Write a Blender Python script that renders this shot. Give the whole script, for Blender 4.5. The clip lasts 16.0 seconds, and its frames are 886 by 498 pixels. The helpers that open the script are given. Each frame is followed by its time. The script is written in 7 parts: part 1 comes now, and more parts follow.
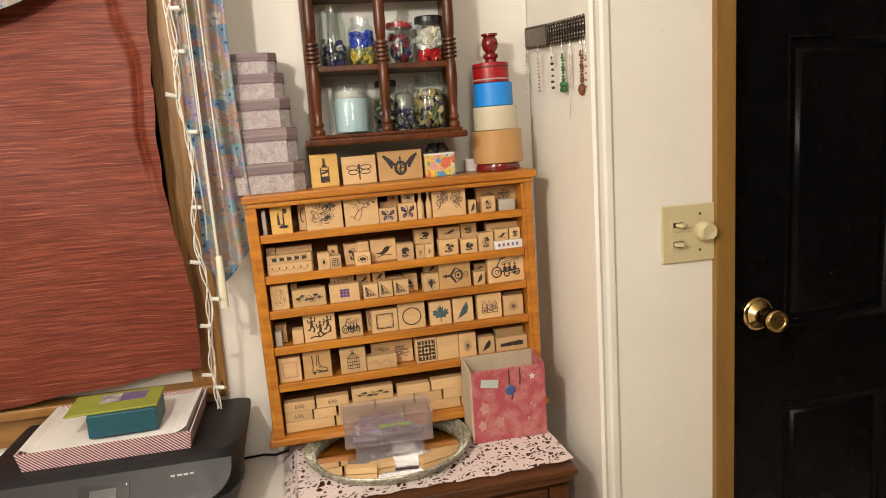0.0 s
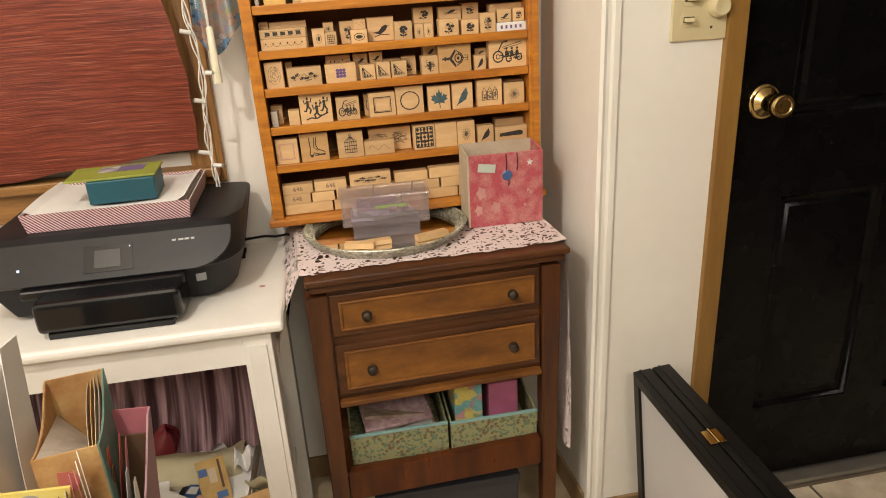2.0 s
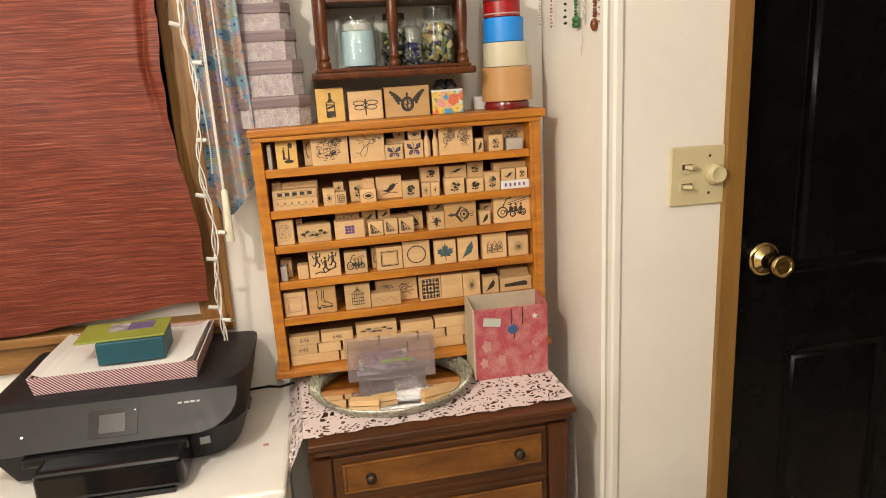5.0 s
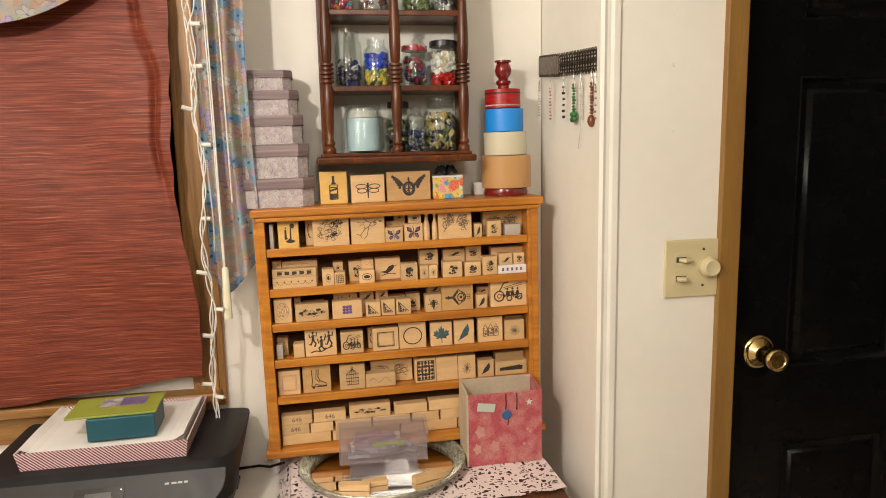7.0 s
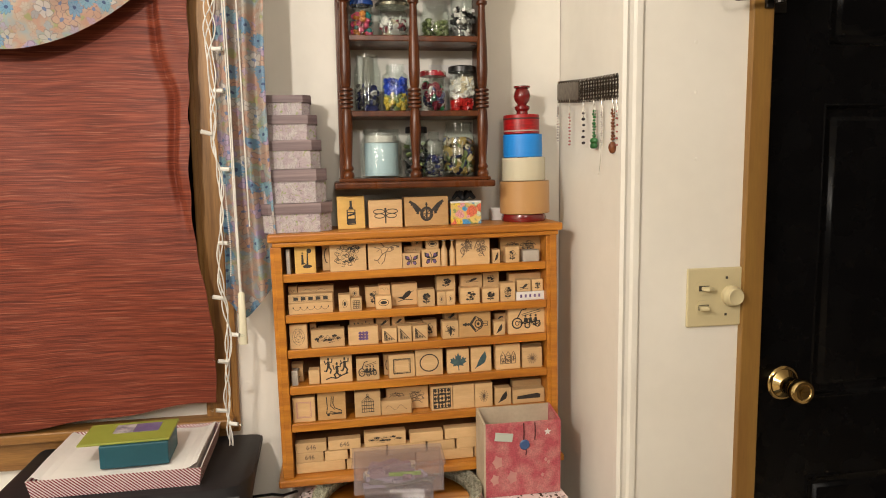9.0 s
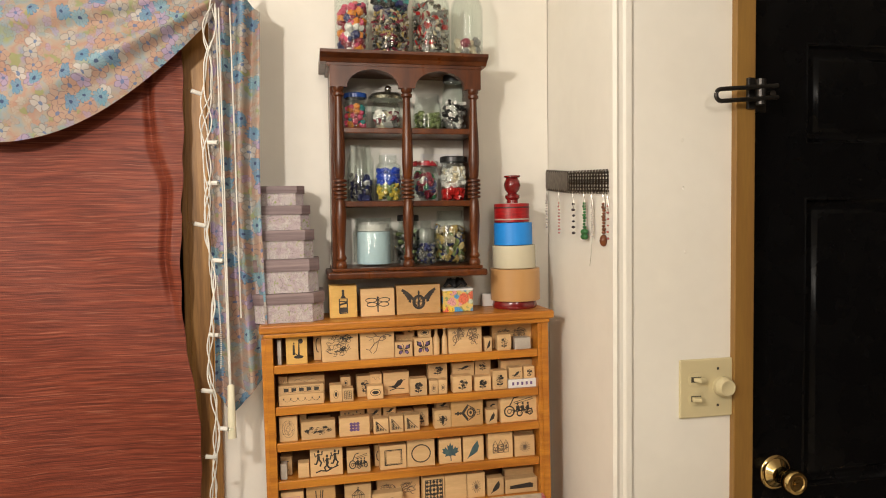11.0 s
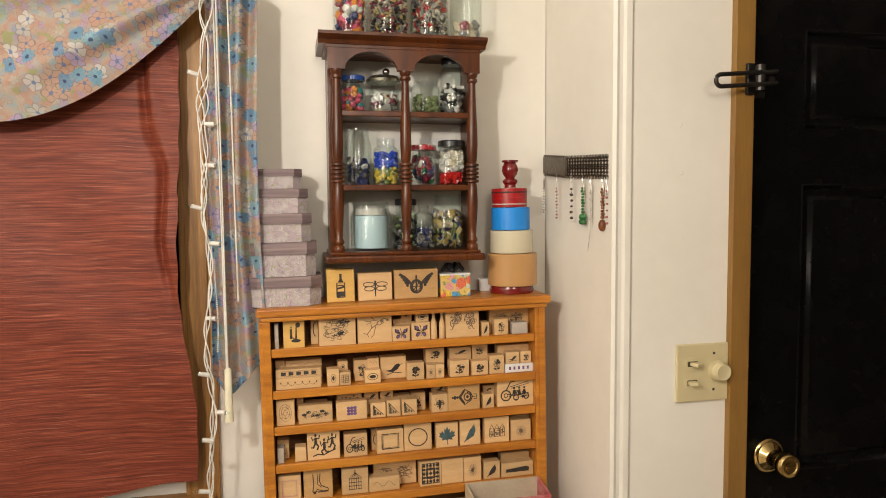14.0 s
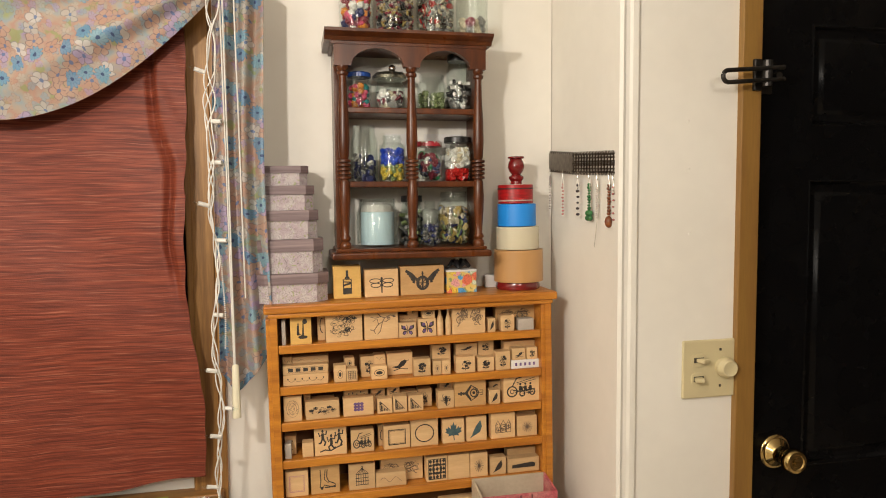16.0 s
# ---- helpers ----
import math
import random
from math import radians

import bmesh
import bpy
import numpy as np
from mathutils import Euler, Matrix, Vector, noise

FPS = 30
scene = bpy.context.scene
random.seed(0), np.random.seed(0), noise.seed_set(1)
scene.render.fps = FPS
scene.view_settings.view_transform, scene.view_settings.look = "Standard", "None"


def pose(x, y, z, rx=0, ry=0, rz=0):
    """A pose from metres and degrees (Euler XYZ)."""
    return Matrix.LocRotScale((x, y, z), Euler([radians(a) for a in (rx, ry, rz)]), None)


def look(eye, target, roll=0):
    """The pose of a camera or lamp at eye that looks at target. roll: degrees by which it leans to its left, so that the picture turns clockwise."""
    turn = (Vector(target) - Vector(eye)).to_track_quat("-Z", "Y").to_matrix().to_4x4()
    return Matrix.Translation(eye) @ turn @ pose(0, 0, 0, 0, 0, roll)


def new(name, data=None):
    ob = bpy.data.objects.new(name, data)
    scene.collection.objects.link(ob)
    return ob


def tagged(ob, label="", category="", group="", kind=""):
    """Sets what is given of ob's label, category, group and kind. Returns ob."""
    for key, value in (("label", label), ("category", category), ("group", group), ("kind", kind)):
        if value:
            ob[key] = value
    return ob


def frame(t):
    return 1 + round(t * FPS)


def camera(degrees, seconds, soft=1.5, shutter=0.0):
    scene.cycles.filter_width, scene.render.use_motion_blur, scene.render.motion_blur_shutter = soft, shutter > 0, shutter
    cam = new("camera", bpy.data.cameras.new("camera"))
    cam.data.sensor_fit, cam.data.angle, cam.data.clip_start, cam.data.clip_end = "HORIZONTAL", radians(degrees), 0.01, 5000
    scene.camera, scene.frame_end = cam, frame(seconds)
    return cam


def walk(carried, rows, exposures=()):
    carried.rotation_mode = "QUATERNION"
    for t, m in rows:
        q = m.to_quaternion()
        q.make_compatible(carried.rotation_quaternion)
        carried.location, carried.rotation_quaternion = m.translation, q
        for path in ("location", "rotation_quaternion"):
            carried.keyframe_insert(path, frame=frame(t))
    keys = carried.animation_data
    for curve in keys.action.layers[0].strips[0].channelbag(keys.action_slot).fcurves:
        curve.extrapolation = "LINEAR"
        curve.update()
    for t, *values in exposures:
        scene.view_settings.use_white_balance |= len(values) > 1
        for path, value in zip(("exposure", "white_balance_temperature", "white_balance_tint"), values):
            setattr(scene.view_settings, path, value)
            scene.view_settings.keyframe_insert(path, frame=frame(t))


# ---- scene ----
cam = camera(65.7, 16.0, soft=1.0)
METRES, EYE, TILT, LEAN, TURN = 0.66, 1.427, -9.0, 3.6, -8.0
PATH = [
    (0, (-0.02, 0.075, 1.414), (0.354, 2.01, 1.076), -3.9),
    (0.5, (-0.016, 0.073, 1.401), (0.332, 1.995, 0.969), -4.0),
    (1, (-0.013, 0.055, 1.354), (0.31, 1.953, 0.811), -3.8),
    (1.5, (-0.015, 0.048, 1.302), (0.298, 1.915, 0.659), -3.5),
    (2, (-0.015, 0.044, 1.263), (0.294, 1.878, 0.528), -3.2),
    (2.5, (-0.006, 0.045, 1.25), (0.307, 1.853, 0.454), -3.0),
    (3, (-0.007, 0.053, 1.284), (0.327, 1.87, 0.516), -3.1),
    (3.5, (-0.008, 0.06, 1.307), (0.314, 1.916, 0.635), -3.6),
    (4, (-0.021, 0.073, 1.312), (0.29, 1.948, 0.686), -3.4),
    (4.5, (-0.015, 0.083, 1.34), (0.288, 1.973, 0.76), -3.2),
    (5, (-0.007, 0.072, 1.396), (0.318, 1.984, 0.908), -3.0),
    (7.5, (-0.001, 0.063, 1.437), (0.335, 2.013, 1.143), -1.1),
    (8, (0.0, 0.075, 1.438), (0.333, 2.026, 1.149), -1.3),
    (8.5, (0.0, 0.084, 1.438), (0.316, 2.04, 1.164), -1.2),
    (9, (-0.02, 0.083, 1.446), (0.299, 2.041, 1.203), -0.9),
    (9.5, (-0.034, 0.084, 1.456), (0.265, 2.049, 1.243), -0.6),
    (10, (-0.043, 0.086, 1.494), (0.288, 2.053, 1.348), -0.5),
    (12.5, (-0.067, 0.098, 1.529), (0.373, 2.048, 1.452), -1.3),
    (13, (-0.066, 0.098, 1.524), (0.379, 2.045, 1.42), -1.0),
    (13.5, (-0.07, 0.101, 1.52), (0.381, 2.046, 1.404), -0.7),
    (14, (-0.077, 0.099, 1.515), (0.355, 2.047, 1.388), -0.4),
    (14.5, (-0.077, 0.091, 1.522), (0.346, 2.042, 1.392), -0.1),
    (15, (-0.081, 0.095, 1.52), (0.332, 2.047, 1.388), 0.1),
    (15.5, (-0.083, 0.098, 1.522), (0.333, 2.049, 1.382), -0.0),
    (16, (-0.081, 0.098, 1.518), (0.338, 2.048, 1.377), -0.5),
]
walk(cam, [(t, look(eye, target, roll)) for t, eye, target, roll in PATH], exposures=((0, 0.06), (1.5, 0.10), (2.5, 0.16), (3.5, 0.18), (5, 0.14), (7.5, 0.04), (9, -0.02), (16, -0.05)))

# ---- light: a bare bulb left of the camera, and two added fill lamps ----
world = bpy.data.worlds.new("world")
scene.world = world
world.use_nodes = True
world.node_tree.nodes["Background"].inputs[0].default_value = (0.9, 0.85, 0.8, 1)
world.node_tree.nodes["Background"].inputs[1].default_value = 0.02
# the two larger, softer lamps are unseen fill standing in for bounced room light
for place, power, size in (((-0.50, 0.36, 1.88), 36.0, 0.03), ((-1.45, -0.60, 2.00), 52.0, 0.35), ((0.15, -1.1, 2.15), 38.0, 0.2)):
    data = bpy.data.lights.new("bulb_and_fill_light", "POINT")
    data.energy, data.color, data.shadow_soft_size = power, (1.0, 0.92, 0.82), size
    ob = new("bulb_and_fill_light", data)
    ob.location = place
scene.view_settings.exposure = 0.0


# ---- materials ----
def _nodes(name):
    m = bpy.data.materials.new(name)
    m.use_nodes = True
    nt = m.node_tree
    return m, nt, nt.nodes["Principled BSDF"]


def pmat(name, c1, c2=None, scale=8.0, stretch=(1, 1, 1), rough=0.5, bump=0.0, fine=0.0, metal=0.0, spec=0.5, detail=4.0, vary=0.0, low=0.35, high=0.65, coat=0.0, sheen=0.0):
    """A surface of two colours mixed by noise, with a finer grain, relief and uneven gloss."""
    m, nt, b = _nodes(name)
    N, L = nt.nodes, nt.links
    c2 = c2 or tuple(v * 0.85 for v in c1)
    tc, mp, no = N.new("ShaderNodeTexCoord"), N.new("ShaderNodeMapping"), N.new("ShaderNodeTexNoise")
    mp.inputs["Scale"].default_value = stretch
    no.inputs["Scale"].default_value, no.inputs["Detail"].default_value = scale, detail
    L.new(tc.outputs["Object"], mp.inputs[0])
    L.new(mp.outputs[0], no.inputs["Vector"])
    ramp = N.new("ShaderNodeValToRGB")
    ramp.color_ramp.elements[0].position, ramp.color_ramp.elements[1].position = low, high
    ramp.color_ramp.elements[0].color, ramp.color_ramp.elements[1].color = (*c1, 1), (*c2, 1)
    L.new(no.outputs["Fac"], ramp.inputs[0])
    out = ramp.outputs[0]
    n2 = N.new("ShaderNodeTexNoise")
    n2.inputs["Scale"].default_value, n2.inputs["Detail"].default_value = scale * 9, 2.0
    L.new(mp.outputs[0], n2.inputs["Vector"])
    if fine:
        mr = N.new("ShaderNodeMapRange")
        mr.inputs["To Min"].default_value, mr.inputs["To Max"].default_value = 1 - fine, 1 + fine
        L.new(n2.outputs["Fac"], mr.inputs["Value"])
        mx = N.new("ShaderNodeVectorMath")
        mx.operation = "SCALE"
        L.new(out, mx.inputs[0])
        L.new(mr.outputs[0], mx.inputs["Scale"])
        out = mx.outputs[0]
    if vary:
        oi, mr = N.new("ShaderNodeObjectInfo"), N.new("ShaderNodeMapRange")
        mr.inputs["To Min"].default_value, mr.inputs["To Max"].default_value = 1 - vary, 1 + vary
        L.new(oi.outputs["Random"], mr.inputs["Value"])
        mx = N.new("ShaderNodeVectorMath")
        mx.operation = "SCALE"
        L.new(out, mx.inputs[0])
        L.new(mr.outputs[0], mx.inputs["Scale"])
        out = mx.outputs[0]
    L.new(out, b.inputs["Base Color"])
    rr = N.new("ShaderNodeMapRange")
    rr.inputs["To Min"].default_value, rr.inputs["To Max"].default_value = max(0.02, rough - 0.08), min(1, rough + 0.08)
    L.new(no.outputs["Fac"], rr.inputs["Value"])
    L.new(rr.outputs[0], b.inputs["Roughness"])
    b.inputs["Metallic"].default_value = metal
    b.inputs["Specular IOR Level"].default_value = spec
    b.inputs["Coat Weight"].default_value = coat
    b.inputs["Sheen Weight"].default_value = sheen
    if bump:
        bp = N.new("ShaderNodeBump")
        bp.inputs["Strength"].default_value, bp.inputs["Distance"].default_value = 1.0, bump
        L.new(n2.outputs["Fac"], bp.inputs["Height"])
        L.new(bp.outputs[0], b.inputs["Normal"])
    return m


def glass_mat(name, tint=(0.96, 0.98, 0.97), gloss=0.04):
    """Clear thin glass: light goes straight on, and the surface shines by its slant."""
    m, nt, b = _nodes(name)
    N, L = nt.nodes, nt.links
    N.remove(b)
    tr, gl, fr, mix = N.new("ShaderNodeBsdfTransparent"), N.new("ShaderNodeBsdfGlossy"), N.new("ShaderNodeLayerWeight"), N.new("ShaderNodeMixShader")
    tr.inputs[0].default_value = (*tint, 1)
    gl.inputs["Roughness"].default_value = gloss
    up, low = N.new("ShaderNodeMath"), N.new("ShaderNodeMath")
    up.operation, up.inputs[1].default_value = "POWER", 3.5
    low.operation, low.inputs[1].default_value, low.inputs[2].default_value = "MULTIPLY_ADD", 0.55, 0.035
    fr.inputs["Blend"].default_value = 0.5
    L.new(fr.outputs["Facing"], up.inputs[0])
    L.new(up.outputs[0], low.inputs[0])
    L.new(low.outputs[0], mix.inputs[0])
    L.new(tr.outputs[0], mix.inputs[1])
    L.new(gl.outputs[0], mix.inputs[2])
    L.new(mix.outputs[0], N["Material Output"].inputs[0])
    return m


WALL = pmat("wall_paint", (0.80, 0.77, 0.70), (0.76, 0.725, 0.65), 3.0, rough=0.5, bump=0.0007, fine=0.03, spec=0.35)
# for the unseen walls: dark, to hold down fill and the door's reflections
DARKWALL = pmat("unseen_dark_wall", (0.105, 0.078, 0.055), (0.075, 0.055, 0.040), 4.0, (4, 4, 0.4), rough=0.5, fine=0.2)
TRIM = pmat("white_trim", (0.80, 0.77, 0.70), (0.74, 0.71, 0.64), 6.0, rough=0.4, bump=0.0003)
FLOOR = pmat("vinyl", (0.52, 0.42, 0.28), (0.33, 0.25, 0.15), 7.0, rough=0.45, fine=0.12, bump=0.0006)
OAK = pmat("golden_oak", (0.54, 0.215, 0.024), (0.36, 0.120, 0.013), 8.0, (0.5, 7, 7), rough=0.36, fine=0.22, bump=0.0004)
CASING = pmat("mustard_casing_wood", (0.275, 0.147, 0.034), (0.225, 0.112, 0.026), 6.0, (5, 5, 0.5), rough=0.45, fine=0.15)
WINWOOD = pmat("window_oak", (0.42, 0.21, 0.055), (0.19, 0.085, 0.02), 9.0, (6, 6, 0.35), rough=0.5, fine=0.3)
BLACKDOOR = pmat("black_door_paint", (0.0022, 0.0022, 0.0026), (0.0032, 0.0032, 0.0036), 14.0, rough=0.27, bump=0.00003, spec=0.15)
WALNUT = pmat("dark_walnut", (0.098, 0.032, 0.0085), (0.046, 0.0145, 0.0045), 7.0, (5, 5, 0.6), rough=0.4, fine=0.25, bump=0.0002)
WALNUT_H = pmat("dark_walnut_level", (0.096, 0.033, 0.009), (0.046, 0.0155, 0.005), 7.0, (0.6, 5, 5), rough=0.38, fine=0.25, bump=0.0002)
VENEER = pmat("burl_veneer", (0.235, 0.092, 0.016), (0.115, 0.040, 0.008), 9.0, (0.8, 3, 2.2), rough=0.4, fine=0.25)
MAHOG = pmat("red_brown_wood", (0.112, 0.031, 0.0075), (0.055, 0.0145, 0.0045), 8.0, (4, 4, 0.7), rough=0.30, fine=0.25, spec=0.35)
WHITE = pmat("white_furniture_paint", (0.80, 0.77, 0.72), (0.73, 0.70, 0.64), 5.0, rough=0.4, bump=0.0003, fine=0.03)
BRASS = pmat("brass", (0.70, 0.54, 0.25), (0.60, 0.44, 0.19), 20.0, rough=0.09, metal=1.0)
DARKMETAL = pmat("dark_metal", (0.03, 0.027, 0.025), (0.05, 0.045, 0.04), 40.0, rough=0.38, metal=0.8)
BRONZE = pmat("tarnished_bronze", (0.075, 0.05, 0.033), (0.035, 0.025, 0.017), 60.0, rough=0.5, metal=0.6, fine=0.3)
IVORY = pmat("ivory_plastic", (0.60, 0.52, 0.31), (0.56, 0.48, 0.29), 6.0, rough=0.35)
PRINTER = pmat("charcoal_plastic", (0.013, 0.013, 0.0145), (0.017, 0.0165, 0.018), 30.0, rough=0.45, bump=0.0002, spec=0.25)
GLOSSBLACK = pmat("gloss_black_plastic", (0.006, 0.006, 0.007), (0.009, 0.009, 0.01), 8.0, rough=0.15)
GLASS = glass_mat("jar_glass")
CLEARPLASTIC = glass_mat("clear_plastic", (0.97, 0.96, 0.97), 0.12)
_nt = CLEARPLASTIC.node_tree
_milk, _mix = _nt.nodes.new("ShaderNodeBsdfDiffuse"), _nt.nodes.new("ShaderNodeMixShader")
_milk.inputs[0].default_value, _mix.inputs[0].default_value = (0.66, 0.58, 0.60, 1), 0.10
_nt.links.new(_nt.nodes["Mix Shader"].outputs[0], _mix.inputs[1])
_nt.links.new(_milk.outputs[0], _mix.inputs[2])
_nt.links.new(_mix.outputs[0], _nt.nodes["Material Output"].inputs[0])


# ---- building helpers ----
ORIGIN = {}


def thing(name, label, category, at=(0, 0, 0), group="", kind=""):
    ob = new(name)
    ob.location = at
    ob.empty_display_size = 0.02
    ORIGIN[ob] = Vector(at)
    return tagged(ob, label, category, group, kind)


def part(name, bm, material, parent=None, label="", smooth=False):
    """Links a bmesh given in room coordinates as one mesh object under a thing or part."""
    o = ORIGIN[parent] if parent else Vector()
    bmesh.ops.recalc_face_normals(bm, faces=bm.faces)
    if o.length:
        bmesh.ops.translate(bm, verts=bm.verts, vec=-o)
    me = bpy.data.meshes.new(name)
    bm.to_mesh(me)
    bm.free()
    if smooth:
        for p in me.polygons:
            p.use_smooth = True
        me.set_sharp_from_angle(angle=radians(38))
    me.materials.append(material)
    ob = new(name, me)
    ob.parent = parent
    ORIGIN[ob] = o
    if label:
        ob["label"] = label
    return ob


def solo(name, bm, material, label, category, group="", kind="", smooth=False):
    """A thing of one mesh, with its origin at its base."""
    lo = [min(v.co[i] for v in bm.verts) for i in range(3)]
    hi = [max(v.co[i] for v in bm.verts) for i in range(3)]
    at = Vector(((lo[0] + hi[0]) / 2, (lo[1] + hi[1]) / 2, lo[2]))
    bmesh.ops.translate(bm, verts=bm.verts, vec=-at)
    ob = part(name, bm, material, None, "", smooth)
    ob.location = at
    ORIGIN[ob] = at
    return tagged(ob, label, category, group, kind)


def add_box(bm, x0, x1, y0, y1, z0, z1, bevel=0.0, seg=2):
    vs = bmesh.ops.create_cube(bm, size=1.0)["verts"]
    for v in vs:
        v.co = Vector(((x0 + x1) / 2 + v.co.x * (x1 - x0), (y0 + y1) / 2 + v.co.y * (y1 - y0), (z0 + z1) / 2 + v.co.z * (z1 - z0)))
    if bevel:
        es = list({e for v in vs for e in v.link_edges})
        bmesh.ops.bevel(bm, geom=es, offset=bevel, segments=seg, affect="EDGES", profile=0.5)
    return bm


def box(*a, **k):
    return add_box(bmesh.new(), *a, **k)


def add_lathe(bm, cx, cy, profile, seg=20, sx=1.0, sy=1.0):
    """A turned shape about an upright line: rows of radius, height."""
    rings = []
    for r, z in profile:
        if r < 1e-6:
            rings.append([bm.verts.new((cx, cy, z))])
        else:
            rings.append([bm.verts.new((cx + sx * r * math.cos(2 * math.pi * i / seg), cy + sy * r * math.sin(2 * math.pi * i / seg), z)) for i in range(seg)])
    for a, b in zip(rings, rings[1:]):
        for i in range(seg):
            j = (i + 1) % seg
            if len(a) == 1 and len(b) == 1:
                continue
            if len(a) == 1:
                bm.faces.new((a[0], b[j], b[i]))
            elif len(b) == 1:
                bm.faces.new((a[i], a[j], b[0]))
            else:
                bm.faces.new((a[i], a[j], b[j], b[i]))
    return bm


def lathe(*a, **k):
    return add_lathe(bmesh.new(), *a, **k)


def add_tube(bm, pts, r, seg=8, closed=False):
    """A round rod along points."""
    pts = [Vector(p) for p in pts]
    rings = []
    n = len(pts)
    for i, p in enumerate(pts):
        a, b = (pts[(i - 1) % n], pts[(i + 1) % n]) if closed else (pts[max(0, i - 1)], pts[min(n - 1, i + 1)])
        d = (b - a).normalized()
        u = d.cross(Vector((0, 0, 1)) if abs(d.z) < 0.9 else Vector((1, 0, 0))).normalized()
        w = d.cross(u)
        rr = r[i] if isinstance(r, (list, tuple)) else r
        rings.append([bm.verts.new(p + rr * (math.cos(2 * math.pi * k / seg) * u + math.sin(2 * math.pi * k / seg) * w)) for k in range(seg)])
    for a, b in zip(rings, rings[1:] + ([rings[0]] if closed else [])):
        for k in range(seg):
            bm.faces.new((a[k], a[(k + 1) % seg], b[(k + 1) % seg], b[k]))
    if not closed:
        bm.faces.new(rings[0][::-1])
        bm.faces.new(rings[-1])
    return bm


def tube(*a, **k):
    return add_tube(bmesh.new(), *a, **k)


def add_prism(bm, outline, axis, a, b):
    """An outline of (u, v) drawn out along an axis from a to b."""
    def at(u, v, w):
        return {"x": (w, u, v), "y": (u, w, v), "z": (u, v, w)}[axis]
    lo, hi = [bm.verts.new(at(u, v, a)) for u, v in outline], [bm.verts.new(at(u, v, b)) for u, v in outline]
    n = len(outline)
    bm.faces.new(lo)
    bm.faces.new(hi[::-1])
    for i in range(n):
        bm.faces.new((lo[i], lo[(i + 1) % n], hi[(i + 1) % n], hi[i]))
    return bm


def prism(*a):
    return add_prism(bmesh.new(), *a)


def sheet(nx, ny, fn, thick=0.0):
    """A cloth or sheet from a function of u, v in 0..1 to a place."""
    bm = bmesh.new()
    g = [[bm.verts.new(fn(i / nx, j / ny)) for j in range(ny + 1)] for i in range(nx + 1)]
    for i in range(nx):
        for j in range(ny):
            bm.faces.new((g[i][j], g[i + 1][j], g[i + 1][j + 1], g[i][j + 1]))
    if thick:
        bmesh.ops.recalc_face_normals(bm, faces=bm.faces)
        bmesh.ops.solidify(bm, geom=bm.faces[:], thickness=thick)
    return bm


# ---- the room ----
W, DW, SX, TOP = 1.63, 1.29, 0.51, 2.36   # back wall, door wall, side wall, ceiling


def structure(name, bm, material, label):
    return tagged(part(name, bm, material), label, "", "", "structure")


WX0, WX1, WZ0, WZ1 = -1.25, -0.30, 0.93, 1.93   # the window's opening
bm = box(-2.4, WX0, W, W + 0.1, 0, TOP)
add_box(bm, WX1, SX, W, W + 0.1, 0, TOP)
add_box(bm, WX0, WX1, W, W + 0.1, 0, WZ0)
add_box(bm, WX0, WX1, W, W + 0.1, WZ1, TOP)
structure("wall_north", bm, WALL, "off-white painted wall panel behind the stamp rack")
structure("wall_return", prism([(SX, W + 0.1), (0.518, DW + 0.004), (0.518, DW + 0.1), (0.62, DW + 0.1), (0.62, W + 0.1)], "z", 0, TOP), WALL, "off-white return wall between the corner and the door wall")
DX0, DX1, DZ1 = 0.80, 1.70, 2.06
bm = box(0.5505, DX0 - 0.01, DW, DW + 0.1, 0, TOP)
add_box(bm, DX0 - 0.01, DX1 + 0.01, DW, DW + 0.1, DZ1 + 0.01, TOP)
add_box(bm, DX1 + 0.01, 2.4, DW, DW + 0.1, 0, TOP)
structure("wall_door", bm, WALL, "off-white painted wall with the black entry door")
# unseen west wall, pale and close to send light back onto the return wall
structure("wall_west", box(-2.5, -2.4, -4.7, W + 0.1, 0, TOP), WALL, "unseen off-white wall added to bounce light")
# unseen walls added to close the room, dark so they bounce little light
structure("wall_east", box(2.4, 2.5, -4.7, DW + 0.1, 0, TOP), DARKWALL, "unseen dark brown wall closing the room")
structure("wall_south", box(-2.5, 2.5, -4.8, -4.7, 0, TOP), DARKWALL, "unseen dark brown far wall closing the room")
structure("floor", box(-2.5, 2.5, -4.8, W + 0.1, -0.1, 0), FLOOR, "beige patterned vinyl floor")
structure("ceiling", box(-2.5, 2.5, -4.8, W + 0.1, TOP, TOP + 0.1), WALL, "white ceiling")
# corner trim, baseboards
bm = bmesh.new()
add_prism(bm, [(0.511, DW + 0.012), (0.511, DW - 0.003), (0.518, DW - 0.006), (0.524, DW - 0.0035), (0.531, DW - 0.0035), (0.537, DW - 0.006), (0.548, DW - 0.006), (0.550, DW + 0.002), (0.518, DW + 0.002)], "z", 0, TOP)
structure("trim", bm, TRIM, "white moulded corner trim")
BASE = pmat("tan_baseboard", (0.30, 0.19, 0.09), (0.24, 0.15, 0.07), 6.0, rough=0.5, fine=0.1)
structure("baseboard_door_wall", box(0.5505, 0.760, DW - 0.009, DW, 0, 0.066, bevel=0.002), BASE, "tan baseboard strip")
structure("baseboard_return", prism([(0.502, W - 0.01), (0.5095, DW + 0.012), (0.517, DW + 0.012), (SX, W - 0.01)], "z", 0, 0.066), BASE, "tan baseboard strip")
structure("baseboard_north", box(-2.4, SX - 0.01, W - 0.009, W, 0, 0.066, bevel=0.002), BASE, "tan baseboard strip")

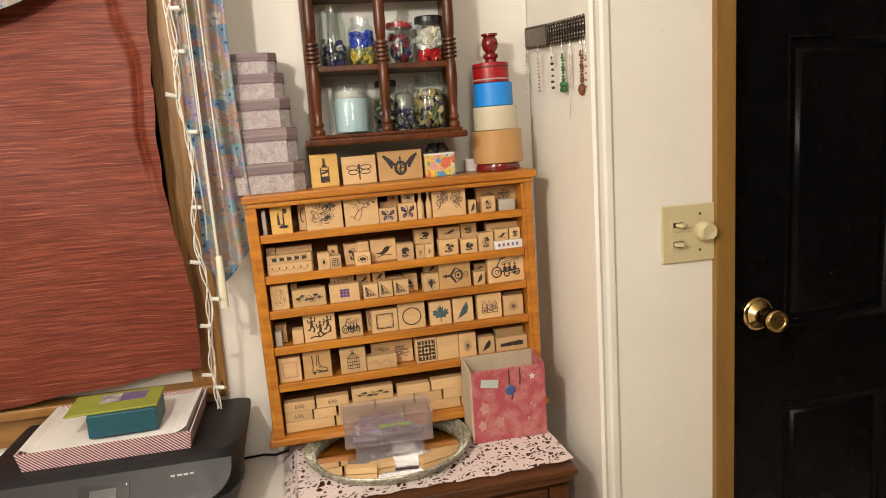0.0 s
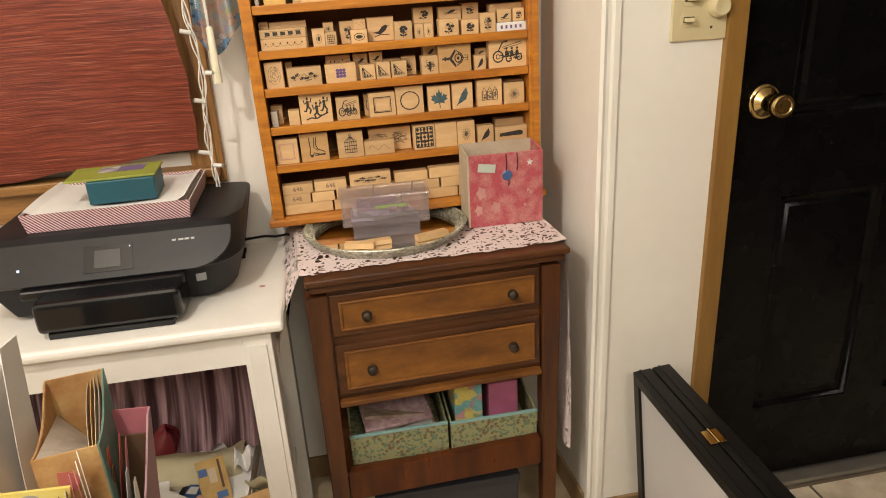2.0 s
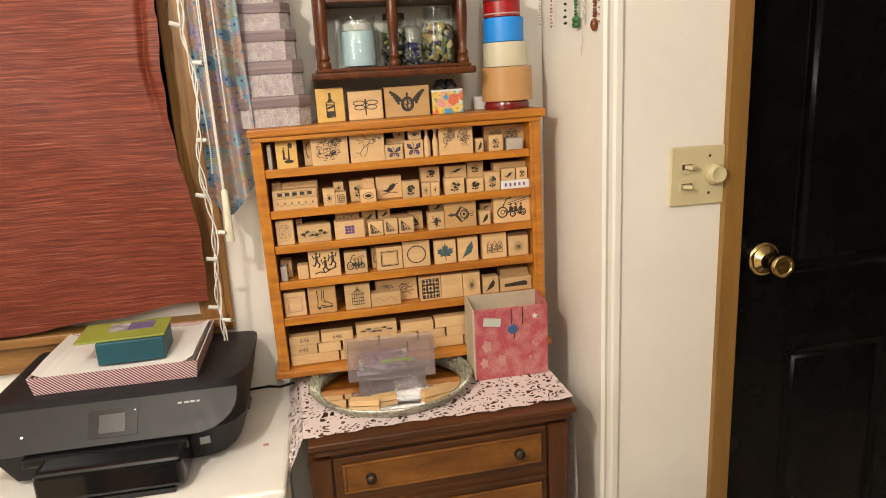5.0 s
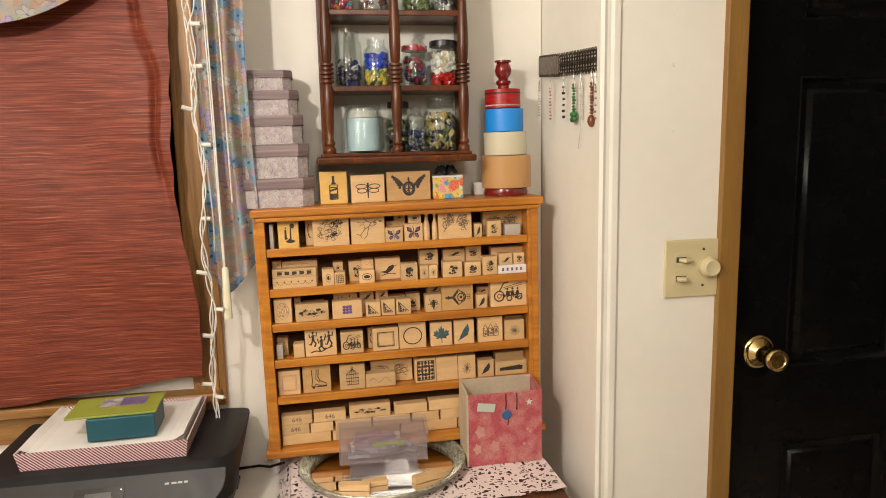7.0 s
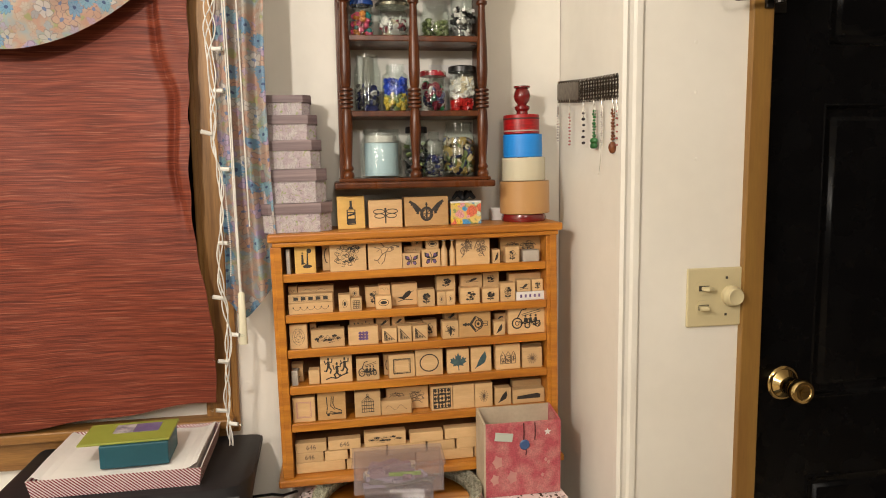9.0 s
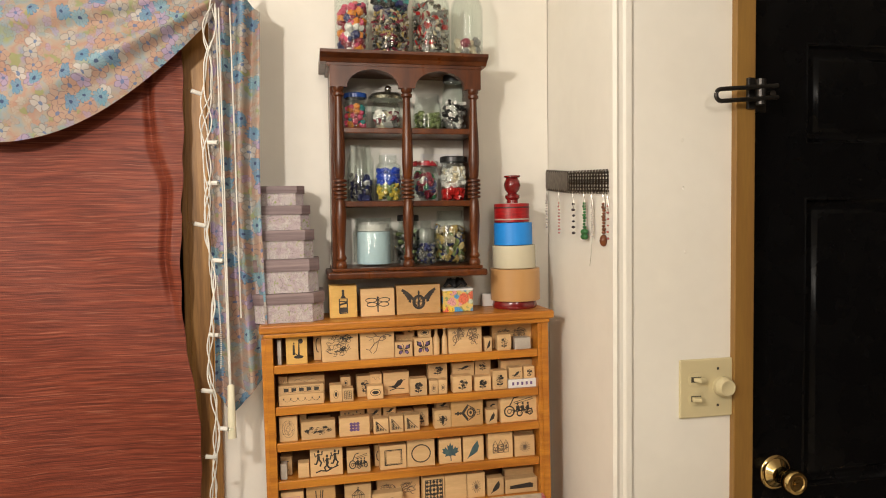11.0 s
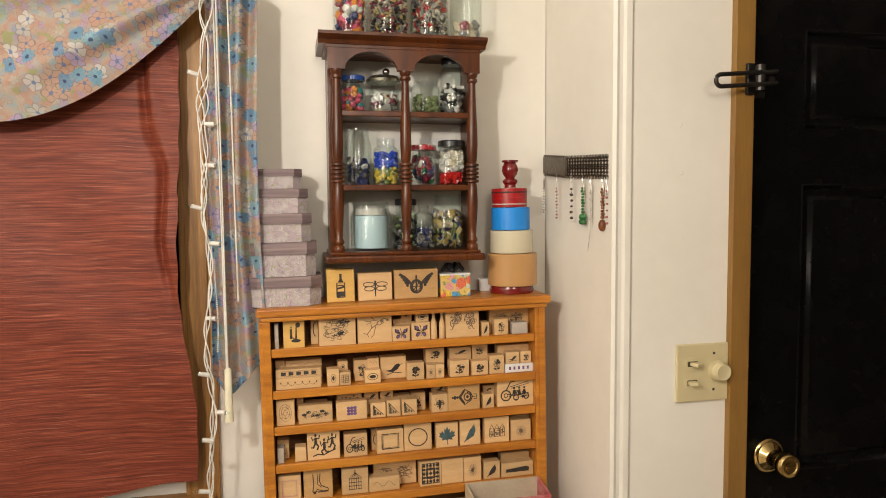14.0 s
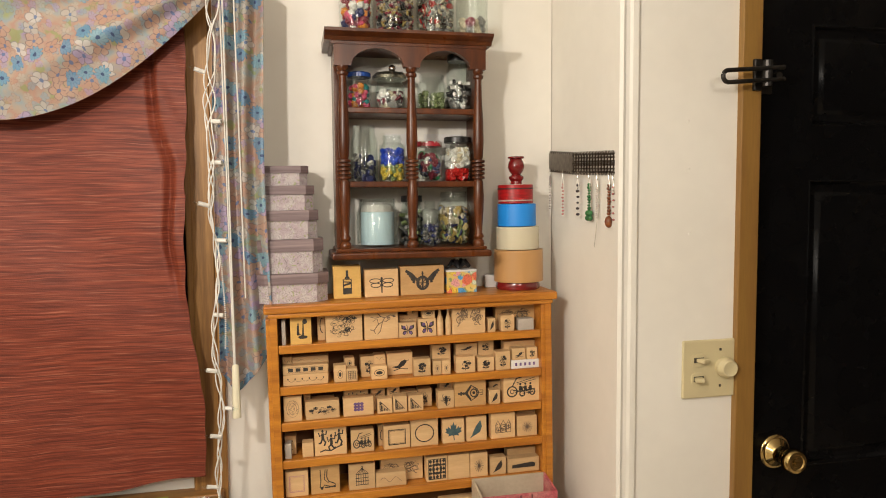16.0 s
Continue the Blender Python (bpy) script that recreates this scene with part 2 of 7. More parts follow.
# door
bm = box(0.760, 0.802, DW - 0.014, DW + 0.05, 0, DZ1, bevel=0.002)
add_box(bm, DX1 - 0.008, DX1 + 0.035, DW - 0.014, DW + 0.05, 0, DZ1)
add_box(bm, 0.760, DX1 + 0.035, DW - 0.014, DW + 0.05, DZ1, DZ1 + 0.045)
structure("door_casing", bm, CASING, "mustard-stained wooden door casing")
DY = DW + 0.022   # face of the leaf
door = thing("door_1", "closed black six-panel entry door in a wooden casing", "door", (1.25, DY, 0.03), kind="structure")
cols, rows_ = ((0.94, 1.205), (1.30, 1.565)), ((1.66, 1.865), (0.955, 1.555), (0.235, 0.79))
xs = sorted({0.800, DX1 - 0.012, *[v for c in cols for v in c]})
zs = sorted({0.03, DZ1 - 0.004, *[v for c in rows_ for v in c]})
bm = box(xs[0], xs[-1], DY + 0.016, DY + 0.045, zs[0], zs[-1])
for i in range(len(xs) - 1):
    for j in range(len(zs) - 1):
        if not ((xs[i], xs[i + 1]) in cols and (zs[j], zs[j + 1]) in rows_):
            add_box(bm, xs[i], xs[i + 1], DY, DY + 0.016, zs[j], zs[j + 1])
part("door_leaf", bm, BLACKDOOR, door)
for c in cols:
    for r in rows_:
        bm = bmesh.new()
        for inset, depth in ((0.0, 0.0), (0.001, 0.0), (0.0032, -0.0024), (0.0042, -0.0026), (0.0052, -0.0024), (0.008, 0.006), (0.012, 0.0115), (0.024, 0.0115), (0.0265, 0.0110), (0.0276, 0.0100), (0.0324, 0.0047), (0.0335, 0.0036), (0.036, 0.003)):
            x0, x1, z0, z1, y = c[0] + inset, c[1] - inset, r[0] + inset, r[1] - inset, DY + depth
            ring = [bm.verts.new(p) for p in ((x0, y, z0), (x1, y, z0), (x1, y, z1), (x0, y, z1))]
            if inset:
                for k in range(4):
                    bm.faces.new((last[k], last[(k + 1) % 4], ring[(k + 1) % 4], ring[k]))
            last = ring
        bm.faces.new(last)
        ob = part("panel", bm, BLACKDOOR, door)
        for p in ob.data.polygons:
            p.use_smooth = True
KZ, KX = 0.994, 0.878
bm = lathe(0, 0, [(0.0, 0.0), (0.035, 0.0), (0.0355, 0.003), (0.034, 0.005), (0.030, 0.0065), (0.028, 0.010), (0.0185, 0.015), (0.015, 0.022), (0.014, 0.032), (0.0155, 0.038), (0.0205, 0.043), (0.0245, 0.050), (0.0255, 0.057), (0.0245, 0.063), (0.0215, 0.067), (0.0165, 0.0675), (0.0145, 0.0655), (0.0095, 0.0655), (0.0085, 0.068), (0, 0.068)], seg=28)
bmesh.ops.rotate(bm, verts=bm.verts, matrix=Matrix.Rotation(radians(90), 3, "X"))
bmesh.ops.translate(bm, verts=bm.verts, vec=(KX, DY, KZ))
knob = part("door_knob", bm, BRASS, door, "polished brass knob with round rose", True)
bm = box(-0.006, 0.006, -0.0705, -0.0675, -0.0015, 0.0015)
bmesh.ops.translate(bm, verts=bm.verts, vec=(KX, DY, KZ))
part("turn_button", bm, BRASS, knob)
structure("threshold", box(0.798, DX1, DW - 0.012, DW + 0.1, 0, 0.016, bevel=0.006), pmat("threshold_metal", (0.45, 0.42, 0.37), rough=0.35, metal=0.7), "worn metal door threshold")

ENTRY = pmat("entry_tile", (0.80, 0.70, 0.55), (0.52, 0.42, 0.29), 9.0, rough=0.35, fine=0.12, vary=0.06)
entry = structure("entry_floor", box(0.80, 2.4, -0.6, DW - 0.012, 0, 0.004), pmat("grout", (0.16, 0.12, 0.08), rough=0.8), "pale stone tile floor before the door")
tile = None
for i in range(5):
    for j in range(6):
        if tile is None:
            bm = box(-0.1475, 0.1475, -0.1475, 0.1475, 0, 0.005, bevel=0.0015, seg=1)
            tile = part("tile", bm, ENTRY, entry)
            ob = tile
        else:
            ob = new("tile", tile.data)
            ob.parent = entry
        ob.location = (0.955 + 0.303 * i, 1.117 - 0.303 * j, 0.004)

# swing-bar door guard
guard = thing("door_guard", "black metal swing-bar door guard on the casing", "door guard", (0.80, DW - 0.014, 1.748))
part("plate", box(0.780, 0.796, DW - 0.022, DW - 0.014, 1.722, 1.782, bevel=0.002), DARKMETAL, guard)
part("door_plate", box(0.818, 0.848, DY - 0.006, DY, 1.722, 1.786, bevel=0.002), DARKMETAL, guard)
part("stud", tube([(0.833, DY - 0.002, 1.752), (0.833, DY - 0.045, 1.752)], 0.007, 12), DARKMETAL, guard)
part("pivot", tube([(0.797, DW - 0.036, 1.728), (0.797, DW - 0.036, 1.776)], 0.009, 12), DARKMETAL, guard)
pts = []
for k in range(13):
    a = math.pi / 2 + math.pi * k / 12
    pts.append((0.706 + 0.011 * math.cos(a), DW - 0.048, 1.742 + 0.011 * math.sin(a)))
pts = [(0.83, DW - 0.04, 1.764)] + pts + [(0.83, DW - 0.04, 1.742)]
part("swing_bar", tube(pts, 0.0042, 10), DARKMETAL, guard, "", True)

# switch plate
plate = thing("switch_plate", "ivory two-gang plate with two toggles and a dimmer knob", "light switch", (0.704, DW, 1.125))
part("cover", box(0.648, 0.762, DW - 0.0065, DW, 1.127, 1.242, bevel=0.003), IVORY, plate)
SLOT = pmat("dark_slot", (0.05, 0.042, 0.03), rough=0.6)
for z, dx, tilt in ((1.166, 0.0, -16), (1.203, 0.004, 20)):
    ring = [(0.681 + 0.0150 * math.copysign(abs(math.cos(a)) ** 0.6, math.cos(a)), z + 0.0135 * math.copysign(abs(math.sin(a)) ** 0.8, math.sin(a))) for a in [k * math.pi / 10 for k in range(20)]]
    sur = part("surround", prism(ring, "y", DW - 0.0082, DW - 0.006), IVORY, plate, "raised oval toggle surround")
    part("slot", box(0.671, 0.692, DW - 0.0088, DW - 0.0081, z - 0.0052, z + 0.0052), SLOT, sur)
    bm = box(-0.0085, 0.0085, -0.015, 0.004, -0.0036, 0.0036, bevel=0.0014)
    bmesh.ops.transform(bm, matrix=pose(0.681 + dx, DW - 0.0085, z, 0, 0, tilt), verts=bm.verts)
    part("toggle", bm, IVORY, plate)
bm = lathe(0, 0, [(0.020, 0.0), (0.020, 0.010), (0.0175, 0.013), (0.0165, 0.020), (0.0145, 0.0215), (0.0125, 0.0205), (0, 0.0205)], seg=26)
bmesh.ops.rotate(bm, verts=bm.verts, matrix=Matrix.Rotation(radians(90), 3, "X"))
bmesh.ops.translate(bm, verts=bm.verts, vec=(0.738, DW - 0.0065, 1.187))
part("dimmer_knob", bm, IVORY, plate, "", True)
for z in (1.222, 1.150):
    part("screw", box(0.7265, 0.7315, DW - 0.0075, DW - 0.006, z - 0.0025, z + 0.0025, bevel=0.0008), SLOT, plate)

# ---- stamp rack: a shallow oak display shelf ----
RF, RB = 1.49, 1.612
rack = thing("stamp_rack", "golden oak wall rack of narrow shelves full of rubber stamps", "shelf", (0.163, W, 0.784))
def moulded(x0, x1, y0, y1, z0, z1):
    bm = box(x0, x1, y0, y1, z0, z1, bevel=0.004, seg=3)
    return bm
part("top_board", moulded(-0.140, 0.474, RF - 0.012, W - 0.001, 1.3, 1.317), OAK, rack)
bm = box(-0.132, 0.466, RF - 0.006, W - 0.001, 1.29, 1.3, bevel=0.003)
part("cornice", bm, OAK, rack)
for x in (-0.137, 0.440):
    bm = box(x, x + 0.0225, RF, RB, 0.80, 1.2895, bevel=0.002)
    add_box(bm, x + 0.008, x + 0.0225, RF - 0.003, RF, 0.82, 1.29, bevel=0.001)
    part("side_post", bm, OAK, rack)
SHELF_Z = (1.231, 1.1465, 1.0725, 0.9945, 0.914, 0.8005)
for z in SHELF_Z[:-1]:
    bm = box(-0.114, 0.439, RF + 0.004, RB - 0.006, z - 0.012, z, bevel=0.001)
    add_box(bm, -0.114, 0.439, RF + 0.0005, RF + 0.008, z - 0.014, z + 0.003, bevel=0.0012)
    part("shelf", bm, OAK, rack)
part("bottom_rail", moulded(-0.146, 0.474, RF - 0.010, W - 0.001, 0.784, 0.800), OAK, rack)
part("back_panel", box(-0.115, 0.441, RB - 0.006, W - 0.001, 0.8005, 1.2895), pmat("rack_back", (0.24, 0.10, 0.03), (0.19, 0.075, 0.02), 6.0, (1, 4, 4), rough=0.55, fine=0.15), rack)

# ---- cabinet with turned posts ----
CF = 1.51
cab = thing("jar_cabinet", "dark wooden wall cabinet with turned posts and arched top", "wall cabinet", (0.165, W, 1.40))
part("crown", prism([(CF - 0.030, 1.859), (CF - 0.030, 1.853), (CF - 0.024, 1.849), (CF - 0.016, 1.845), (CF - 0.011, 1.838), (W - 0.001, 1.838), (W - 0.001, 1.859)], "x", -0.017, 0.327), MAHOG, cab)
part("underside_crown", box(-0.004, 0.317, CF - 0.008, W - 0.001, 1.832, 1.838), MAHOG, cab)
def arch_board():
    bm = bmesh.new()
    z0, zt, n = 1.790, 1.8325, 14
    lo = [(0.002, z0), (0.036, z0)]
    arches = ((0.036, 0.143), (0.176, 0.283))
    for a, b in arches:
        for k in range(1, n):
            ang = math.pi * (1 - k / n)
            lo.append(((a + b) / 2 + (b - a) / 2 * math.cos(ang), z0 + 0.036 * math.sin(ang)))
        lo += [(b, z0), (0.176, z0)] if a < 0.1 else [(b, z0), (0.316, z0)]
    seen_, clean = set(), []
    for p in lo:
        if p not in seen_:
            seen_.add(p)
            clean.append(p)
    top, bot = [], []
    for y, acc in ((CF - 0.006, top), (CF + 0.010, bot)):
        for x, z in clean:
            acc.append((bm.verts.new((x, y, z)), bm.verts.new((x, y, zt))))
    for k in range(len(clean) - 1):
        for acc in (top, bot):
            bm.faces.new((acc[k][0], acc[k + 1][0], acc[k + 1][1], acc[k][1]))
        bm.faces.new((top[k][0], bot[k][0], bot[k + 1][0], top[k + 1][0]))
    for k in (0, -1):
        bm.faces.new((top[k][0], top[k][1], bot[k][1], bot[k][0]))
    return bm
part("arched_board", arch_board(), MAHOG, cab)
for x in (0.003, 0.305):
    part("side_panel", box(x, x + 0.010, CF + 0.035, W - 0.001, 1.405, 1.84), MAHOG, cab)
for z in (1.7035, 1.5525):
    part("shelf", box(0.013, 0.305, CF + 0.004, W - 0.001, z - 0.006, z + 0.006, bevel=0.002), MAHOG, cab)
part("base_board", moulded(-0.010, 0.322, CF - 0.028, W - 0.001, 1.400, 1.414), MAHOG, cab)
part("upper_base", box(0.0, 0.315, CF - 0.014, W - 0.001, 1.414, 1.421, bevel=0.002), MAHOG, cab)
POST = [(0.0, 1.421), (0.0115, 1.421), (0.0125, 1.426), (0.0115, 1.432), (0.008, 1.436), (0.011, 1.440), (0.011, 1.443), (0.0078, 1.449), (0.0088, 1.470), (0.0108, 1.500), (0.0115, 1.525), (0.010, 1.556)]
for k in range(5):
    z = 1.562 + k * 0.0085
    POST += [(0.0082, z), (0.0138, z + 0.0018), (0.0138, z + 0.0058), (0.0082, z + 0.0076)]
POST += [(0.010, 1.610), (0.0118, 1.64), (0.011, 1.68), (0.0085, 1.73), (0.0075, 1.765), (0.0078, 1.770), (0.0115, 1.773), (0.0115, 1.778), (0.0085, 1.780), (0.0115, 1.784), (0.0115, 1.790), (0, 1.790)]
for x in (0.019, 0.159, 0.301):
    part("turned_post", lathe(x, CF + 0.002, POST, 18), MAHOG, cab, "", True)

# ---- sewing table ----
TB = thing("sewing_table", "dark walnut two-drawer sewing table with a lower shelf", "table", (0.173, 1.43, 0))
TZ = 0.755
part("tabletop", moulded(-0.086, 0.436, 1.232, 1.615, TZ - 0.014, TZ), WALNUT_H, TB)
part("top_moulding", moulded(-0.078, 0.428, 1.240, 1.61, TZ - 0.03, TZ - 0.014), WALNUT_H, TB)
for x in (-0.088, 0.380):
    for y in (1.243, 1.565):
        bm = bmesh.new()
        vs = bmesh.ops.create_cube(bm, size=1.0)["verts"]
        for v in vs:
            k = 0.0205 if v.co.z > 0 else 0.0145
            v.co = Vector((x + 0.0205 + v.co.x * 2 * k, y + 0.02 + v.co.y * 2 * k, 0.3585 * (v.co.z + 0.5) * 2))
        bmesh.ops.bevel(bm, geom=bm.edges[:], offset=0.002, segments=2, affect="EDGES")
        part("leg", bm, WALNUT, TB)
part("carcass", box(-0.047, 0.380, 1.256, 1.60, 0.482, 0.724), WALNUT_H, TB)
part("lower_rail", box(-0.047, 0.380, 1.240, 1.258, 0.469, 0.482, bevel=0.003), VENEER, TB, "worn lighter bottom rail")
for z0, z1 in ((0.626, 0.714), (0.494, 0.606)):
    dr = part("drawer_front", box(-0.044, 0.377, 1.249, 1.258, z0, z1, bevel=0.0015), WALNUT_H, TB)
    v0, v1 = z0 + 0.012, z1 - 0.014
    part("veneer_panel", box(-0.022, 0.359, 1.2462, 1.2495, v0 + 0.004, v1 - 0.004), VENEER, dr, "golden burl veneer panel")
    for x0, x1, za, zb_ in ((-0.028, 0.365, v1 - 0.005, v1), (-0.028, 0.365, v0, v0 + 0.005), (-0.028, -0.022, v0 + 0.005, v1 - 0.005), (0.359, 0.365, v0 + 0.005, v1 - 0.005)):
        part("bead_moulding", box(x0, x1, 1.2435, 1.249, za, zb_, bevel=0.0018), VENEER, dr)
    for x in (0.024, 0.318):
        bm = lathe(0, 0, [(0.0105, 0), (0.0105, 0.0015), (0.004, 0.003), (0.004, 0.006), (0.0085, 0.008), (0.0095, 0.011), (0.006, 0.014), (0, 0.0145)], 16)
        bmesh.ops.rotate(bm, verts=bm.verts, matrix=Matrix.Rotation(radians(90), 3, "X"))
        bmesh.ops.translate(bm, verts=bm.verts, vec=(x, 1.2462, (v0 + v1) / 2 - 0.004))
        part("pull", bm, BRONZE, dr, "small dark metal pull", True)
part("shelf_board", box(-0.060, 0.395, 1.27, 1.58, 0.274, 0.290), WALNUT_H, TB)
part("shelf_rail", box(-0.048, 0.381, 1.250, 1.272, 0.228, 0.300, bevel=0.003), MAHOG, TB, "reddish front stretcher")
part("shelf_rail", box(-0.048, 0.381, 1.575, 1.59, 0.228, 0.300, bevel=0.003), MAHOG, TB)
TB.rotation_euler = (0, 0, radians(2.0))

# ---- white table ----
WT = thing("white_table", "white painted wooden table with rounded top corners", "table", (-0.6, 1.4, 0))
bm = box(-1.10, -0.120, 1.165, 1.60, 0.690, 0.712, bevel=0.009, seg=3)
part("tabletop", bm, WHITE, WT)
part("apron_front", box(-1.06, -0.150, 1.185, 1.205, 0.625, 0.690), WHITE, WT)
part("apron_side", box(-0.165, -0.148, 1.205, 1.58, 0.625, 0.690), WHITE, WT)
for x, y in ((-0.198, 1.18), (-0.198, 1.53), (-1.08, 1.18), (-1.08, 1.53)):
    bm = box(x, x + 0.052, y, y + 0.052, 0, 0.690, bevel=0.002)
    part("leg", bm, WHITE, WT)
    if y < 1.3:
        part("leg_moulding", box(x + 0.010, x + 0.042, y - 0.003, y, 0.05, 0.665, bevel=0.001), WHITE, WT)

# ---- rubber stamps: wooden blocks with a printed picture on the face ----
# each: left end, width, height, height over the shelf, row (front 0, behind 1), picture
MAPLE = pmat("maple_block", (0.66, 0.44, 0.22), (0.58, 0.365, 0.17), 14.0, (1, 1, 4), rough=0.55, fine=0.08, vary=0.14)
YELLOWBLOCK = pmat("varnished_yellow_block", (0.72, 0.45, 0.13), (0.64, 0.38, 0.10), 14.0, (1, 1, 4), rough=0.45, fine=0.08)
TANBLOCK = pmat("tan_block", (0.56, 0.34, 0.14), (0.48, 0.28, 0.11), 14.0, (1, 1, 4), rough=0.5, fine=0.1)
GRAYBLOCK = pmat("pale_grey_block", (0.50, 0.45, 0.38), (0.42, 0.37, 0.31), 20.0, rough=0.5, fine=0.1)
WHITECARD = pmat("white_paper", (0.76, 0.74, 0.71), (0.70, 0.68, 0.65), 9.0, rough=0.7, fine=0.03)
INK = pmat("black_ink", (0.02, 0.017, 0.015), (0.05, 0.04, 0.03), 60.0, rough=0.6)
PALEINK = pmat("worn_brown_ink", (0.11, 0.07, 0.045), (0.20, 0.13, 0.08), 50.0, rough=0.6)
PURPLEINK = pmat("purple_ink", (0.10, 0.05, 0.16), (0.20, 0.13, 0.28), 60.0, rough=0.6)
BLUEINK = pmat("blue_green_ink", (0.03, 0.07, 0.09), (0.07, 0.12, 0.12), 80.0, rough=0.6)
PINKINK = pmat("pink_ink", (0.55, 0.28, 0.24), rough=0.6)


def circle(cx, cy, rx, ry, n=16, a0=0.0, a1=2 * math.pi):
    return [(cx + rx * math.cos(a0 + (a1 - a0) * k / n), cy + ry * math.sin(a0 + (a1 - a0) * k / n)) for k in range(n + 1)]


def picture(kind, rnd):
    """Strokes (points, width) and fills (points) in a unit square."""
    s, f = [], []
    def petals(cx, cy, r, n=6, fill=0.5):
        for p in range(n):
            a = p * 6.283 / n + rnd.random() * 0.4
            px, py = cx + r * 0.62 * math.cos(a), cy + r * 0.62 * math.sin(a)
            if rnd.random() < fill:
                f.append(circle(px, py, r * 0.36, r * 0.28, 7)[:-1])
            s.append((circle(px, py, r * 0.42, r * 0.34, 7), 0.014))
        f.append(circle(cx, cy, r * 0.22, r * 0.22, 7)[:-1])

    def curls(cx, cy, rx, ry, n, size, width):
        for _ in range(n):
            a, q = rnd.random() * 6.283, math.sqrt(rnd.random())
            a0 = rnd.random() * 6.283
            r = size * rnd.uniform(0.6, 1.3)
            s.append((circle(cx + rx * q * math.cos(a), cy + ry * q * math.sin(a), r, r * rnd.uniform(0.5, 1.0), 6, a0, a0 + rnd.uniform(2, 4.5)), width))

    if kind == "flower":
        petals(0.5 + rnd.uniform(-0.06, 0.06), 0.58, 0.26, rnd.choice((5, 6, 7)), rnd.uniform(0.2, 0.8))
        s.append(([(0.5, 0.4), (0.47, 0.1)], 0.03))
        for m in (-1, 1):
            f.append([(0.48, 0.22), (0.48 + m * 0.16, 0.34), (0.48 + m * 0.26, 0.26), (0.48 + m * 0.14, 0.18)])
        curls(0.5, 0.5, 0.3, 0.3, 5, 0.06, 0.014)
    elif kind == "floral":
        for k in range(6):
            petals(0.12 + 0.15 * k, 0.5 + 0.16 * math.sin(k * 1.9), 0.085, 5, 0.7)
        curls(0.5, 0.45, 0.42, 0.22, 26, 0.05, 0.016)
    elif kind == "mane":
        curls(0.45, 0.5, 0.34, 0.38, 70, 0.07, 0.009)
        curls(0.7, 0.72, 0.16, 0.1, 20, 0.05, 0.014)
        petals(0.6, 0.35, 0.08, 5, 0.4)
    elif kind == "tree":
        for cx in (0.28, 0.68):
            curls(cx, 0.62, 0.19, 0.24, 60, 0.05, 0.010)
            s.append(([(cx, 0.1), (cx, 0.55)], 0.04))
    elif kind == "castle":
        for cx, w_ in ((0.25, 0.2), (0.5, 0.22), (0.75, 0.2)):
            s.append(([(cx - w_ / 2, 0.2), (cx - w_ / 2, 0.55), (cx, 0.75), (cx + w_ / 2, 0.55), (cx + w_ / 2, 0.2), (cx - w_ / 2, 0.2)], 0.025))
            curls(cx, 0.42, 0.08, 0.16, 9, 0.05, 0.02)
    elif kind == "bug":
        f.append(circle(0.5, 0.45, 0.1, 0.3, 12)[:-1])
        curls(0.5, 0.5, 0.3, 0.35, 26, 0.09, 0.02)
    elif kind == "rosette":
        s += [(circle(0.5, 0.5, r, r, 18), 0.012) for r in (0.12, 0.25, 0.38)]
        curls(0.5, 0.5, 0.36, 0.36, 30, 0.06, 0.010)
    elif kind == "butterfly":
        for m in (-1, 1):
            f.append([(0.5 + m * x, y) for x, y in ((0.03, 0.5), (0.2, 0.82), (0.42, 0.9), (0.40, 0.62), (0.2, 0.5))])
            f.append([(0.5 + m * x, y) for x, y in ((0.03, 0.48), (0.26, 0.44), (0.34, 0.25), (0.24, 0.12), (0.1, 0.25))])
        s.append(([(0.5, 0.2), (0.5, 0.75), (0.42, 0.92)], 0.03))
    elif kind == "antler":
        # a deer's skull seen from the side, with branching antlers
        s = [([(0.96, 0.66), (0.80, 0.70), (0.62, 0.62), (0.54, 0.50), (0.40, 0.42), (0.24, 0.22), (0.12, 0.26)], 0.018), ([(0.62, 0.62), (0.48, 0.66), (0.36, 0.80), (0.14, 0.84)], 0.018), ([(0.48, 0.66), (0.30, 0.62), (0.14, 0.66)], 0.014), ([(0.40, 0.42), (0.36, 0.60), (0.22, 0.52)], 0.014), ([(0.24, 0.22), (0.30, 0.12)], 0.014), ([(0.54, 0.50), (0.46, 0.20), (0.36, 0.10)], 0.014), ([(0.80, 0.58), (0.66, 0.50), (0.56, 0.52)], 0.016), ([(0.70, 0.66), (0.72, 0.56)], 0.014)]
        f = [circle(0.74, 0.62, 0.07, 0.035, 8)[:-1], circle(0.93, 0.64, 0.06, 0.022, 8)[:-1]]
    elif kind == "phone":
        f = [[(0.28, 0.25), (0.42, 0.25), (0.40, 0.6), (0.30, 0.6)], circle(0.6, 0.18, 0.26, 0.06, 12)[:-1], circle(0.72, 0.72, 0.13, 0.09, 12)[:-1], [(0.55, 0.2), (0.66, 0.2), (0.66, 0.66), (0.6, 0.66)]]
        s = [([(0.33, 0.62), (0.36, 0.68), (0.40, 0.62)], 0.03), ([(0.42, 0.3), (0.55, 0.24)], 0.03)]
    elif kind == "boot":
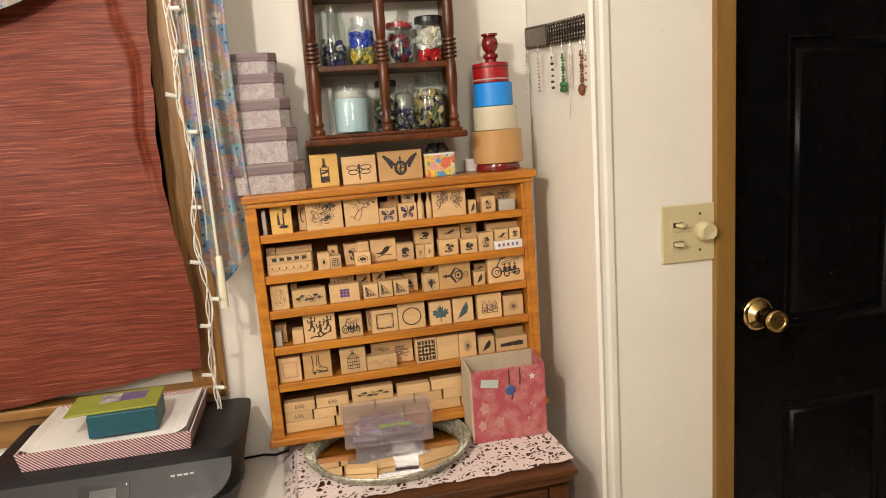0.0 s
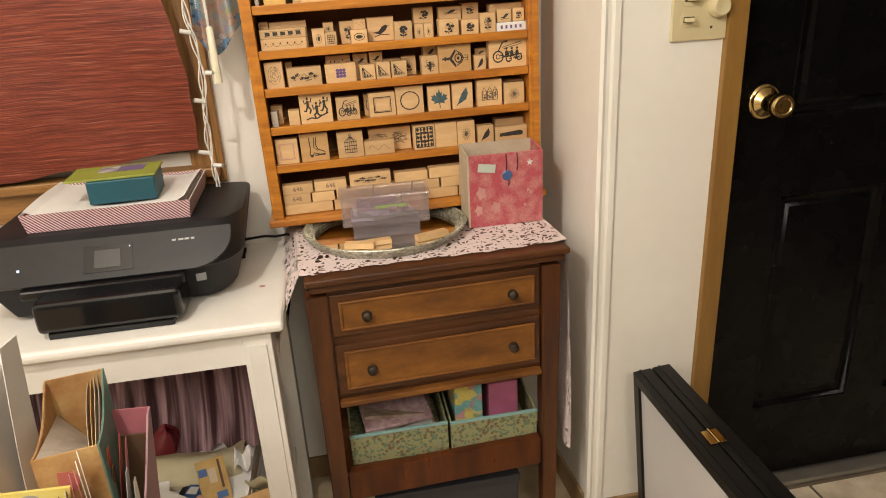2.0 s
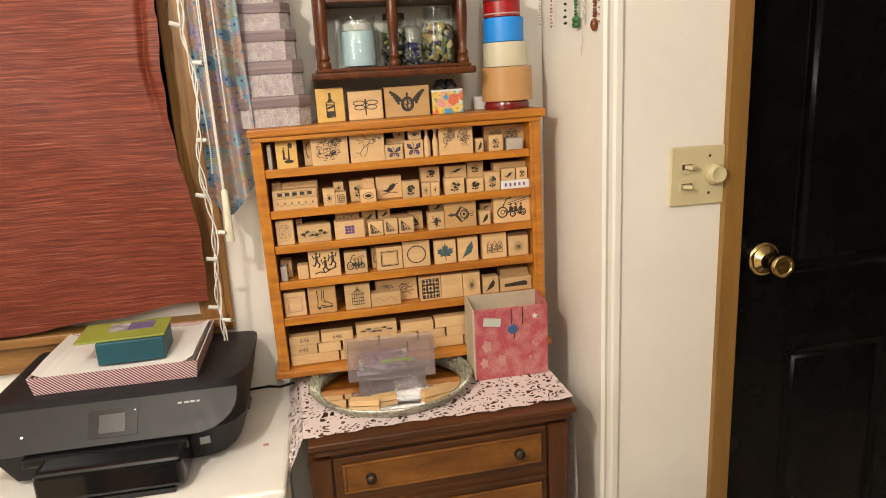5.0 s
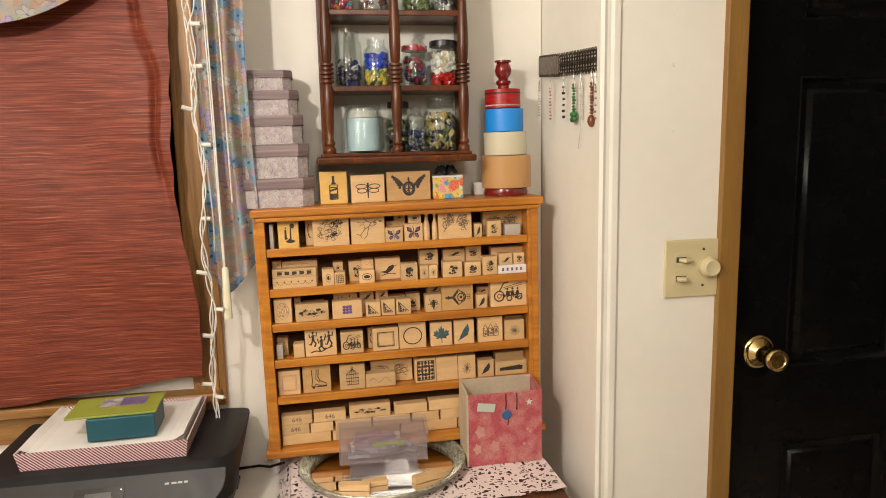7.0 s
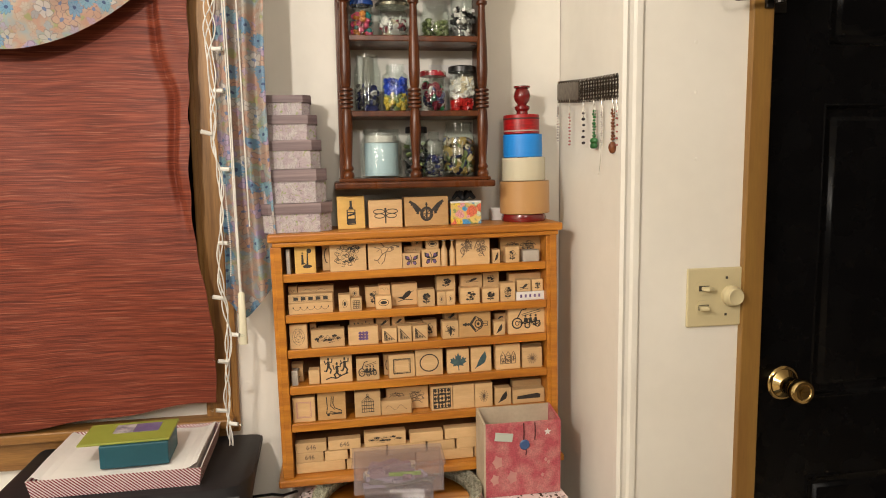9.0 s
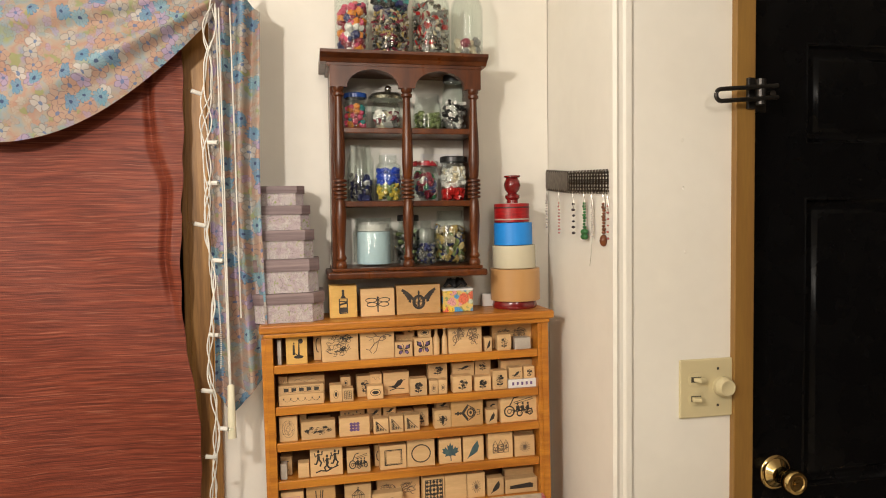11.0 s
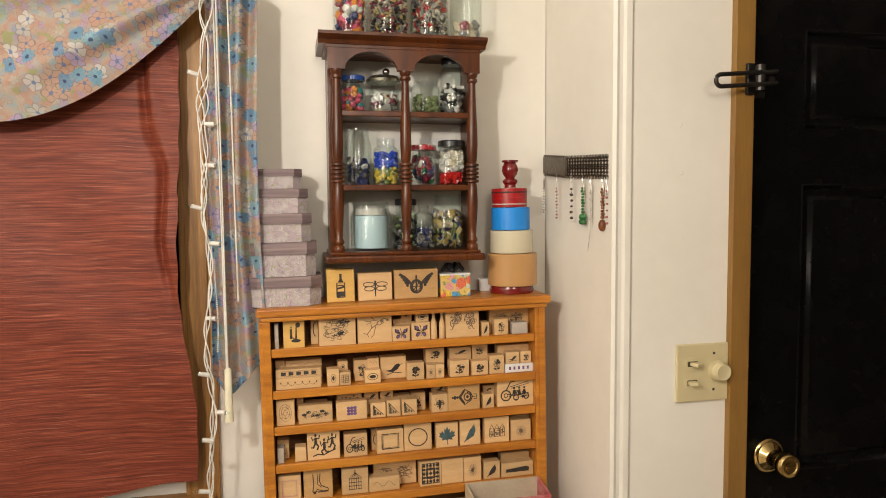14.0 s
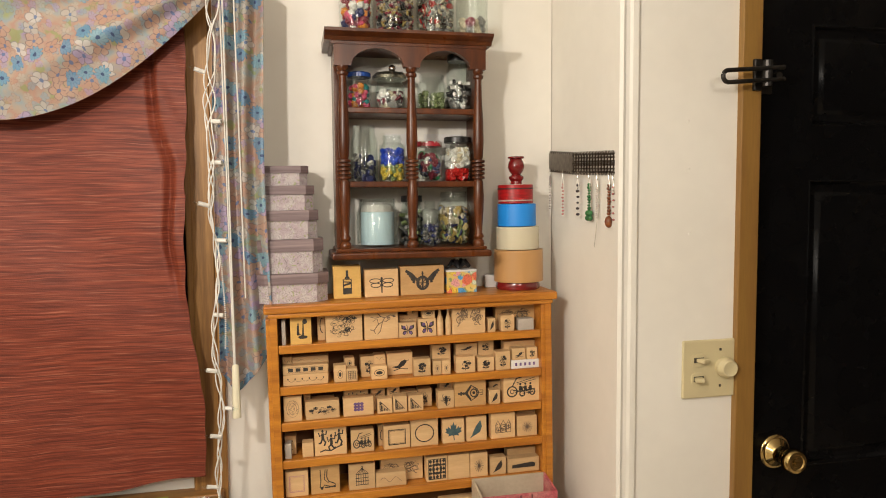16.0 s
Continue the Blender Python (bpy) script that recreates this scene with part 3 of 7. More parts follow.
        s = [([(0.3, 0.9), (0.32, 0.45), (0.28, 0.2), (0.42, 0.2), (0.44, 0.28), (0.7, 0.2), (0.9, 0.22), (0.88, 0.3), (0.62, 0.42), (0.55, 0.6), (0.58, 0.9)], 0.025), ([(0.5, 0.9), (0.46, 0.5), (0.62, 0.35)], 0.02)]
        f = [[(0.28, 0.2), (0.42, 0.2), (0.40, 0.1), (0.32, 0.1)], [(0.42, 0.2), (0.9, 0.2), (0.9, 0.16), (0.5, 0.15)]]
    elif kind in ("square", "pinkframe"):
        s = [([(0.14, 0.15), (0.86, 0.15), (0.86, 0.85), (0.14, 0.85), (0.14, 0.15)], 0.035), ([(0.19, 0.2), (0.81, 0.2), (0.81, 0.8), (0.19, 0.8), (0.19, 0.2)], 0.012)]
    elif kind == "oval":
        s = [(circle(0.5, 0.48, 0.38, 0.36, 30), 0.03)]
    elif kind == "leaf":
        half = [(0.0, 0.92), (0.07, 0.74), (0.15, 0.80), (0.14, 0.58), (0.27, 0.72), (0.29, 0.63), (0.42, 0.64), (0.36, 0.52), (0.44, 0.46), (0.24, 0.36), (0.28, 0.26), (0.10, 0.30), (0.02, 0.28)]
        f = [[(0.5 + x, y) for x, y in half] + [(0.5 - x, y) for x, y in half[::-1] if x > 0]]
        s = [([(0.5, 0.32), (0.53, 0.06)], 0.03)]
    elif kind == "feather":
        f = [[(0.2, 0.12), (0.3, 0.35), (0.45, 0.6), (0.72, 0.88), (0.8, 0.6), (0.7, 0.35), (0.45, 0.22)]]
        s = [([(0.15, 0.08), (0.5, 0.5)], 0.03)]
    elif kind == "burst":
        s = [([(0.5, 0.45), (0.5 + 0.3 * math.cos(a * 0.45), 0.45 + 0.3 * math.sin(a * 0.45))], 0.02) for a in range(14)]
        f = [circle(0.5, 0.45, 0.1, 0.1, 10)[:-1]]
    elif kind == "cage":
        s = [([(x, 0.15), (x, 0.65), (0.5, 0.88)], 0.014) for x in (0.25, 0.35, 0.45, 0.55, 0.65, 0.75)] + [([(0.22, z), (0.78, z)], 0.02) for z in (0.15, 0.3, 0.45, 0.62)] + [(circle(0.5, 0.92, 0.04, 0.05, 8), 0.015)]
    elif kind == "tile":
        for u in range(5):
            for v in range(5):
                cu, cv = 0.14 + 0.18 * u, 0.14 + 0.18 * v
                if (u + v) % 2:
                    f.append(circle(cu, cv, 0.06, 0.10, 8)[:-1] if u % 2 else circle(cu, cv, 0.10, 0.06, 8)[:-1])
                else:
                    f.append([(cu - 0.10, cv), (cu, cv + 0.10), (cu + 0.10, cv), (cu, cv - 0.10)])
        s = [([(0.05, 0.05), (0.95, 0.05), (0.95, 0.95), (0.05, 0.95), (0.05, 0.05)], 0.04), (circle(0.5, 0.5, 0.24, 0.24, 18), 0.04)]
    elif kind == "figures":
        # three dancers in a row on a curving line
        for x, y, m in ((0.22, 0.62, 1), (0.52, 0.44, -1), (0.80, 0.60, 1)):
            f.append(circle(x, y + 0.20, 0.04, 0.06, 8)[:-1])
            f.append([(x - 0.05, y - 0.12), (x + 0.06, y - 0.10), (x + 0.04, y + 0.13), (x - 0.035, y + 0.13)])
            s += [([(x - 0.02, y + 0.10), (x - 0.10, y + 0.02 * m), (x - 0.14, y + 0.16)], 0.03), ([(x + 0.03, y + 0.10), (x + 0.12, y + 0.08), (x + 0.14, y + 0.22)], 0.03), ([(x - 0.02, y - 0.10), (x - 0.08 * m, y - 0.24), (x - 0.15 * m, y - 0.22)], 0.04), ([(x + 0.03, y - 0.10), (x + 0.10 * m, y - 0.20), (x + 0.05 * m, y - 0.33)], 0.04)]
        s.append(([(0.12, 0.08), (0.3, 0.14), (0.5, 0.10), (0.7, 0.20), (0.92, 0.28)], 0.03))
    elif kind == "carriage":
        # an old open carriage with figures, leaning up to one side
        s += [(circle(0.20, 0.36, 0.15, 0.20, 18), 0.035), (circle(0.20, 0.36, 0.06, 0.08, 10), 0.02), (circle(0.52, 0.26, 0.08, 0.11, 14), 0.03), (circle(0.84, 0.30, 0.08, 0.11, 14), 0.03), ([(0.20, 0.55), (0.34, 0.88), (0.50, 0.92)], 0.03), ([(0.34, 0.70), (0.92, 0.88)], 0.016), ([(0.36, 0.64), (0.94, 0.80)], 0.014), ([(0.26, 0.42), (0.44, 0.34), (0.92, 0.42)], 0.03)]
        for x in (0.46, 0.62, 0.78):
            f.append([(x - 0.06, 0.36), (x + 0.06, 0.40), (x + 0.03, 0.58), (x - 0.04, 0.56)])
            f.append(circle(x, 0.64, 0.035, 0.05, 8)[:-1])
        curls(0.62, 0.36, 0.30, 0.16, 22, 0.06, 0.018)
    elif kind == "corner":
        s = [([(0.12, 0.88), (0.12, 0.14), (0.88, 0.14), (0.12, 0.88)], 0.04), ([(0.2, 0.62), (0.2, 0.22), (0.62, 0.22), (0.2, 0.62)], 0.02)]
        for cx, cy, r in ((0.28, 0.28, 0.09), (0.48, 0.26, 0.06), (0.26, 0.48, 0.06), (0.66, 0.22, 0.045), (0.2, 0.68, 0.045)):
            s.append((circle(cx, cy, r, r, 9, 0.6, 5.6), 0.045))
            f.append(circle(cx, cy, r * 0.45, r * 0.45, 7)[:-1])
    elif kind in ("flourish", "ornament"):
        if kind == "flourish":
            curls(0.28, 0.6, 0.2, 0.22, 22, 0.07, 0.014)
            curls(0.74, 0.55, 0.16, 0.28, 22, 0.07, 0.014)
        for m in (-1, 1):
            s.append(([(0.5 + m * (0.05 + 0.36 * t), 0.5 + 0.28 * math.sin(5 * t)) for t in [k / 10 for k in range(11)]], 0.018))
            s.append((circle(0.5 + m * 0.32, 0.45, 0.1, 0.13, 10, 0, 5), 0.018))
            s.append((circle(0.5 + m * 0.2, 0.7, 0.07, 0.08, 9, 0, 5), 0.015))
        if kind == "ornament":
            s = [([(0.36, 0.5), (0.52, 0.84), (0.74, 0.66), (0.80, 0.5), (0.74, 0.34), (0.52, 0.16), (0.36, 0.5)], 0.03), (circle(0.62, 0.5, 0.12, 0.17, 12), 0.03), ([(0.06, 0.5), (0.36, 0.5)], 0.05), ([(0.17, 0.42), (0.17, 0.58)], 0.05), ([(0.26, 0.44), (0.26, 0.56)], 0.04), ([(0.80, 0.5), (0.96, 0.5)], 0.02), ([(0.84, 0.40), (0.95, 0.40), (0.95, 0.6), (0.84, 0.6)], 0.02)]
            f = [[(0.28, 0.5), (0.50, 0.84), (0.54, 0.76), (0.40, 0.5), (0.54, 0.24), (0.50, 0.16)], circle(0.62, 0.5, 0.05, 0.07, 8)[:-1]]
            for k in range(9):
                a = -1.5 + 3.0 * k / 8
                s.append(([(0.62 + 0.09 * math.cos(a), 0.5 + 0.13 * math.sin(a)), (0.62 + 0.19 * math.cos(a), 0.5 + 0.26 * math.sin(a))], 0.016))
    elif kind == "bird":
        f = [[(0.12, 0.35), (0.4, 0.4), (0.55, 0.62), (0.72, 0.7), (0.8, 0.6), (0.68, 0.4), (0.45, 0.25)]]
        s = [([(0.2, 0.15), (0.5, 0.25), (0.85, 0.2)], 0.025), ([(0.78, 0.64), (0.9, 0.66)], 0.02)]
    elif kind == "border":
        f = [[(x, 0.25), (x + 0.12, 0.3), (x + 0.12, 0.7), (x, 0.75)] for x in (0.06, 0.25, 0.44, 0.63, 0.82)]
        s = [([(0.03, 0.82), (0.97, 0.82)], 0.02), ([(0.03, 0.18), (0.97, 0.18)], 0.02)]
    elif kind == "garland":
        s = [([(0.05 + 0.9 * k / 40, 0.55 - 0.22 * abs(math.sin(k * 0.392))) for k in range(41)], 0.018)]
        f = [circle(0.05 + 0.18 * k, 0.62, 0.02, 0.09, 6)[:-1] for k in range(6)]
    elif kind == "dots":
        f = [circle(x, 0.5 + 0.12 * math.sin(x * 20), 0.03, 0.12, 7)[:-1] for x in (0.15, 0.33, 0.52, 0.7, 0.86)]
    elif kind in ("dot", "egg"):
        f = [circle(0.5, 0.45, 0.12, 0.16, 10)[:-1]]
        s = [(circle(0.5, 0.45, 0.22, 0.28, 14), 0.02)]
    elif kind == "eye":
        f = [circle(0.5, 0.5, 0.24, 0.15, 12)[:-1]]
        s = [(circle(0.5, 0.5, 0.36, 0.28, 16), 0.03)]
    elif kind == "curl":
        s = [(circle(0.62, 0.5, 0.3, 0.26, 12, 1.2, 5.0), 0.09)]
    elif kind == "grid":
        s = [([(0.15 + 0.175 * k, 0.15), (0.15 + 0.175 * k, 0.85)], 0.03) for k in range(5)] + [([(0.15, 0.15 + 0.175 * k), (0.85, 0.15 + 0.175 * k)], 0.03) for k in range(5)]
    elif kind == "purple":
        f = [circle(0.5 + 0.12 * i, 0.5 + 0.18 * j, 0.07, 0.1, 8)[:-1] for i in (-1, 0, 1) for j in (-1, 0, 1)]
    elif kind == "strip":
        f = [[(x, 0.3), (x + 0.08, 0.3), (x + 0.08, 0.72), (x, 0.72)] for x in (0.08, 0.26, 0.44, 0.62, 0.8)]
    elif kind == "strip2":
        f = [[(0.08, 0.3), (0.9, 0.3), (0.92, 0.6), (0.8, 0.7), (0.1, 0.55)]]
    elif kind == "faint":
        s = [([(0.1 + 0.8 * k / 10, 0.5 + 0.2 * math.sin(k * 1.1)) for k in range(11)], 0.02)]
    elif kind == "bottle":
        f = [[(0.38, 0.62), (0.45, 0.72), (0.45, 0.92), (0.55, 0.92), (0.55, 0.72), (0.62, 0.62)], [(0.36, 0.12), (0.64, 0.12), (0.64, 0.3), (0.36, 0.3)]]
        s = [([(0.34, 0.1), (0.66, 0.1), (0.66, 0.6), (0.34, 0.6), (0.34, 0.1)], 0.035), ([(0.36, 0.4), (0.64, 0.46)], 0.05), ([(0.36, 0.52), (0.64, 0.5)], 0.03)]
    elif kind == "dragonfly":
        for m in (-1, 1):
            s += [(circle(0.5 + m * 0.22, 0.6, 0.19, 0.09, 14), 0.022), (circle(0.5 + m * 0.2, 0.42, 0.17, 0.09, 14), 0.022)]
        f = [[(0.48, 0.1), (0.52, 0.1), (0.53, 0.66), (0.47, 0.66)], circle(0.5, 0.7, 0.04, 0.05, 8)[:-1]]
    elif kind == "wings":
        for m in (-1, 1):
            for k in range(6):
                s.append(([(0.5 + m * 0.13, 0.5), (0.5 + m * (0.2 + 0.02 * k), 0.62 + 0.03 * k), (0.5 + m * (0.24 + 0.04 * k), 0.40 + 0.10 * k)], 0.07))
        s += [(circle(0.5, 0.4, 0.14, 0.24, 20), 0.06), (circle(0.5, 0.4, 0.10, 0.17, 20), 0.02), ([(0.5, 0.2), (0.5, 0.85)], 0.04), ([(0.38, 0.4), (0.62, 0.4)], 0.025), ([(0.42, 0.25), (0.58, 0.55)], 0.02)]
        f = [circle(0.5, 0.76, 0.03, 0.05, 8)[:-1]]
    return s, f


def print_mesh(kind, x0, z0, w, h, y, rnd):
    bm = bmesh.new()
    strokes, fills = picture(kind, rnd)
    scale = min(w, h)

    def at(p):
        return Vector((x0 + w * (0.06 + 0.88 * min(1, max(0, p[0]))), y, z0 + h * (0.06 + 0.88 * min(1, max(0, p[1])))))

    for n, poly in enumerate(fills):
        vs = [bm.verts.new(at(p) - Vector((0, 0.00003 * (n % 4), 0))) for p in poly]
        bm.faces.new(vs)
    for n, (pts, wd) in enumerate(strokes):
        pts = [at(p) - Vector((0, 0.0002 + 0.00003 * (n % 5), 0)) for p in pts]
        half = wd * scale * 0.68
        left, right = [], []
        for i, p in enumerate(pts):
            d = (pts[min(i + 1, len(pts) - 1)] - pts[max(i - 1, 0)])
            nrm = Vector((-d.z, 0, d.x)).normalized() * half if d.length > 1e-9 else Vector((half, 0, 0))
            left.append(bm.verts.new(p + nrm))
            right.append(bm.verts.new(p - nrm))
        for i in range(len(pts) - 1):
            bm.faces.new((left[i], left[i + 1], right[i + 1], right[i]))
    return bm


LOOK = {"mane": "curling animal mane", "antler": "antlered deer", "butterfly": "butterfly", "phone": "old candlestick telephone", "boot": "laced boot", "square": "square frame", "oval": "oval frame", "leaf": "maple leaf", "cage": "bird cage", "tile": "ornamental tile", "carriage": "old carriage", "figures": "dancing silhouettes", "tree": "leafy trees", "flourish": "scroll flourish", "ornament": "ornate turned emblem", "bottle": "bottle", "dragonfly": "dragonfly", "wings": "winged pocket watch", "bird": "small bird", "corner": "corner ornament", "garland": "garland border", "border": "patterned border", "feather": "feather", "burst": "starburst", "floral": "floral border", "flower": "flower", "purple": "purple blossom", "rosette": "faint rosette", "castle": "row of houses", "number": "number on its edge"}


def rubber_stamp(x, w, h, z, y, kind, depth=0.024, group="rubber stamps on the rack", turn=0.0, drawn=None):
    rnd = random.Random(int(x * 1000) * 31 + int(z * 1000))
    word = LOOK.get(kind)
    body = {"phone": YELLOWBLOCK, "bottle": YELLOWBLOCK, "wings": TANBLOCK, "boot": TANBLOCK, "ornament": TANBLOCK, "gray": GRAYBLOCK, "strip": WHITECARD, "tree": TANBLOCK}.get(kind, MAPLE)
    tone = {"phone": "yellow varnished", "bottle": "yellow varnished", "gray": "pale grey", "strip": "white-faced"}.get(kind, "pale wooden")
    where = "on the oak rack" if group.endswith("rack") else "on top of the rack"
    label = f"{tone} rubber stamp block with {'a ' + word + ' print' if word else 'a plain face' if kind in ('plain', 'gray') else 'a small worn print'} {where}"
    ob = thing("rubber_stamp", label, "rubber stamp", (x + w / 2, y + depth / 2, z), group)
    ob["label"] = " ".join(label.split()[:12])
    if kind == "tube":
        r = w / 2
        ob["label"] = "small clear bottle of pale beads standing among the stamps"
        ob["category"] = "bottle"
        part("glass", lathe(x + r, y + r, [(0, z), (r, z), (r, z + h * 0.52), (r * 0.45, z + h * 0.70), (r * 0.45, z + h * 0.88), (0, z + h * 0.88)], 14), MAPLE, ob, "tan filled lower part", True)
        part("cap", lathe(x + r, y + r, [(r * 0.55, z + h * 0.86), (r * 0.62, z + h * 0.88), (r * 0.62, z + h * 0.98), (0, z + h)], 14), WHITECARD, ob, "white cap", True)
        return ob
    part("block", box(x, x + w, y, y + depth, z, z + h, bevel=0.0008, seg=1), body, ob)
    pz, ph = (z + h - drawn, drawn) if drawn else (z, h)
    if kind not in ("plain", "gray", "tube", "number"):
        bm = print_mesh(kind, x, pz, w, ph, y - 0.0003, rnd)
        ink = {"butterfly": INK, "purple": PURPLEINK, "strip": PURPLEINK, "antler": PALEINK, "flourish": PALEINK, "faint": PALEINK, "rosette": PALEINK, "castle": PALEINK, "burst": PALEINK, "pinkframe": PINKINK, "leaf": BLUEINK, "egg": PALEINK}.get(kind, INK)
        if kind == "feather" and w > 0.04:
            ink = BLUEINK
        part("print", bm, ink, ob)
        if kind == "butterfly":
            bm = bmesh.new()
            for m in (-1, 1):
                for u, v in ((0.25, 0.7), (0.2, 0.32)):
                    pts = circle(x + w * (0.5 + m * u * 0.8), pz + ph * v, w * 0.09, ph * 0.10, 8)[:-1]
                    bm.faces.new([bm.verts.new((a, y - 0.0009, b)) for a, b in pts])
            part("wing_patch", bm, PURPLEINK, ob)
    if kind == "number":
        cu = bpy.data.curves.new("number", "FONT")
        cu.body, cu.size, cu.align_x, cu.align_y, cu.extrude = "646", min(h * 0.8, 0.014), "CENTER", "CENTER", 0.0001
        tx = new("number_print", cu)
        tx.data.materials.append(PALEINK)
        tx.parent = ob
        tx.matrix_local = pose(0, -depth / 2 - 0.0004, h / 2, 90, 0, 0)
    ob.rotation_euler = (0, 0, radians(turn))
    return ob


STAMP_ROWS = (
    """
    -0.125 0.02 0.052 -0.008 0 gray; -0.097 0.044 0.068 -0.006 0 phone; -0.041 0.017 0.064 -0.003 1 curl; -0.025 0.077 0.068 -0.004 0 mane; 0.055 0.073 0.075 -0.004 0 antler;
    0.128 0.039 0.032 -0.002 0 butterfly; 0.169 0.041 0.038 -0.005 0 butterfly; 0.151 0.025 0.015 0.043 1 dot; 0.133 0.037 0.019 0.024 1 faint; 0.179 0.028 0.022 0.033 0 eye;
    0.211 0.016 0.063 0.002 0 tube; 0.23 0.014 0.062 0.002 0 tube; 0.244 0.075 0.069 0.002 0 flourish; 0.324 0.018 0.03 0.006 0 feather; 0.349 0.095 0.053 0.008 1 tree;
    0.353 0.032 0.035 0.004 0 flower; 0.393 0.037 0.025 0.003 0 gray""",
    """
    -0.124 0.03 0.02 0.035 1 faint; -0.094 0.076 0.017 0.036 1 faint; -0.121 0.1 0.018 0.021 0 border; -0.122 0.101 0.023 -0.002 0 garland; -0.01 0.026 0.036 0.003 0 dot;
    0.014 0.022 0.023 0.022 1 dot; 0.016 0.024 0.027 0 0 grid; 0.048 0.04 0.045 0.003 1 flower; 0.068 0.035 0.028 0.005 0 eye; 0.077 0.026 0.018 0.029 1 faint;
    0.105 0.057 0.048 0 1 bird; 0.159 0.038 0.037 0.005 0 flower; 0.204 0.043 0.029 0.031 1 flower; 0.201 0.02 0.03 0.006 0 egg; 0.221 0.02 0.03 0.005 0 egg;
    0.258 0.05 0.02 0.038 1 bird; 0.252 0.044 0.035 0.008 0 flower; 0.309 0.037 0.028 0.034 1 flower; 0.301 0.038 0.031 0.007 0 flower; 0.341 0.035 0.041 0.008 0 flower;
    0.368 0.079 0.021 0.035 1 plain; 0.379 0.032 0.026 0.027 0 bird; 0.413 0.026 0.026 0.028 0 flower; 0.377 0.067 0.019 0.009 0 strip""",
    """
    -0.122 0.045 0.012 0.036 1 plain; -0.121 0.045 0.053 -0.01 0 rosette; -0.073 0.015 0.03 0.018 1 dot; -0.056 0.049 0.018 0.018 1 dots; -0.07 0.071 0.038 -0.008 0 floral;
    0.012 0.053 0.025 0.028 1 dots; 0.008 0.065 0.039 -0.005 0 purple; 0.069 0.032 0.025 0.027 1 bird; 0.104 0.029 0.023 0.03 1 bird; 0.08 0.033 0.032 -0.002 0 corner;
    0.114 0.031 0.035 -0.002 0 corner; 0.146 0.034 0.034 0 0 corner; 0.133 0.038 0.01 0.026 1 plain; 0.172 0.032 0.039 0 1 flower; 0.211 0.037 0.039 -0.001 0 bug;
    0.22 0.032 0.027 0.032 1 bird; 0.248 0.072 0.058 -0.002 0 ornament; 0.334 0.029 0.029 0.014 1 curl; 0.326 0.026 0.031 0 0 feather; 0.359 0.089 0.064 0 0 carriage""",
    """
    -0.118 0.029 0.04 -0.012 1 curl; -0.122 0.023 0.032 -0.014 0 gray; -0.078 0.024 0.031 -0.012 0 plain; -0.053 0.068 0.067 -0.017 0 figures; 0.023 0.05 0.048 -0.003 0 carriage;
    0.083 0.015 0.046 -0.007 1 curl; 0.092 0.058 0.051 -0.007 0 square; 0.151 0.061 0.059 -0.006 0 oval; 0.221 0.05 0.054 -0.005 0 leaf; 0.274 0.047 0.055 -0.004 0 feather;
    0.33 0.057 0.057 -0.002 0 castle; 0.391 0.047 0.046 -0.003 0 burst; 0.398 0.049 0.016 0.032 1 curl""",
    """
    -0.12 0.054 0.054 -0.009 0 pinkframe; -0.062 0.061 0.061 -0.014 0 boot; 0.017 0.057 0.056 -0.009 0 cage; 0.087 0.095 0.051 -0.01 1 flourish; 0.074 0.067 0.031 -0.009 0 faint;
    0.184 0.048 0.055 -0.009 0 tile; 0.232 0.05 0.055 -0.004 0 plain; 0.282 0.041 0.054 -0.001 0 burst; 0.328 0.038 0.039 0.001 0 feather; 0.375 0.069 0.045 0.003 1 plain;
    0.368 0.079 0.032 -0.004 0 strip2""",
    """
    -0.1125 0.106 0.023 0 0 plain; -0.004 0.15 0.023 0 0 plain; 0.148 0.13 0.023 0 0 plain; 0.28 0.15 0.023 0 0 plain;
    -0.1125 0.060 0.022 0.0235 0 number; -0.051 0.050 0.021 0.0235 0 plain; 0.003 0.08 0.022 0.0235 0 plain; 0.086 0.085 0.022 0.0235 0 plain; 0.174 0.062 0.022 0.0235 0 plain; 0.239 0.05 0.023 0.0235 0 plain;
    -0.1125 0.067 0.021 0.047 0 number; -0.043 0.071 0.022 0.047 0 number; 0.035 0.092 0.030 0.047 0 floral; 0.135 0.075 0.022 0.047 0 plain; 0.213 0.08 0.024 0.047 0 plain; 0.30 0.12 0.05 0.024 0 plain""",
)
for row, z in zip(STAMP_ROWS, SHELF_Z):
    placed = []
    items = []
    for text in row.split(";"):
        x, w, h, up, layer, kind = text.split()
        items.append((float(x), float(w), float(h), float(up), int(layer), kind))
    items.sort(key=lambda it: it[3])
    for x, w, h, up, layer, kind in items:
        x, w, h = x * 0.988, w * 0.988, h * 0.99
        y, base, drawn = RF + 0.018 + 0.026 * layer, z + 0.0005, None
        if layer and up > 0.012:
            drawn, h = h, h + up
        elif not layer and up > 0.012:
            under = [t for a, b, t in placed if a < x + w * 0.8 and b > x + w * 0.2]
            base = max(under, default=z) + 0.0005
        if not layer:
            placed.append((x, x + w, base + h))
        w, x = w - 0.0012 - max(0.0, -0.1125 - x), max(x, -0.1125)
        if x + w > 0.437:
            w = 0.437 - x
        rubber_stamp(x, w, h, base, y, kind, turn=((int(x * 997) % 7) - 3) * (0.0 if w > 0.06 else 0.6), drawn=drawn)
TOPZ = 1.3175
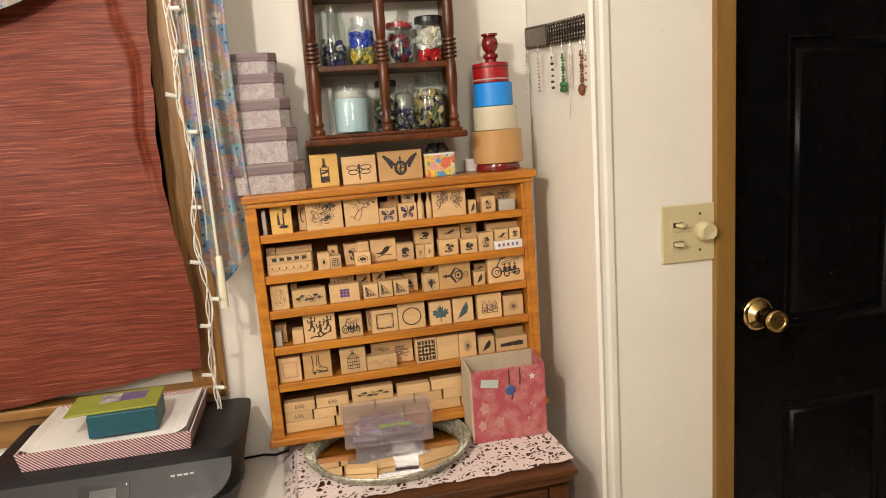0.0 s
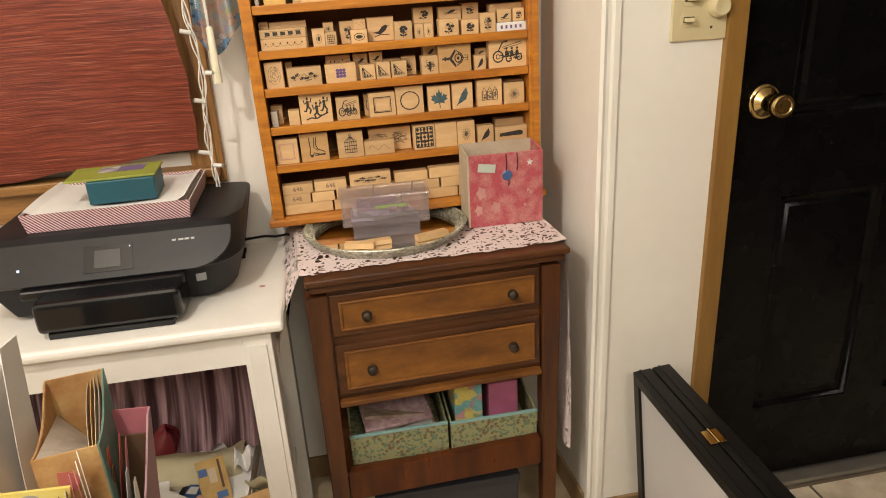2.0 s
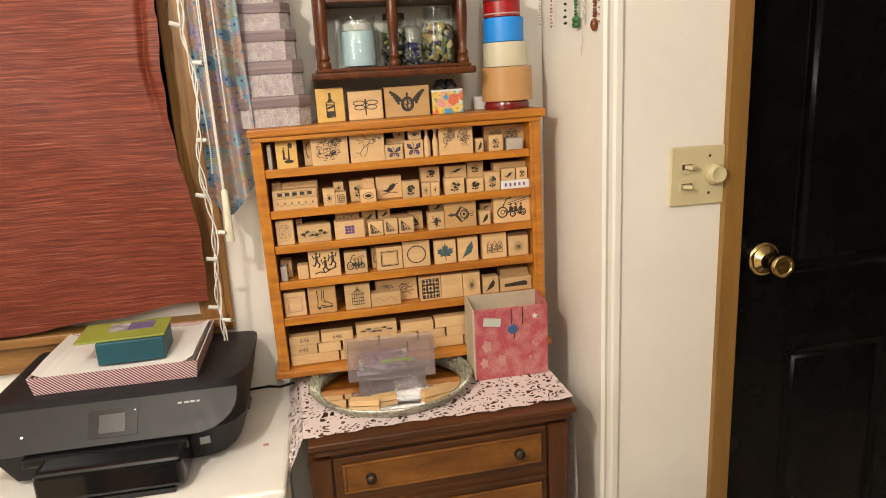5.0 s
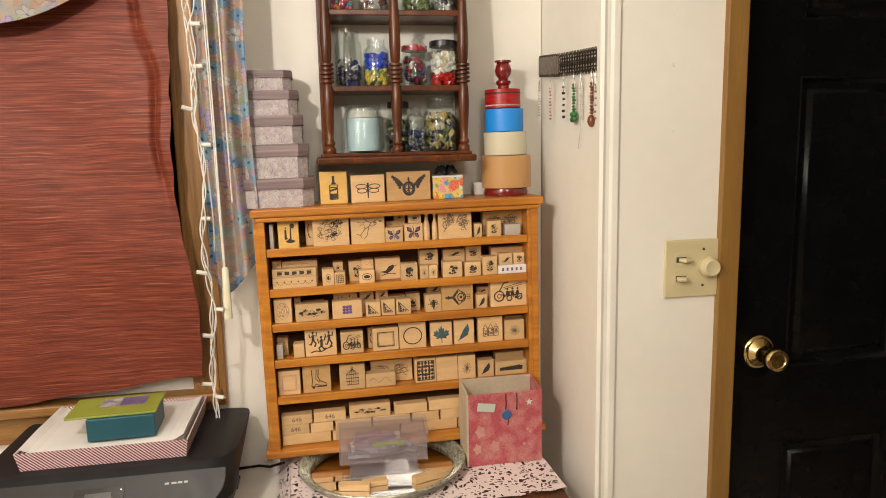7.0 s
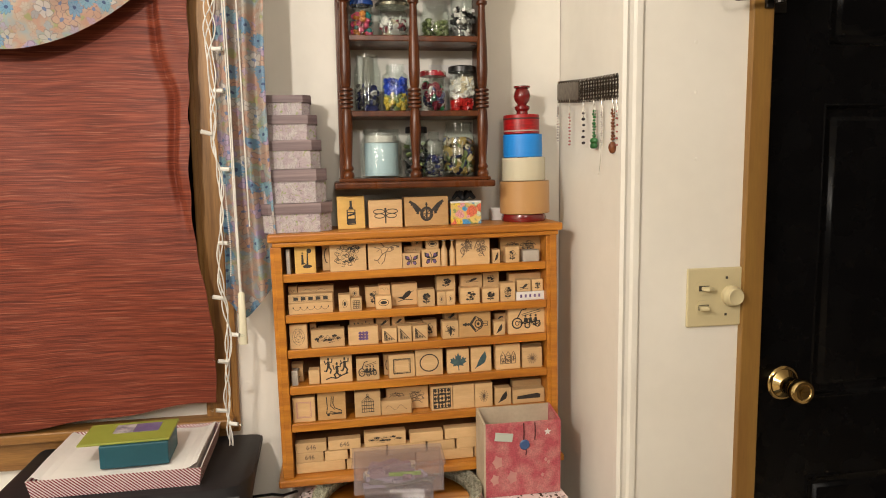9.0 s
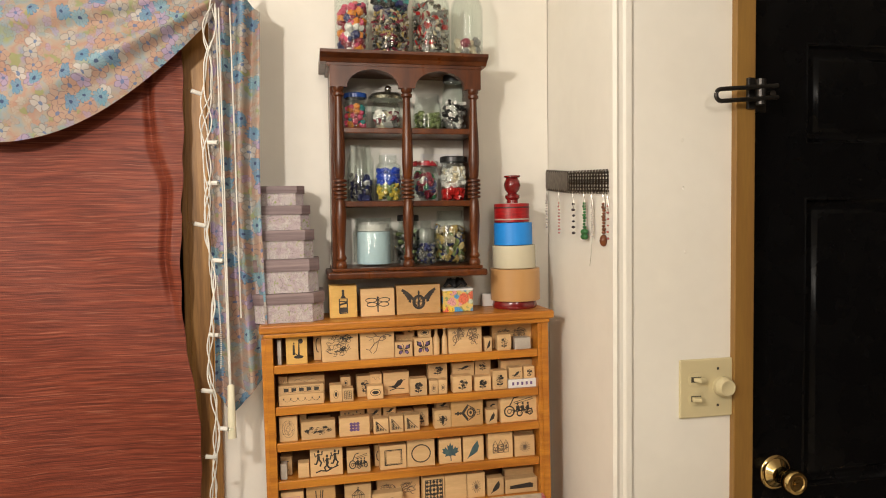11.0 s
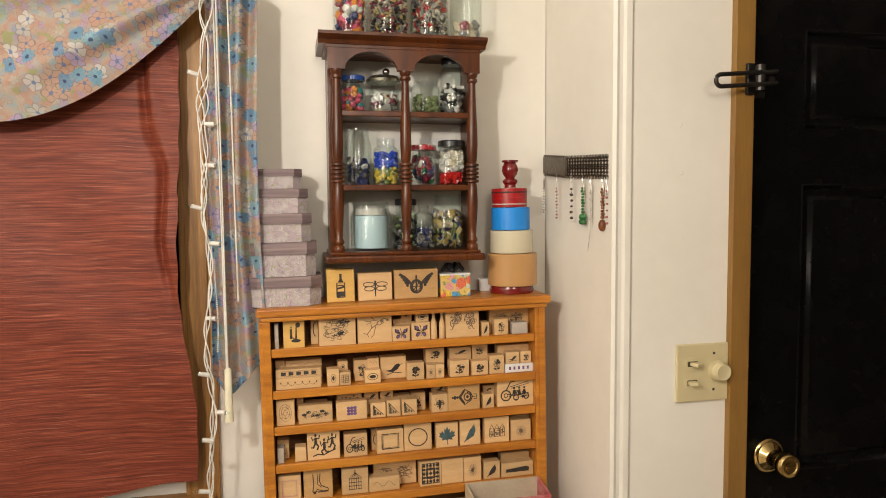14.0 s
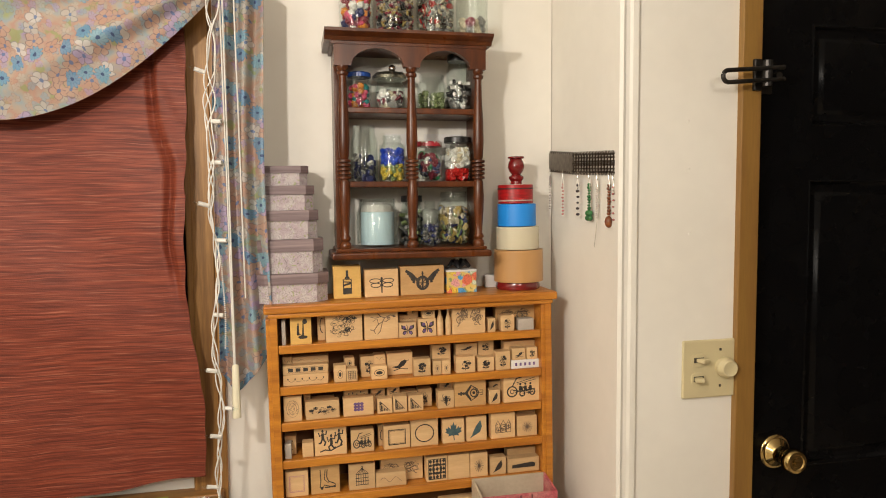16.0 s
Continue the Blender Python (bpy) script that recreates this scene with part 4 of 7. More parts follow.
for x, w, h, kind in ((-0.006, 0.057, 0.068, "bottle"), (0.059, 0.071, 0.058, "dragonfly"), (0.135, 0.094, 0.062, "wings")):
    rubber_stamp(x, w, h, TOPZ, 1.53, kind, 0.035, "large stamps on top of the rack")

# ---- small gift box with flowers ----
def flower_cloth(name, base, zones, scale, rough=0.8, outline=0.5, sheer=0.0, wash=None):
    """Printed cloth: colour zones by slow noise, petals by cells with dark outlines."""
    m, nt, b = _nodes(name)
    N, L = nt.nodes, nt.links
    tc = N.new("ShaderNodeTexCoord")
    wob = N.new("ShaderNodeTexNoise")
    wob.inputs["Scale"].default_value, wob.inputs["Detail"].default_value = scale * 1.1, 3.0
    L.new(tc.outputs["Object"], wob.inputs["Vector"])
    add = N.new("ShaderNodeVectorMath")
    add.operation = "MULTIPLY_ADD"
    add.inputs[1].default_value = (0.75 / scale,) * 3
    L.new(wob.outputs["Color"], add.inputs[0])
    L.new(tc.outputs["Object"], add.inputs[2])
    cells = N.new("ShaderNodeTexVoronoi")
    cells.inputs["Scale"].default_value = scale
    L.new(add.outputs[0], cells.inputs["Vector"])
    ramp = N.new("ShaderNodeValToRGB")
    ramp.color_ramp.interpolation = "CONSTANT"
    els = ramp.color_ramp.elements
    while len(els) < len(zones):
        els.new(0.5)
    for k, c in enumerate(zones):
        els[k].position, els[k].color = k / len(zones), (*c, 1)
    sep = N.new("ShaderNodeSeparateColor")
    L.new(cells.outputs["Color"], sep.inputs[0])
    L.new(sep.outputs[0], ramp.inputs[0])
    # petals: a ring of small cells inside each flower
    pet = N.new("ShaderNodeTexVoronoi")
    pet.feature = "DISTANCE_TO_EDGE"
    pet.inputs["Scale"].default_value = scale * 3.6
    L.new(add.outputs[0], pet.inputs["Vector"])
    edge = N.new("ShaderNodeMapRange")
    edge.inputs["From Min"].default_value, edge.inputs["From Max"].default_value = 0.015, 0.06
    edge.inputs["To Min"].default_value, edge.inputs["To Max"].default_value = 1 - outline, 1.0
    L.new(pet.outputs["Distance"], edge.inputs["Value"])
    near = N.new("ShaderNodeMapRange")
    near.inputs["From Min"].default_value, near.inputs["From Max"].default_value = 0.56, 0.70
    L.new(cells.outputs["Distance"], near.inputs["Value"])
    mix = N.new("ShaderNodeMix")
    mix.data_type = "RGBA"
    L.new(near.outputs[0], mix.inputs["Factor"])
    scaled = N.new("ShaderNodeVectorMath")
    scaled.operation = "SCALE"
    L.new(ramp.outputs[0], scaled.inputs[0])
    L.new(edge.outputs[0], scaled.inputs["Scale"])
    L.new(scaled.outputs[0], mix.inputs[6])
    leaf = N.new("ShaderNodeTexNoise")
    leaf.inputs["Scale"].default_value, leaf.inputs["Detail"].default_value = scale * 2.0, 3.0
    L.new(tc.outputs["Object"], leaf.inputs["Vector"])
    lr = N.new("ShaderNodeValToRGB")
    lr.color_ramp.elements[0].position, lr.color_ramp.elements[1].position = 0.54, 0.60
    lr.color_ramp.elements[0].color, lr.color_ramp.elements[1].color = (*base, 1), (0.27, 0.32, 0.13, 1)
    L.new(leaf.outputs["Fac"], lr.inputs[0])
    if wash:
        # soft blotches of printed colour in the ground
        wn = N.new("ShaderNodeTexNoise")
        wn.inputs["Scale"].default_value, wn.inputs["Detail"].default_value = scale * 0.42, 4.0
        L.new(tc.outputs["Object"], wn.inputs["Vector"])
        wr = N.new("ShaderNodeValToRGB")
        while len(wr.color_ramp.elements) < len(wash):
            wr.color_ramp.elements.new(0.5)
        for k, c in enumerate(wash):
            wr.color_ramp.elements[k].position, wr.color_ramp.elements[k].color = 0.34 + 0.32 * k / (len(wash) - 1), (*c, 1)
        L.new(wn.outputs["Fac"], wr.inputs[0])
        wm = N.new("ShaderNodeMix")
        wm.data_type = "RGBA"
        lm = N.new("ShaderNodeMapRange")
        lm.inputs["From Min"].default_value, lm.inputs["From Max"].default_value = 0.54, 0.60
        L.new(leaf.outputs["Fac"], lm.inputs["Value"])
        L.new(lm.outputs[0], wm.inputs["Factor"])
        L.new(wr.outputs[0], wm.inputs[6])
        wm.inputs[7].default_value = (0.36, 0.36, 0.19, 1)
        L.new(wm.outputs[2], mix.inputs[7])
    else:
        L.new(lr.outputs[0], mix.inputs[7])
    L.new(mix.outputs[2], b.inputs["Base Color"])
    b.inputs["Roughness"].default_value = rough
    b.inputs["Specular IOR Level"].default_value = 0.2
    return m


def daisy_cloth(name):
    """Sheer print on a pale ground: outlined five-petal flowers, blue daisies, lilac and peach clusters, leaves."""
    m, nt, b = _nodes(name)
    N, L = nt.nodes, nt.links

    def math_node(op, a, c=None, third=None):
        n = N.new("ShaderNodeMath")
        n.operation = op
        for k, v in enumerate((a, c, third)):
            if v is None:
                continue
            if isinstance(v, (int, float)):
                n.inputs[k].default_value = v
            else:
                L.new(v, n.inputs[k])
        return n.outputs[0]

    def blend(fac, below, above):
        n = N.new("ShaderNodeMix")
        n.data_type = "RGBA"
        L.new(fac, n.inputs["Factor"])
        for socket, v in ((6, below), (7, above)):
            if isinstance(v, tuple):
                n.inputs[socket].default_value = (*v, 1)
            else:
                L.new(v, n.inputs[socket])
        return n.outputs[2]

    def steps(fac, colours, smooth=False):
        r = N.new("ShaderNodeValToRGB")
        if not smooth:
            r.color_ramp.interpolation = "CONSTANT"
        while len(r.color_ramp.elements) < len(colours):
            r.color_ramp.elements.new(0.5)
        for k, c in enumerate(colours):
            r.color_ramp.elements[k].position = 0.32 + 0.36 * k / (len(colours) - 1) if smooth else k / len(colours)
            r.color_ramp.elements[k].color = (*c, 1)
        L.new(fac, r.inputs[0])
        return r.outputs[0]

    tc, sep, flat = N.new("ShaderNodeTexCoord"), N.new("ShaderNodeSeparateXYZ"), N.new("ShaderNodeCombineXYZ")
    L.new(tc.outputs["Object"], sep.inputs[0])
    L.new(sep.outputs[0], flat.inputs[0])
    L.new(sep.outputs[2], flat.inputs[1])
    wob, loose = N.new("ShaderNodeTexNoise"), N.new("ShaderNodeVectorMath")
    wob.inputs["Scale"].default_value, wob.inputs["Detail"].default_value = 60.0, 1.0
    L.new(flat.outputs[0], wob.inputs["Vector"])
    loose.operation, loose.inputs[1].default_value = "MULTIPLY_ADD", (0.012, 0.012, 0.0)
    L.new(wob.outputs["Color"], loose.inputs[0])
    L.new(flat.outputs[0], loose.inputs[2])

    def flowers(scale, petals, size, deep, shift):
        """Masks of petals, their outlines and hearts, with a chance value for each flower."""
        move, vo = N.new("ShaderNodeVectorMath"), N.new("ShaderNodeTexVoronoi")
        move.operation, move.inputs[1].default_value = "ADD", (shift, shift * 1.7, 0)
        L.new(loose.outputs[0], move.inputs[0])
        vo.voronoi_dimensions = "2D"
        vo.inputs["Scale"].default_value, vo.inputs["Randomness"].default_value = scale, 0.85
        L.new(move.outputs[0], vo.inputs["Vector"])
        away, xy = N.new("ShaderNodeVectorMath"), N.new("ShaderNodeSeparateXYZ")
        away.operation = "SUBTRACT"
        L.new(move.outputs[0], away.inputs[0])
        L.new(vo.outputs["Position"], away.inputs[1])
        L.new(away.outputs[0], xy.inputs[0])
        rgb = N.new("ShaderNodeSeparateColor")
        L.new(vo.outputs["Color"], rgb.inputs[0])
        turn = math_node("ADD", math_node("ARCTAN2", xy.outputs[1], xy.outputs[0]), math_node("MULTIPLY", rgb.outputs[2], 6.0))
        lobes = math_node("ABSOLUTE", math_node("COSINE", math_node("MULTIPLY", turn, petals / 2)))
        reach = math_node("MULTIPLY_ADD", math_node("POWER", lobes, 0.6), deep * size, (1 - deep) * size)
        gap = math_node("SUBTRACT", reach, vo.outputs["Distance"])
        petal = math_node("GREATER_THAN", gap, 0.0)
        line = math_node("MULTIPLY", petal, math_node("LESS_THAN", gap, 0.05))
        spoke = math_node("MULTIPLY", petal, math_node("LESS_THAN", lobes, 0.20))
        heart = math_node("LESS_THAN", vo.outputs["Distance"], size * 0.20)
        return petal, math_node("MAXIMUM", line, spoke), heart, rgb.outputs[0], rgb.outputs[1]

    wash, leaf = N.new("ShaderNodeTexNoise"), N.new("ShaderNodeTexNoise")
    wash.inputs["Scale"].default_value, wash.inputs["Detail"].default_value = 16.0, 3.0
    leaf.inputs["Scale"].default_value, leaf.inputs["Detail"].default_value = 34.0, 2.0
    L.new(flat.outputs[0], wash.inputs["Vector"])
    L.new(flat.outputs[0], leaf.inputs["Vector"])
    colour = steps(wash.outputs["Fac"], [(0.33, 0.26, 0.40), (0.38, 0.34, 0.29), (0.44, 0.27, 0.21), (0.42, 0.34, 0.27), (0.29, 0.35, 0.37), (0.33, 0.36, 0.18)], True)
    green = N.new("ShaderNodeMapRange")
    green.inputs["From Min"].default_value, green.inputs["From Max"].default_value, green.inputs["To Max"].default_value = 0.60, 0.64, 0.75
    L.new(leaf.outputs["Fac"], green.inputs["Value"])
    colour = blend(green.outputs[0], colour, (0.28, 0.33, 0.14))
    # small clustered blossoms, drawn in outline
    petal, line, heart, chance, second = flowers(66.0, 5, 0.56, 0.42, 0.3)
    some = math_node("GREATER_THAN", chance, 0.30)
    colour = blend(math_node("MULTIPLY", math_node("MULTIPLY", petal, some), 0.55), colour, steps(second, [(0.46, 0.27, 0.20), (0.36, 0.28, 0.45), (0.47, 0.32, 0.25), (0.45, 0.42, 0.36), (0.24, 0.34, 0.40)]))
    colour = blend(math_node("MULTIPLY", math_node("MULTIPLY", line, some), 0.5), colour, (0.24, 0.15, 0.13))
    # large flowers
    petal, line, heart, chance, second = flowers(35.0, 5, 0.56, 0.42, 1.1)
    some = math_node("GREATER_THAN", chance, 0.40)
    colour = blend(math_node("MULTIPLY", math_node("MULTIPLY", petal, some), 0.8), colour, steps(second, [(0.54, 0.51, 0.48), (0.46, 0.28, 0.21), (0.44, 0.41, 0.37), (0.47, 0.31, 0.24), (0.38, 0.30, 0.46)]))
    colour = blend(math_node("MULTIPLY", math_node("MULTIPLY", line, some), 0.6), colour, (0.12, 0.11, 0.13))
    colour = blend(math_node("MULTIPLY", math_node("MULTIPLY", heart, some), 0.8), colour, (0.10, 0.17, 0.34))
    # blue daisies
    petal, line, heart, chance, second = flowers(36.0, 11, 0.56, 0.38, 2.7)
    some = math_node("LESS_THAN", chance, 0.30)
    colour = blend(math_node("MULTIPLY", math_node("MULTIPLY", petal, some), 0.8), colour, steps(second, [(0.15, 0.34, 0.46), (0.21, 0.39, 0.48), (0.12, 0.28, 0.44)]))
    colour = blend(math_node("MULTIPLY", math_node("MULTIPLY", line, some), 0.55), colour, (0.06, 0.13, 0.22))
    colour = blend(math_node("MULTIPLY", math_node("MULTIPLY", heart, some), 0.9), colour, (0.05, 0.07, 0.16))
    weave = N.new("ShaderNodeTexNoise")
    weave.inputs["Scale"].default_value = 700.0
    L.new(tc.outputs["Object"], weave.inputs["Vector"])
    bp = N.new("ShaderNodeBump")
    bp.inputs["Strength"].default_value, bp.inputs["Distance"].default_value = 0.5, 0.0004
    L.new(weave.outputs["Fac"], bp.inputs["Height"])
    L.new(bp.outputs[0], b.inputs["Normal"])
    dim = N.new("ShaderNodeVectorMath")
    dim.operation, dim.inputs["Scale"].default_value = "SCALE", 0.84
    L.new(colour, dim.inputs[0])
    L.new(dim.outputs[0], b.inputs["Base Color"])
    b.inputs["Roughness"].default_value, b.inputs["Specular IOR Level"].default_value = 0.8, 0.2
    return m


FLORAL = daisy_cloth("floral_cloth")
BRIGHTFLOWERS = flower_cloth("bright_flower_paper", (0.70, 0.50, 0.15), [(0.75, 0.18, 0.10), (0.10, 0.35, 0.65), (0.80, 0.55, 0.08), (0.75, 0.35, 0.35), (0.60, 0.66, 0.5)], 55.0, 0.5)
GREENFLOWERS = flower_cloth("green_flower_paper", (0.27, 0.28, 0.15), [(0.16, 0.21, 0.13), (0.33, 0.30, 0.14), (0.19, 0.13, 0.07), (0.30, 0.29, 0.18)], 150.0, 0.6, 0.5)
YELLOWFLOWERS = flower_cloth("yellow_flower_paper", (0.60, 0.50, 0.20), [(0.65, 0.55, 0.15), (0.20, 0.45, 0.45), (0.55, 0.30, 0.30), (0.25, 0.40, 0.35)], 40.0, 0.6, 0.3)

fb = thing("flower_gift_box", "small bright flower-print box with a black bow on top", "gift box", (0.268, 1.555, TOPZ))
part("box_body", box(0.235, 0.301, 1.53, 1.585, TOPZ, TOPZ + 0.048, bevel=0.001), BRIGHTFLOWERS, fb)
part("edge_band", box(0.2345, 0.3015, 1.5295, 1.5855, TOPZ + 0.0455, TOPZ + 0.0495, bevel=0.0008), WHITECARD, fb)
bm = bmesh.new()
for k in range(6):
    a = k * 1.05
    add_tube(bm, [(0.268, 1.555, TOPZ + 0.051), (0.268 + 0.016 * math.cos(a), 1.555 + 0.014 * math.sin(a), TOPZ + 0.066), (0.268 + 0.027 * math.cos(a + 0.3), 1.555 + 0.02 * math.sin(a + 0.3), TOPZ + 0.054)], [0.003, 0.006, 0.003], 6)
part("bow", bm, pmat("black_ribbon", (0.012, 0.012, 0.014), rough=0.5), fb, "black ribbon bow", True)
solo("white_card", box(0.338, 0.365, 1.592, 1.606, TOPZ, TOPZ + 0.028, bevel=0.001), WHITECARD, "small white card box on top of the rack", "card")

# ---- stack of octagonal boxes ----
BOXLID = pmat("mauve_wood_lid", (0.27, 0.20, 0.20), (0.12, 0.08, 0.085), 13.0, (0.35, 0.35, 9), rough=0.55, fine=0.2)
BOXSIDE = flower_cloth("lilac_damask_paper", (0.44, 0.36, 0.38), [(0.52, 0.46, 0.46), (0.46, 0.38, 0.40), (0.54, 0.49, 0.48)], 105.0, 0.65, 0.85)


def octagon(x0, x1, y0, y1, c):
    return [(x0 + c, y0), (x1 - c, y0), (x1, y0 + c), (x1, y1 - c), (x1 - c, y1), (x0 + c, y1), (x0, y1 - c), (x0, y0 + c)]


zb = TOPZ
for n, (x1, z1, size) in enumerate(((-0.016, 1.377, 0.150), (-0.025, 1.446, 0.137), (-0.034, 1.504, 0.127), (-0.041, 1.554, 0.117), (-0.052, 1.594, 0.104))):
    y1, x0 = 1.618 - 0.004 * n, x1 - size
    y0 = y1 - size * 0.80
    b8 = thing("octagonal_box", ("largest " if n == 0 else "smallest " if n == 4 else "") + "lilac damask paper box with mauve lid in a stack", "keepsake box", ((x0 + x1) / 2, (y0 + y1) / 2, zb), "stack of octagonal boxes")
    lid = (z1 - zb) * 0.36
    part("box_body", prism(octagon(x0 + 0.003, x1 - 0.003, y0 + 0.003, y1 - 0.003, size * 0.15), "z", zb + 0.0003, z1 - lid + 0.004), BOXSIDE, b8)
    part("lid", prism(octagon(x0, x1, y0, y1, size * 0.15), "z", z1 - lid, z1 - 0.0003), BOXLID, b8, "mauve wood-grain lid")
    zb = z1

# ---- rolls of tape on a red turned stand ----
REDWOOD = pmat("red_lacquered_wood", (0.22, 0.014, 0.014), (0.14, 0.008, 0.008), 12.0, rough=0.2, coat=0.4)
st = thing("tape_stand", "red lacquered turned wooden stand holding tape rolls", "tape stand", (0.404, 1.56, TOPZ))
part("base", lathe(0.404, 1.56, [(0, TOPZ), (0.048, TOPZ), (0.050, TOPZ + 0.006), (0.047, TOPZ + 0.016), (0.012, TOPZ + 0.0165), (0.012, 1.548), (0, 1.548)], 28), REDWOOD, st, "", True)
part("finial", lathe(0.404, 1.56, [(0, 1.5495), (0.013, 1.5495), (0.012, 1.556), (0.0165, 1.561), (0.0165, 1.566), (0.010, 1.571), (0.016, 1.579), (0.0185, 1.588), (0.0165, 1.598), (0.013, 1.604), (0.018, 1.6065), (0.018, 1.610), (0.009, 1.611), (0.008, 1.606), (0, 1.606)], 24), REDWOOD, st, "", True)


def tape_roll(name, label, r, z0, z1, material, dx=0.0):
    bm = lathe(0.404 + dx, 1.56, [(0.0135, z0 + 0.0006), (r - 0.001, z0 + 0.0006), (r, z0 + 0.0016), (r, z1 - 0.001), (r - 0.001, z1), (0.0135, z1), (0.0135, z0 + 0.0006)], 40)
    return solo(name, bm, material, label, "tape roll", "rolls on the tape stand", smooth=True)


tape_roll("tape_roll", "wide roll of tan packing tape on the stand", 0.055, TOPZ + 0.0165, 1.405, pmat("tan_tape", (0.52, 0.29, 0.12), (0.47, 0.26, 0.10), 5.0, (1, 1, 0.2), rough=0.3, fine=0.04), 0.002)
tape_roll("tape_roll", "roll of milky white tape on the stand", 0.0475, 1.4055, 1.456, pmat("milky_tape", (0.64, 0.59, 0.44), (0.56, 0.51, 0.37), 6.0, rough=0.2))
tape_roll("tape_roll", "roll of bright blue painter's tape on the stand", 0.0425, 1.4565, 1.506, pmat("blue_tape", (0.015, 0.27, 0.80), (0.015, 0.24, 0.72), 6.0, rough=0.45), -0.002)
rib = tape_roll("ribbon_spool", "spool of red patterned ribbon on the stand", 0.039, 1.5065, 1.548, pmat("red_plaid_ribbon", (0.42, 0.010, 0.012), (0.26, 0.006, 0.008), 60.0, (1, 1, 4), rough=0.35, fine=0.2), -0.005)
for z in (1.512, 1.538):
    bm = lathe(0.399, 1.56, [(0.0392, z), (0.0396, z + 0.0006), (0.0396, z + 0.0024), (0.0392, z + 0.003)], 40)
    part("woven_stripe", bm, pmat("ribbon_stripe", (0.5, 0.38, 0.34) if z < 1.52 else (0.05, 0.02, 0.02), rough=0.5), rib, "", True)

# ---- jewellery rack on the return wall ----
jr = thing("earring_rack", "tarnished bronze openwork band holding earrings on the wall", "earring rack", (0.505, 1.48, 1.58))


def band(u):
    """A place along the band: bent forward at its middle."""
    y = 1.618 + (1.306 - 1.618) * u
    out = 0.006 + 0.010 * (1 - abs(u - 0.42) / 0.58)
    return Vector((SX + 0.015 * (1.63 - y) / 0.34 - out, y, 1.604 - 0.021 * u + 0.006 * abs(u - 0.45)))


HB = 0.0185
def plate_place(u, v):
    p = band(u)
    return p + Vector((0, 0, (v - 0.5) * 2 * HB))
part("solid_plate", sheet(10, 3, lambda u, v: plate_place(u * 0.44, v), 0.0015), pmat("grey_bronze", (0.17, 0.14, 0.11), (0.11, 0.09, 0.07), 90.0, rough=0.4, metal=0.7, fine=0.3), jr)
bm = bmesh.new()
for i in range(15):
    for j in range(5):
        c = plate_place(0.45 + 0.54 * (i + 0.5) / 15, (j + 0.5) / 5)
        add_tube(bm, [c + Vector((0, 0.0062 * math.cos(a * 0.785), 0.0044 * math.sin(a * 0.785))) for a in range(8)], 0.0013, 4, True)
for v in (0.02, 0.5, 0.98):
    add_tube(bm, [plate_place(0.44 + 0.56 * k / 8, v) for k in range(9)], 0.0013, 4)
tagged(part("openwork", bm, BRONZE, jr, "", True), kind="stuff")
bm = bmesh.new()
for i in range(26):
    for v in (-0.03, 1.03):
        c = plate_place((i + 0.5) / 26, v)
        add_tube(bm, [c + Vector((0, 0.0042 * math.cos(a * 1.047), 0.0042 * math.sin(a * 1.047))) for a in range(6)], 0.0012, 4, True)
tagged(part("scalloped_edge", bm, BRONZE, jr, "", True), kind="stuff")
SILVER = pmat("silver_wire", (0.62, 0.60, 0.56), (0.5, 0.48, 0.45), 30.0, rough=0.25, metal=1.0)
GREENBEAD = pmat("green_bead", (0.04, 0.17, 0.05), (0.02, 0.09, 0.03), 60.0, rough=0.25)
AMBER = pmat("brown_bead", (0.20, 0.06, 0.02), (0.10, 0.03, 0.012), 60.0, rough=0.25)
CLEARBEAD = pmat("pale_bead", (0.55, 0.50, 0.45), (0.40, 0.36, 0.33), 60.0, rough=0.15)
PINKBEAD = pmat("pink_bead", (0.45, 0.16, 0.15), rough=0.25)
DARKBEAD = pmat("dark_bead", (0.04, 0.03, 0.035), rough=0.25)


def bead(bm, c, r, s=1.0):
    v = bmesh.ops.create_icosphere(bm, subdivisions=2, radius=r)["verts"]
    for q in v:
        q.co = Vector((q.co.x, q.co.y, q.co.z * s)) + c


